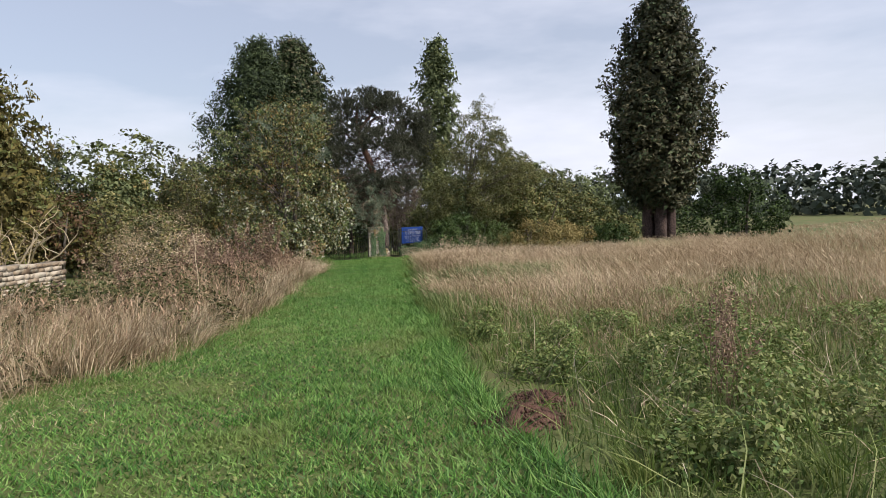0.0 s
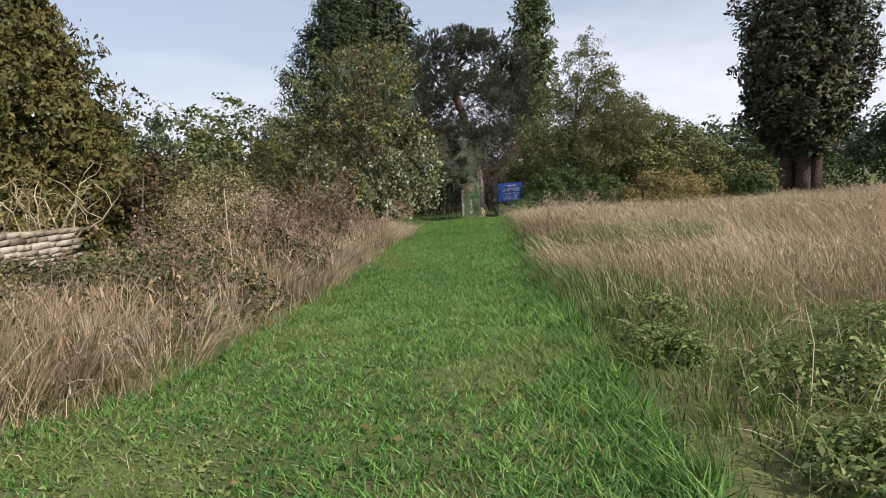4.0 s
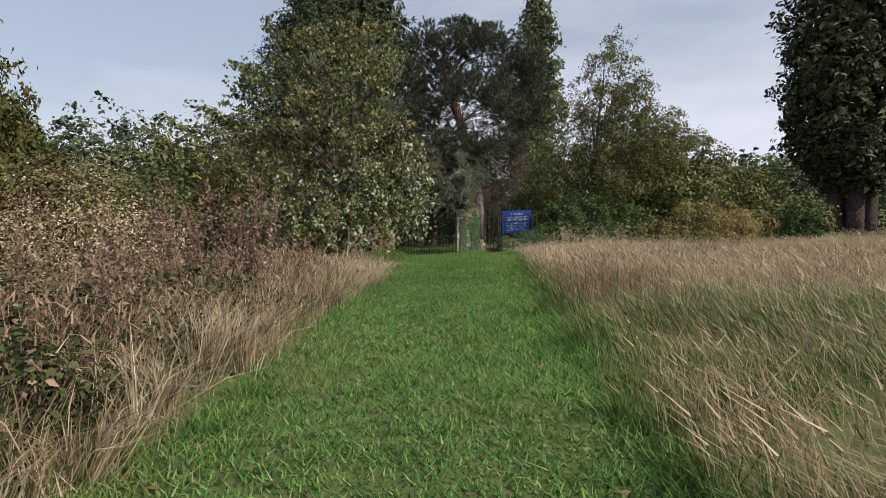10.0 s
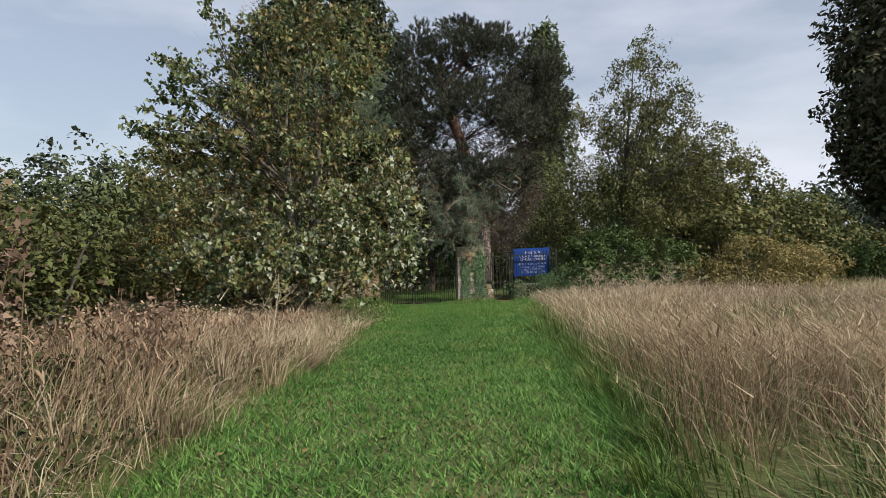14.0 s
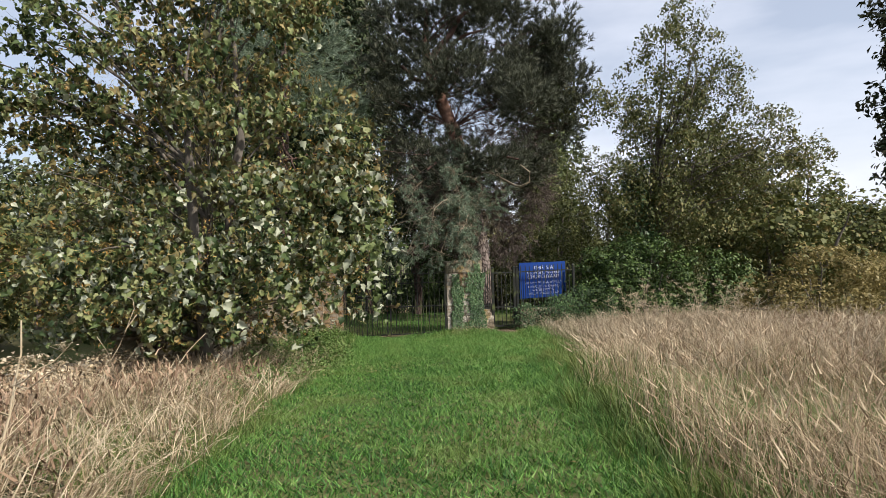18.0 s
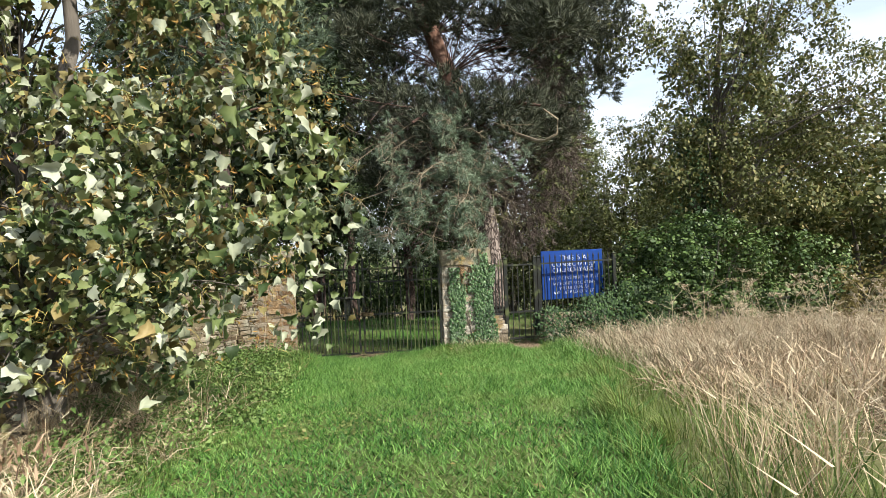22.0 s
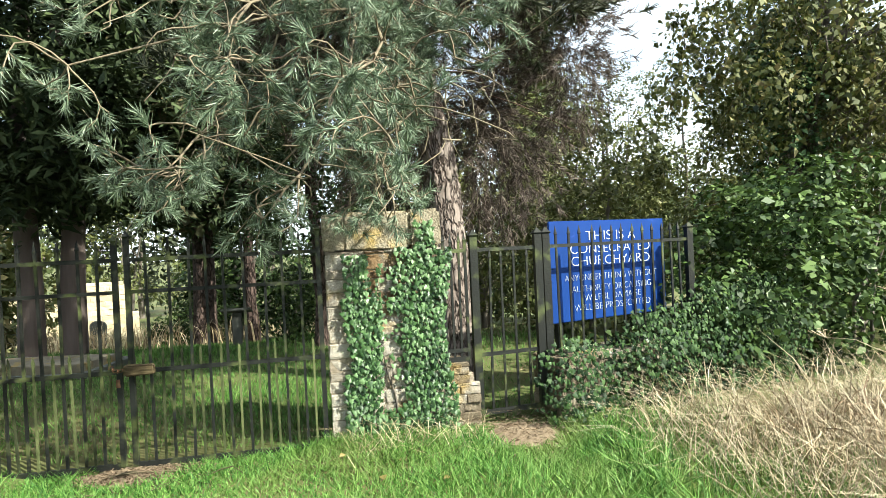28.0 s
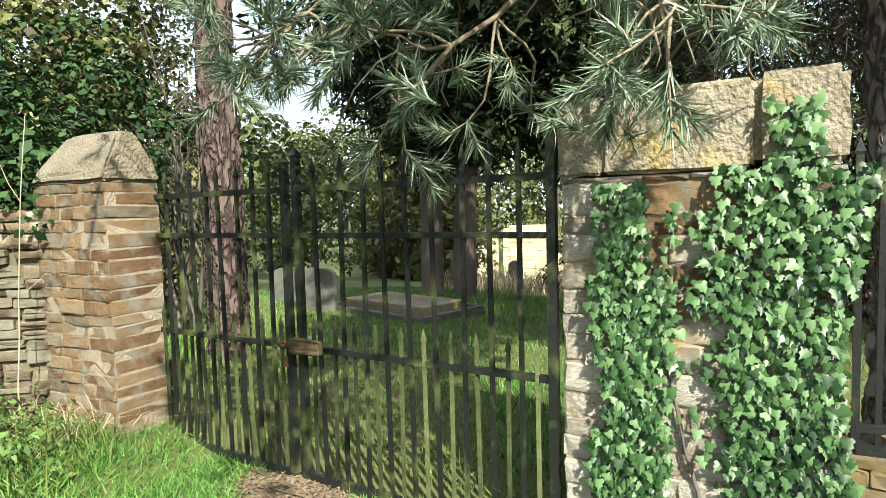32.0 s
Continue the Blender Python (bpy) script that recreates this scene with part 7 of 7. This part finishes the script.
def needle_tufts(tips, ways, length, per, width=0.0028):
    """Bunches of needles: bristling round each twig's last stretch."""
    n = len(tips)
    t = rng.random((n, per, 1))
    root = tips[:, None] - ways[:, None] * t * length * 1.1
    d = unit(ways[:, None] * 1.05 + unit(rng.normal(size=(n, per, 3))) * 0.85)
    ln = length * rng.uniform(0.7, 1.15, (n, per, 1))
    tip = root + d * ln + [0, 0, -0.004]
    s = unit(np.cross(d, rng.normal(size=(n, per, 3)))) * width
    v = np.stack([root - s, root + s, tip], 2).reshape(-1, 3)
    return v, np.arange(len(v)).reshape(-1, 3)


def bough(start, end, twigs, tuft_len, per, width, spread, droop, thick=0.024, steps=11):
    """A crooked bough with twigs that end in needle tufts: parts bough, twigs, needles."""
    path = curve_path(start, end, 0.06, 0.45, steps)
    path[1:-1] = (path[:-2] + 2 * path[1:-1] + path[2:]) / 4
    bo = part("bough", smooth(raw("bough", *tube(path, [thick, thick * 0.55, 0.006], 6))), M["twig"], pine)
    bits, tips, ways = [], [], []
    for _ in range(twigs):
        k = rng.integers(steps // 4, steps)
        a = path[k]
        d = unit(unit(path[k] - path[k - 1]) * 0.6 + rng.normal(size=3) * [0.7, 0.7, 0.45] + [0, 0, -droop])
        q = a + d * spread * rng.uniform(0.4, 1.1)
        tw = curve_path(a, q, 0.08, 0.6, 7)
        tw[1:-1] = (tw[:-2] + 2 * tw[1:-1] + tw[2:]) / 4
        bits.append(tube(tw, [0.0075, 0.0035], 4))
        for j in range(3):
            m = 4 + (j % 3)
            w = unit(tw[m] - tw[m - 1] + rng.normal(size=3) * (0.03 if j == 2 else 0.08) + [0, 0, 0.02])
            e = tw[m] if j == 2 else tw[m] + w * 0.1
            if j < 2:
                bits.append(tube(np.array([tw[m], (tw[m] + e) / 2 + rng.normal(size=3) * 0.01, e]), [0.004, 0.002], 4))
            tips.append(e)
            ways.append(w)
    tagged(part("twig_spray", raw("twig_spray", *joined(bits)), M["twig"], bo), kind="stuff")
    tagged(part("needles", raw("needles", *needle_tufts(np.array(tips), np.array(ways), tuft_len, per, width)), M["needle"], bo), kind="stuff")


def wp(x, y, z):
    return np.array([x, y, z]) - base_to_world


# low boughs over the gate, near the path
for s, e, n in (((0.9, 1.2, 3.9), (-1.5, -0.9, 2.75), 30), ((0.9, 1.2, 3.9), (-0.7, -1.1, 2.3), 34), ((1.0, 1.1, 3.8), (0.1, -1.3, 2.45), 34), ((0.9, 1.1, 3.7), (0.7, -0.8, 2.55), 34), ((0.6, 1.1, 3.4), (-1.3, -0.3, 2.2), 30),
                ((1.0, 1.2, 4.4), (-0.9, -0.6, 3.2), 34), ((1.0, 1.2, 4.4), (0.3, -1.2, 3.2), 36), ((1.1, 1.2, 4.4), (1.1, -0.55, 3.25), 34), ((1.1, 1.2, 4.8), (1.5, -0.3, 3.7), 30), ((1.0, 1.2, 3.3), (0.5, -0.55, 1.95), 26),
                ((1.0, 1.3, 5.0), (-1.5, 0.1, 3.6), 34), ((1.0, 1.3, 5.0), (0.1, -1.2, 4.1), 34), ((0.9, 0.9, 2.9), (0.5, -0.38, 1.72), 16), ((0.3, 0.9, 2.9), (-0.45, -0.5, 1.85), 18), ((0.6, 0.9, 3.1), (-0.95, -0.55, 2.15), 22), ((1.0, 1.2, 3.6), (0.4, -1.5, 2.2), 22)):
    bough(wp(*s), wp(*e), int(n * 1.2), 0.105, 50, 0.0036, 0.5, 0.25)
bits = []
for _ in range(170):                     # bare crooked twigs hanging among the needles
    a = np.array([rng.uniform(-1.1, 1.3), rng.uniform(-0.9, 0.9), rng.uniform(2.3, 4.2)])
    tw = curve_path(a, a + rng.normal(size=3) * [0.4, 0.35, 0.25] + [-0.05, -0.15, -0.2], 0.1, 0.7, 8)
    tw[1:-1] = (tw[:-2] + 2 * tw[1:-1] + tw[2:]) / 4
    bits.append(tube(tw - base_to_world, [0.008, 0.003], 4))
tagged(part("bare_twig_spray", raw("bare_twig_spray", *joined(bits)), M["twig"], pine, "pale crooked bare twigs"), kind="stuff")
# upper crown: coarser bunches
blobs = [(-0.9, 0.6, 9.4, 1.6, 1.6, 1.1), (-1.9, 0.4, 8.0, 1.5, 1.6, 1.2), (1.0, 0.5, 8.4, 1.5, 1.5, 1.2), (-0.5, -0.6, 7.4, 1.9, 1.5, 0.9), (1.5, 0.2, 7.0, 1.2, 1.4, 1.0), (-2.5, 0.2, 6.5, 1.0, 1.3, 1.0), (0.9, -2.2, 6.4, 1.0, 1.0, 0.7), (-1.8, -0.4, 5.0, 1.3, 1.5, 0.9), (-0.6, -1.6, 4.6, 1.5, 1.2, 0.8), (1.2, -0.6, 4.8, 1.2, 1.4, 1.0), (-2.2, 0.5, 3.8, 0.9, 1.1, 0.8), (2.2, 0.8, 7.4, 1.0, 1.2, 1.1), (-2.8, 0.6, 7.6, 0.9, 1.2, 1.0), (0.2, 0.6, 9.6, 1.7, 1.5, 0.9)]
blobs += [(2.4, 0.0, 9.0, 0.8, 0.9, 0.8), (-2.4, 0.4, 10.0, 1.0, 1.0, 0.7), (-0.5, 0.5, 10.3, 1.2, 1.1, 0.55), (1.0, 0.4, 9.8, 1.0, 1.0, 0.65), (2.8, 0.0, 7.4, 0.8, 1.0, 0.9), (2.3, 0.2, 8.4, 0.9, 1.0, 0.8), (2.6, 0.2, 6.4, 0.8, 1.0, 1.0), (-2.6, 0.4, 9.2, 1.0, 1.1, 0.9)]
pts, o, mids = pads(blobs, 500, 15, 0.5, 0.45, 0.15, 0.9)
tagged(part("branchwork", raw("branchwork", *joined([tube(curve_path(main[np.argmin(np.abs(main[:, 2] - q[2] * 0.85))], q, 0.08, 0.25, 6), [0.018, 0.010, 0.004], 4) for q in mids[::9]])), M["pine_limb"], pine), kind="stuff")
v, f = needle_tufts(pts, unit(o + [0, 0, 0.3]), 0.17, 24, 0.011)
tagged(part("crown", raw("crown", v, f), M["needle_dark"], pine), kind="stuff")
pts, o = clumps([(0.4, 0.7, 3.4, 0.8, 0.9, 1.6), (1.1, 0.9, 3.2, 0.8, 0.8, 1.5), (0.7, 0.9, 5.6, 1.3, 1.0, 1.3), (-1.9, 1.2, 5.6, 1.2, 1.0, 1.3), (-0.6, 0.9, 3.2, 1.2, 0.8, 1.2), (-1.2, -0.2, 4.2, 1.2, 1.2, 1.0), (1.7, 0.6, 5.6, 0.9, 0.9, 1.6), (1.8, 0.4, 4.0, 0.7, 0.8, 1.1), (-0.6, 0.6, 7.0, 1.6, 1.0, 1.2)], 1900, 3, 0.14, shell=0.2)
v, f = needle_tufts(pts, unit(o + [0, 0, -0.3]), 0.17, 18, 0.0052)
tagged(part("dead_needles", raw("dead_needles", v, f), M["needle_brown"], pine, "dead brown inner twigs and needles"), kind="stuff")
for _ in range(40):
    a = main[3 + rng.integers(3)] + rng.normal(size=3) * 0.1
    trunk_part(pine, curve_path(a, a + rng.normal(size=3) * [1.2, 0.9, 0.7] + [0, -0.5, -0.4], 0.05, 0.3, 6), [0.014, 0.004], "pine_limb", "dead_twig", 4, 0)

# the straight-stemmed pine beyond the gate
p2 = thing("pine", (-4.42, 1.9, float(land(-4.42, 1.9))), "tall pine with plated pinkish-brown bark", "tree")
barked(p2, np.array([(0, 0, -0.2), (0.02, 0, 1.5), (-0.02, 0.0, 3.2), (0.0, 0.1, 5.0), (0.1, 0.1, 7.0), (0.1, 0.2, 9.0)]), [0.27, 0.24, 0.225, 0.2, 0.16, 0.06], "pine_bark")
for i in range(14):
    a = np.array([0, 0, rng.uniform(4.2, 8.4)])
    trunk_part(p2, curve_path(a, a + unit(rng.normal(size=3) * [1, 1, 0.2]) * rng.uniform(1.2, 2.2), 0.05, 0.25, 7), [0.05, 0.01], "pine_limb", "limb", 6)
pts, o = clumps([(0, 0, 8.2, 2.0, 1.8, 1.0), (-1.2, 0.4, 6.8, 1.4, 1.4, 0.7), (1.2, 0.2, 6.6, 1.2, 1.3, 0.7)], 620, 3, 0.14)
part("crown", raw("crown", *needle_tufts(pts, unit(o + [0, 0, 0.5]), 0.17, 24, 0.007)), M["needle"], p2)

elder = thing("bare_elder", (-6.0, 2.6, float(land(-6.0, 2.6))), "sparse grey twiggy elder behind the wall", "shrub")
for i in range(9):
    path = curve_path((rng.normal() * 0.1, rng.normal() * 0.1, -0.05), (rng.normal() * 0.9, rng.normal() * 0.7, rng.uniform(2.4, 4.0)), 0.02, 0.2, 9)
    st = part("stem", smooth(raw("stem", *tube(path, [0.03, 0.018, 0.006], 6))), M["bark"], elder)
    bits = []
    for j in range(22):
        q = path[3 + rng.integers(6)]
        bits.append(tube(curve_path(q, q + rng.normal(size=3) * [0.35, 0.35, 0.25] + [0, 0, 0.15], 0.03, 0.4, 5), [0.006, 0.002], 3))
    tagged(part("twig_spray", raw("twig_spray", *joined(bits)), M["bark"], st), kind="stuff")
pts, o = clumps([(0, 0, 3.0, 1.1, 0.9, 0.9)], 130, 5, 0.12, shell=0.3)
tagged(part("leaf_spray", raw("leaf_spray", *leaves(pts, o, 0.06, 0.5)), M["willow"], elder), kind="stuff")
dead_stem(-3.25, -0.62, 1.95, (0.05, 0.12), "thin pale dead stem rising before the gate pier", 2, 0.0045)
dead_stem(-3.75, -0.85, 1.15, (0.25, 0.05), "thin pale dead stem leaning on the wall", 2, 0.006)
for x0, x1, y0, n_ in ((-3.6, -2.75, -0.5, 260), (0.1, 1.3, -0.26, 200)):
    p = np.stack([rng.uniform(x0, x1, n_), y0 + 0.16 * rng.normal(size=n_)], 1)
    p = np.concatenate([p, land(p[:, 0], p[:, 1])[:, None]], 1)
    v, f = blade_set(p, 0.08 + 0.22 * rng.random(n_), 0.005, rng.normal(size=(n_, 2)) * 1.4)
    tagged(part("dry_straw", raw("dry_straw", v, f), M["straw"]), "wisps of dry straw at the foot of a gate pier", "grass", kind="stuff")

# ---- inside the churchyard ----
# bright blades thinned past x 0.9 to dim the ground behind the wicket
p = scatter(95000, -9, 4.5, 0.3, 12, lambda x, y: (rng.random(len(x)) < 1.15 - y / 16) & ((x < 0.9) | (rng.random(len(x)) < 0.3)))
v, f = spikes(p, 0.03 + 0.05 * rng.random(len(p)) + 0.07 * (patchy(p[:, 0], p[:, 1], 1.0) > 0.7), 0.011, rng.normal(size=(len(p), 2)) * 0.5)
tagged(part("churchyard_grass", raw("churchyard_grass", v, f), M["lawn"]), "shaded green grass among the graves", "grass", kind="stuff")
p = scatter(5000, -9, 3, 10, 24, lambda x, y: patchy(x, y, 0.7) > 0.55)
v, f = blade_set(p, 0.5 + 0.4 * rng.random(len(p)), 0.025, rng.normal(size=(len(p), 2)) * 0.4)
tagged(part("churchyard_long_grass", raw("churchyard_long_grass", v, f), M["straw"]), "long pale grass deeper in the churchyard", "grass", kind="stuff")


def headstone(x, y, w, h, t, turn, label, mat="grave", shoulder=True):
    z = float(land(x, y))
    bm = bmesh.new()
    prof = [(-w / 2, -0.1), (w / 2, -0.1), (w / 2, h * 0.82)]
    prof += [(w / 2 * math.cos(a), h * 0.82 + h * 0.18 * math.sin(a)) for a in np.linspace(0.25, math.pi - 0.25, 7)] if shoulder else [(w / 2, h * 0.95), (-w / 2, h)]
    prof.append((-w / 2, h * 0.82))
    f = bm.faces.new([bm.verts.new((a, -t / 2, b)) for a, b in prof])
    ext = bmesh.ops.extrude_face_region(bm, geom=[f])
    for v in ext["geom"]:
        if isinstance(v, bmesh.types.BMVert):
            v.co.y += t
    bmesh.ops.recalc_face_normals(bm, faces=bm.faces)
    bmesh.ops.bevel(bm, geom=list(bm.edges), offset=0.012, segments=1, affect="EDGES")
    ob = tagged(part("headstone", bm, M[mat]), label, "gravestone", "headstones")
    ob.matrix_world = pose(x, y, z, rng.normal() * 3, rng.normal() * 2, turn)
    return ob


headstone(-5.75, 4.7, 0.72, 0.68, 0.12, 8, "plain grey headstone standing in grass")
headstone(-7.2, 5.4, 0.5, 0.6, 0.1, 4, "small grey headstone, tilted")
headstone(-4.9, 1.0, 0.5, 0.55, 0.1, 12, "low mossy headstone beside the pine")
headstone(-8.4, 18.5, 0.55, 1.0, 0.12, 0, "dark slate headstone in sunlight")
headstone(-10.0, 17.0, 0.6, 1.0, 0.12, 5, "dark slate headstone in sunlight")
tomb = thing("kerbed_grave", (-4.4, 5.2, float(land(-4.4, 5.2))), "low kerbed grave with a pale ledger slab", "grave")
tomb.rotation_euler = (0, 0, radians(-12))
for n_, bx in (("kerb", (-1.0, 1.0, -0.65, -0.53, -0.1, 0.09)), ("kerb", (-1.0, 1.0, 0.53, 0.65, -0.1, 0.12)), ("kerb", (-1.1, -0.98, -0.65, 0.65, -0.1, 0.11)), ("kerb", (0.98, 1.1, -0.65, 0.65, -0.1, 0.11)), ("ledger_slab", (-0.9, 0.9, -0.45, 0.45, -0.05, 0.2))):
    part(n_, box(*bx, 0.012), M["cap"] if n_ == "ledger_slab" else M["grave"], tomb)
desk = thing("lectern_stone", (-2.1, 9.0, float(land(-2.1, 9.0))), "small slanted stone tablet on a short pillar", "gravestone")
part("pillar", box(-0.1, 0.1, -0.09, 0.09, -0.1, 0.72, 0.01), M["grave"], desk)
o = part("tablet", box(-0.32, 0.32, -0.22, 0.22, 0.0, 0.06, 0.01), M["grave"], desk)
o.location, o.rotation_euler = (0, 0, 0.74), (radians(-12), 0, 0)
twig_pile = thing("fallen_twigs", (0, 0, -0.12), "brown litter of twigs at the foot of the gate", "twigs")
for i in range(26):
    x, y = rng.uniform(-2.1, -0.9), rng.uniform(-0.55, -0.05)
    a, l_ = rng.uniform(0, 6.28), rng.uniform(0.1, 0.4)
    part("twig", raw("twig", *tube(curve_path((x, y, 0.025), (x + l_ * math.cos(a), y + l_ * math.sin(a) * 0.4, 0.03), 0, 0.2, 4), [0.006, 0.003], 4)), M["log"], twig_pile)
# litter at gate and wicket; the wide inner spread stands in for shade
p = np.concatenate([np.stack([-1.45 + rng.normal(size=2200) * 0.19, -0.14 + rng.normal(size=2200) * 0.09], 1), np.stack([1.62 + rng.normal(size=1500) * 0.17, -0.08 + rng.normal(size=1500) * 0.26], 1), np.stack([rng.uniform(1.0, 4.2, 2600), rng.uniform(0.4, 4.5, 2600)], 1)])
p = np.concatenate([p, land(p[:, 0], p[:, 1])[:, None] + 0.012 + 0.02 * rng.random((len(p), 1))], 1)
v, f = leaves(p, np.tile([0, 0, 2.0], (len(p), 1)), 0.028, 0.35, 0.0)
tagged(part("leaf_litter", raw("leaf_litter", v, f), M["litter"]), "brown litter of dead leaves and needles by the gates, spread inside as ground shade", "leaves", kind="stuff")

# ruined wall of the church
ruin = thing("ruined_wall", (-11.5, 28.0, -3.1), "pale sunlit fragment of ruined stone wall", "ruin")
ruin.rotation_euler = (0, 0, radians(18))
part("core", box(-1.60, 1.2, 0.05, 0.75, 0, 3.3), M["mortar"], ruin)
coursed(ruin, -1.65, 1.25, 0.0, 0.8, 0.0, 3.35, lambda x, z: "pale", 0.24, 0.5)
coursed(ruin, -1.3, 0.95, 0.05, 0.75, 3.35, 3.52, lambda x, z: "pale", 0.24, 0.5)
coursed(ruin, 1.25, 1.6, 0.1, 0.75, 0.0, 1.9, lambda x, z: "pale", 0.24, 0.5)
coursed(ruin, -5.0, -1.95, 0.3, 0.9, 0.0, 2.85, lambda x, z: "pale", 0.26, 0.55)
part("core", box(-4.9, -2.0, 0.35, 0.85, 0, 2.8), M["mortar"], ruin)

wall_run()
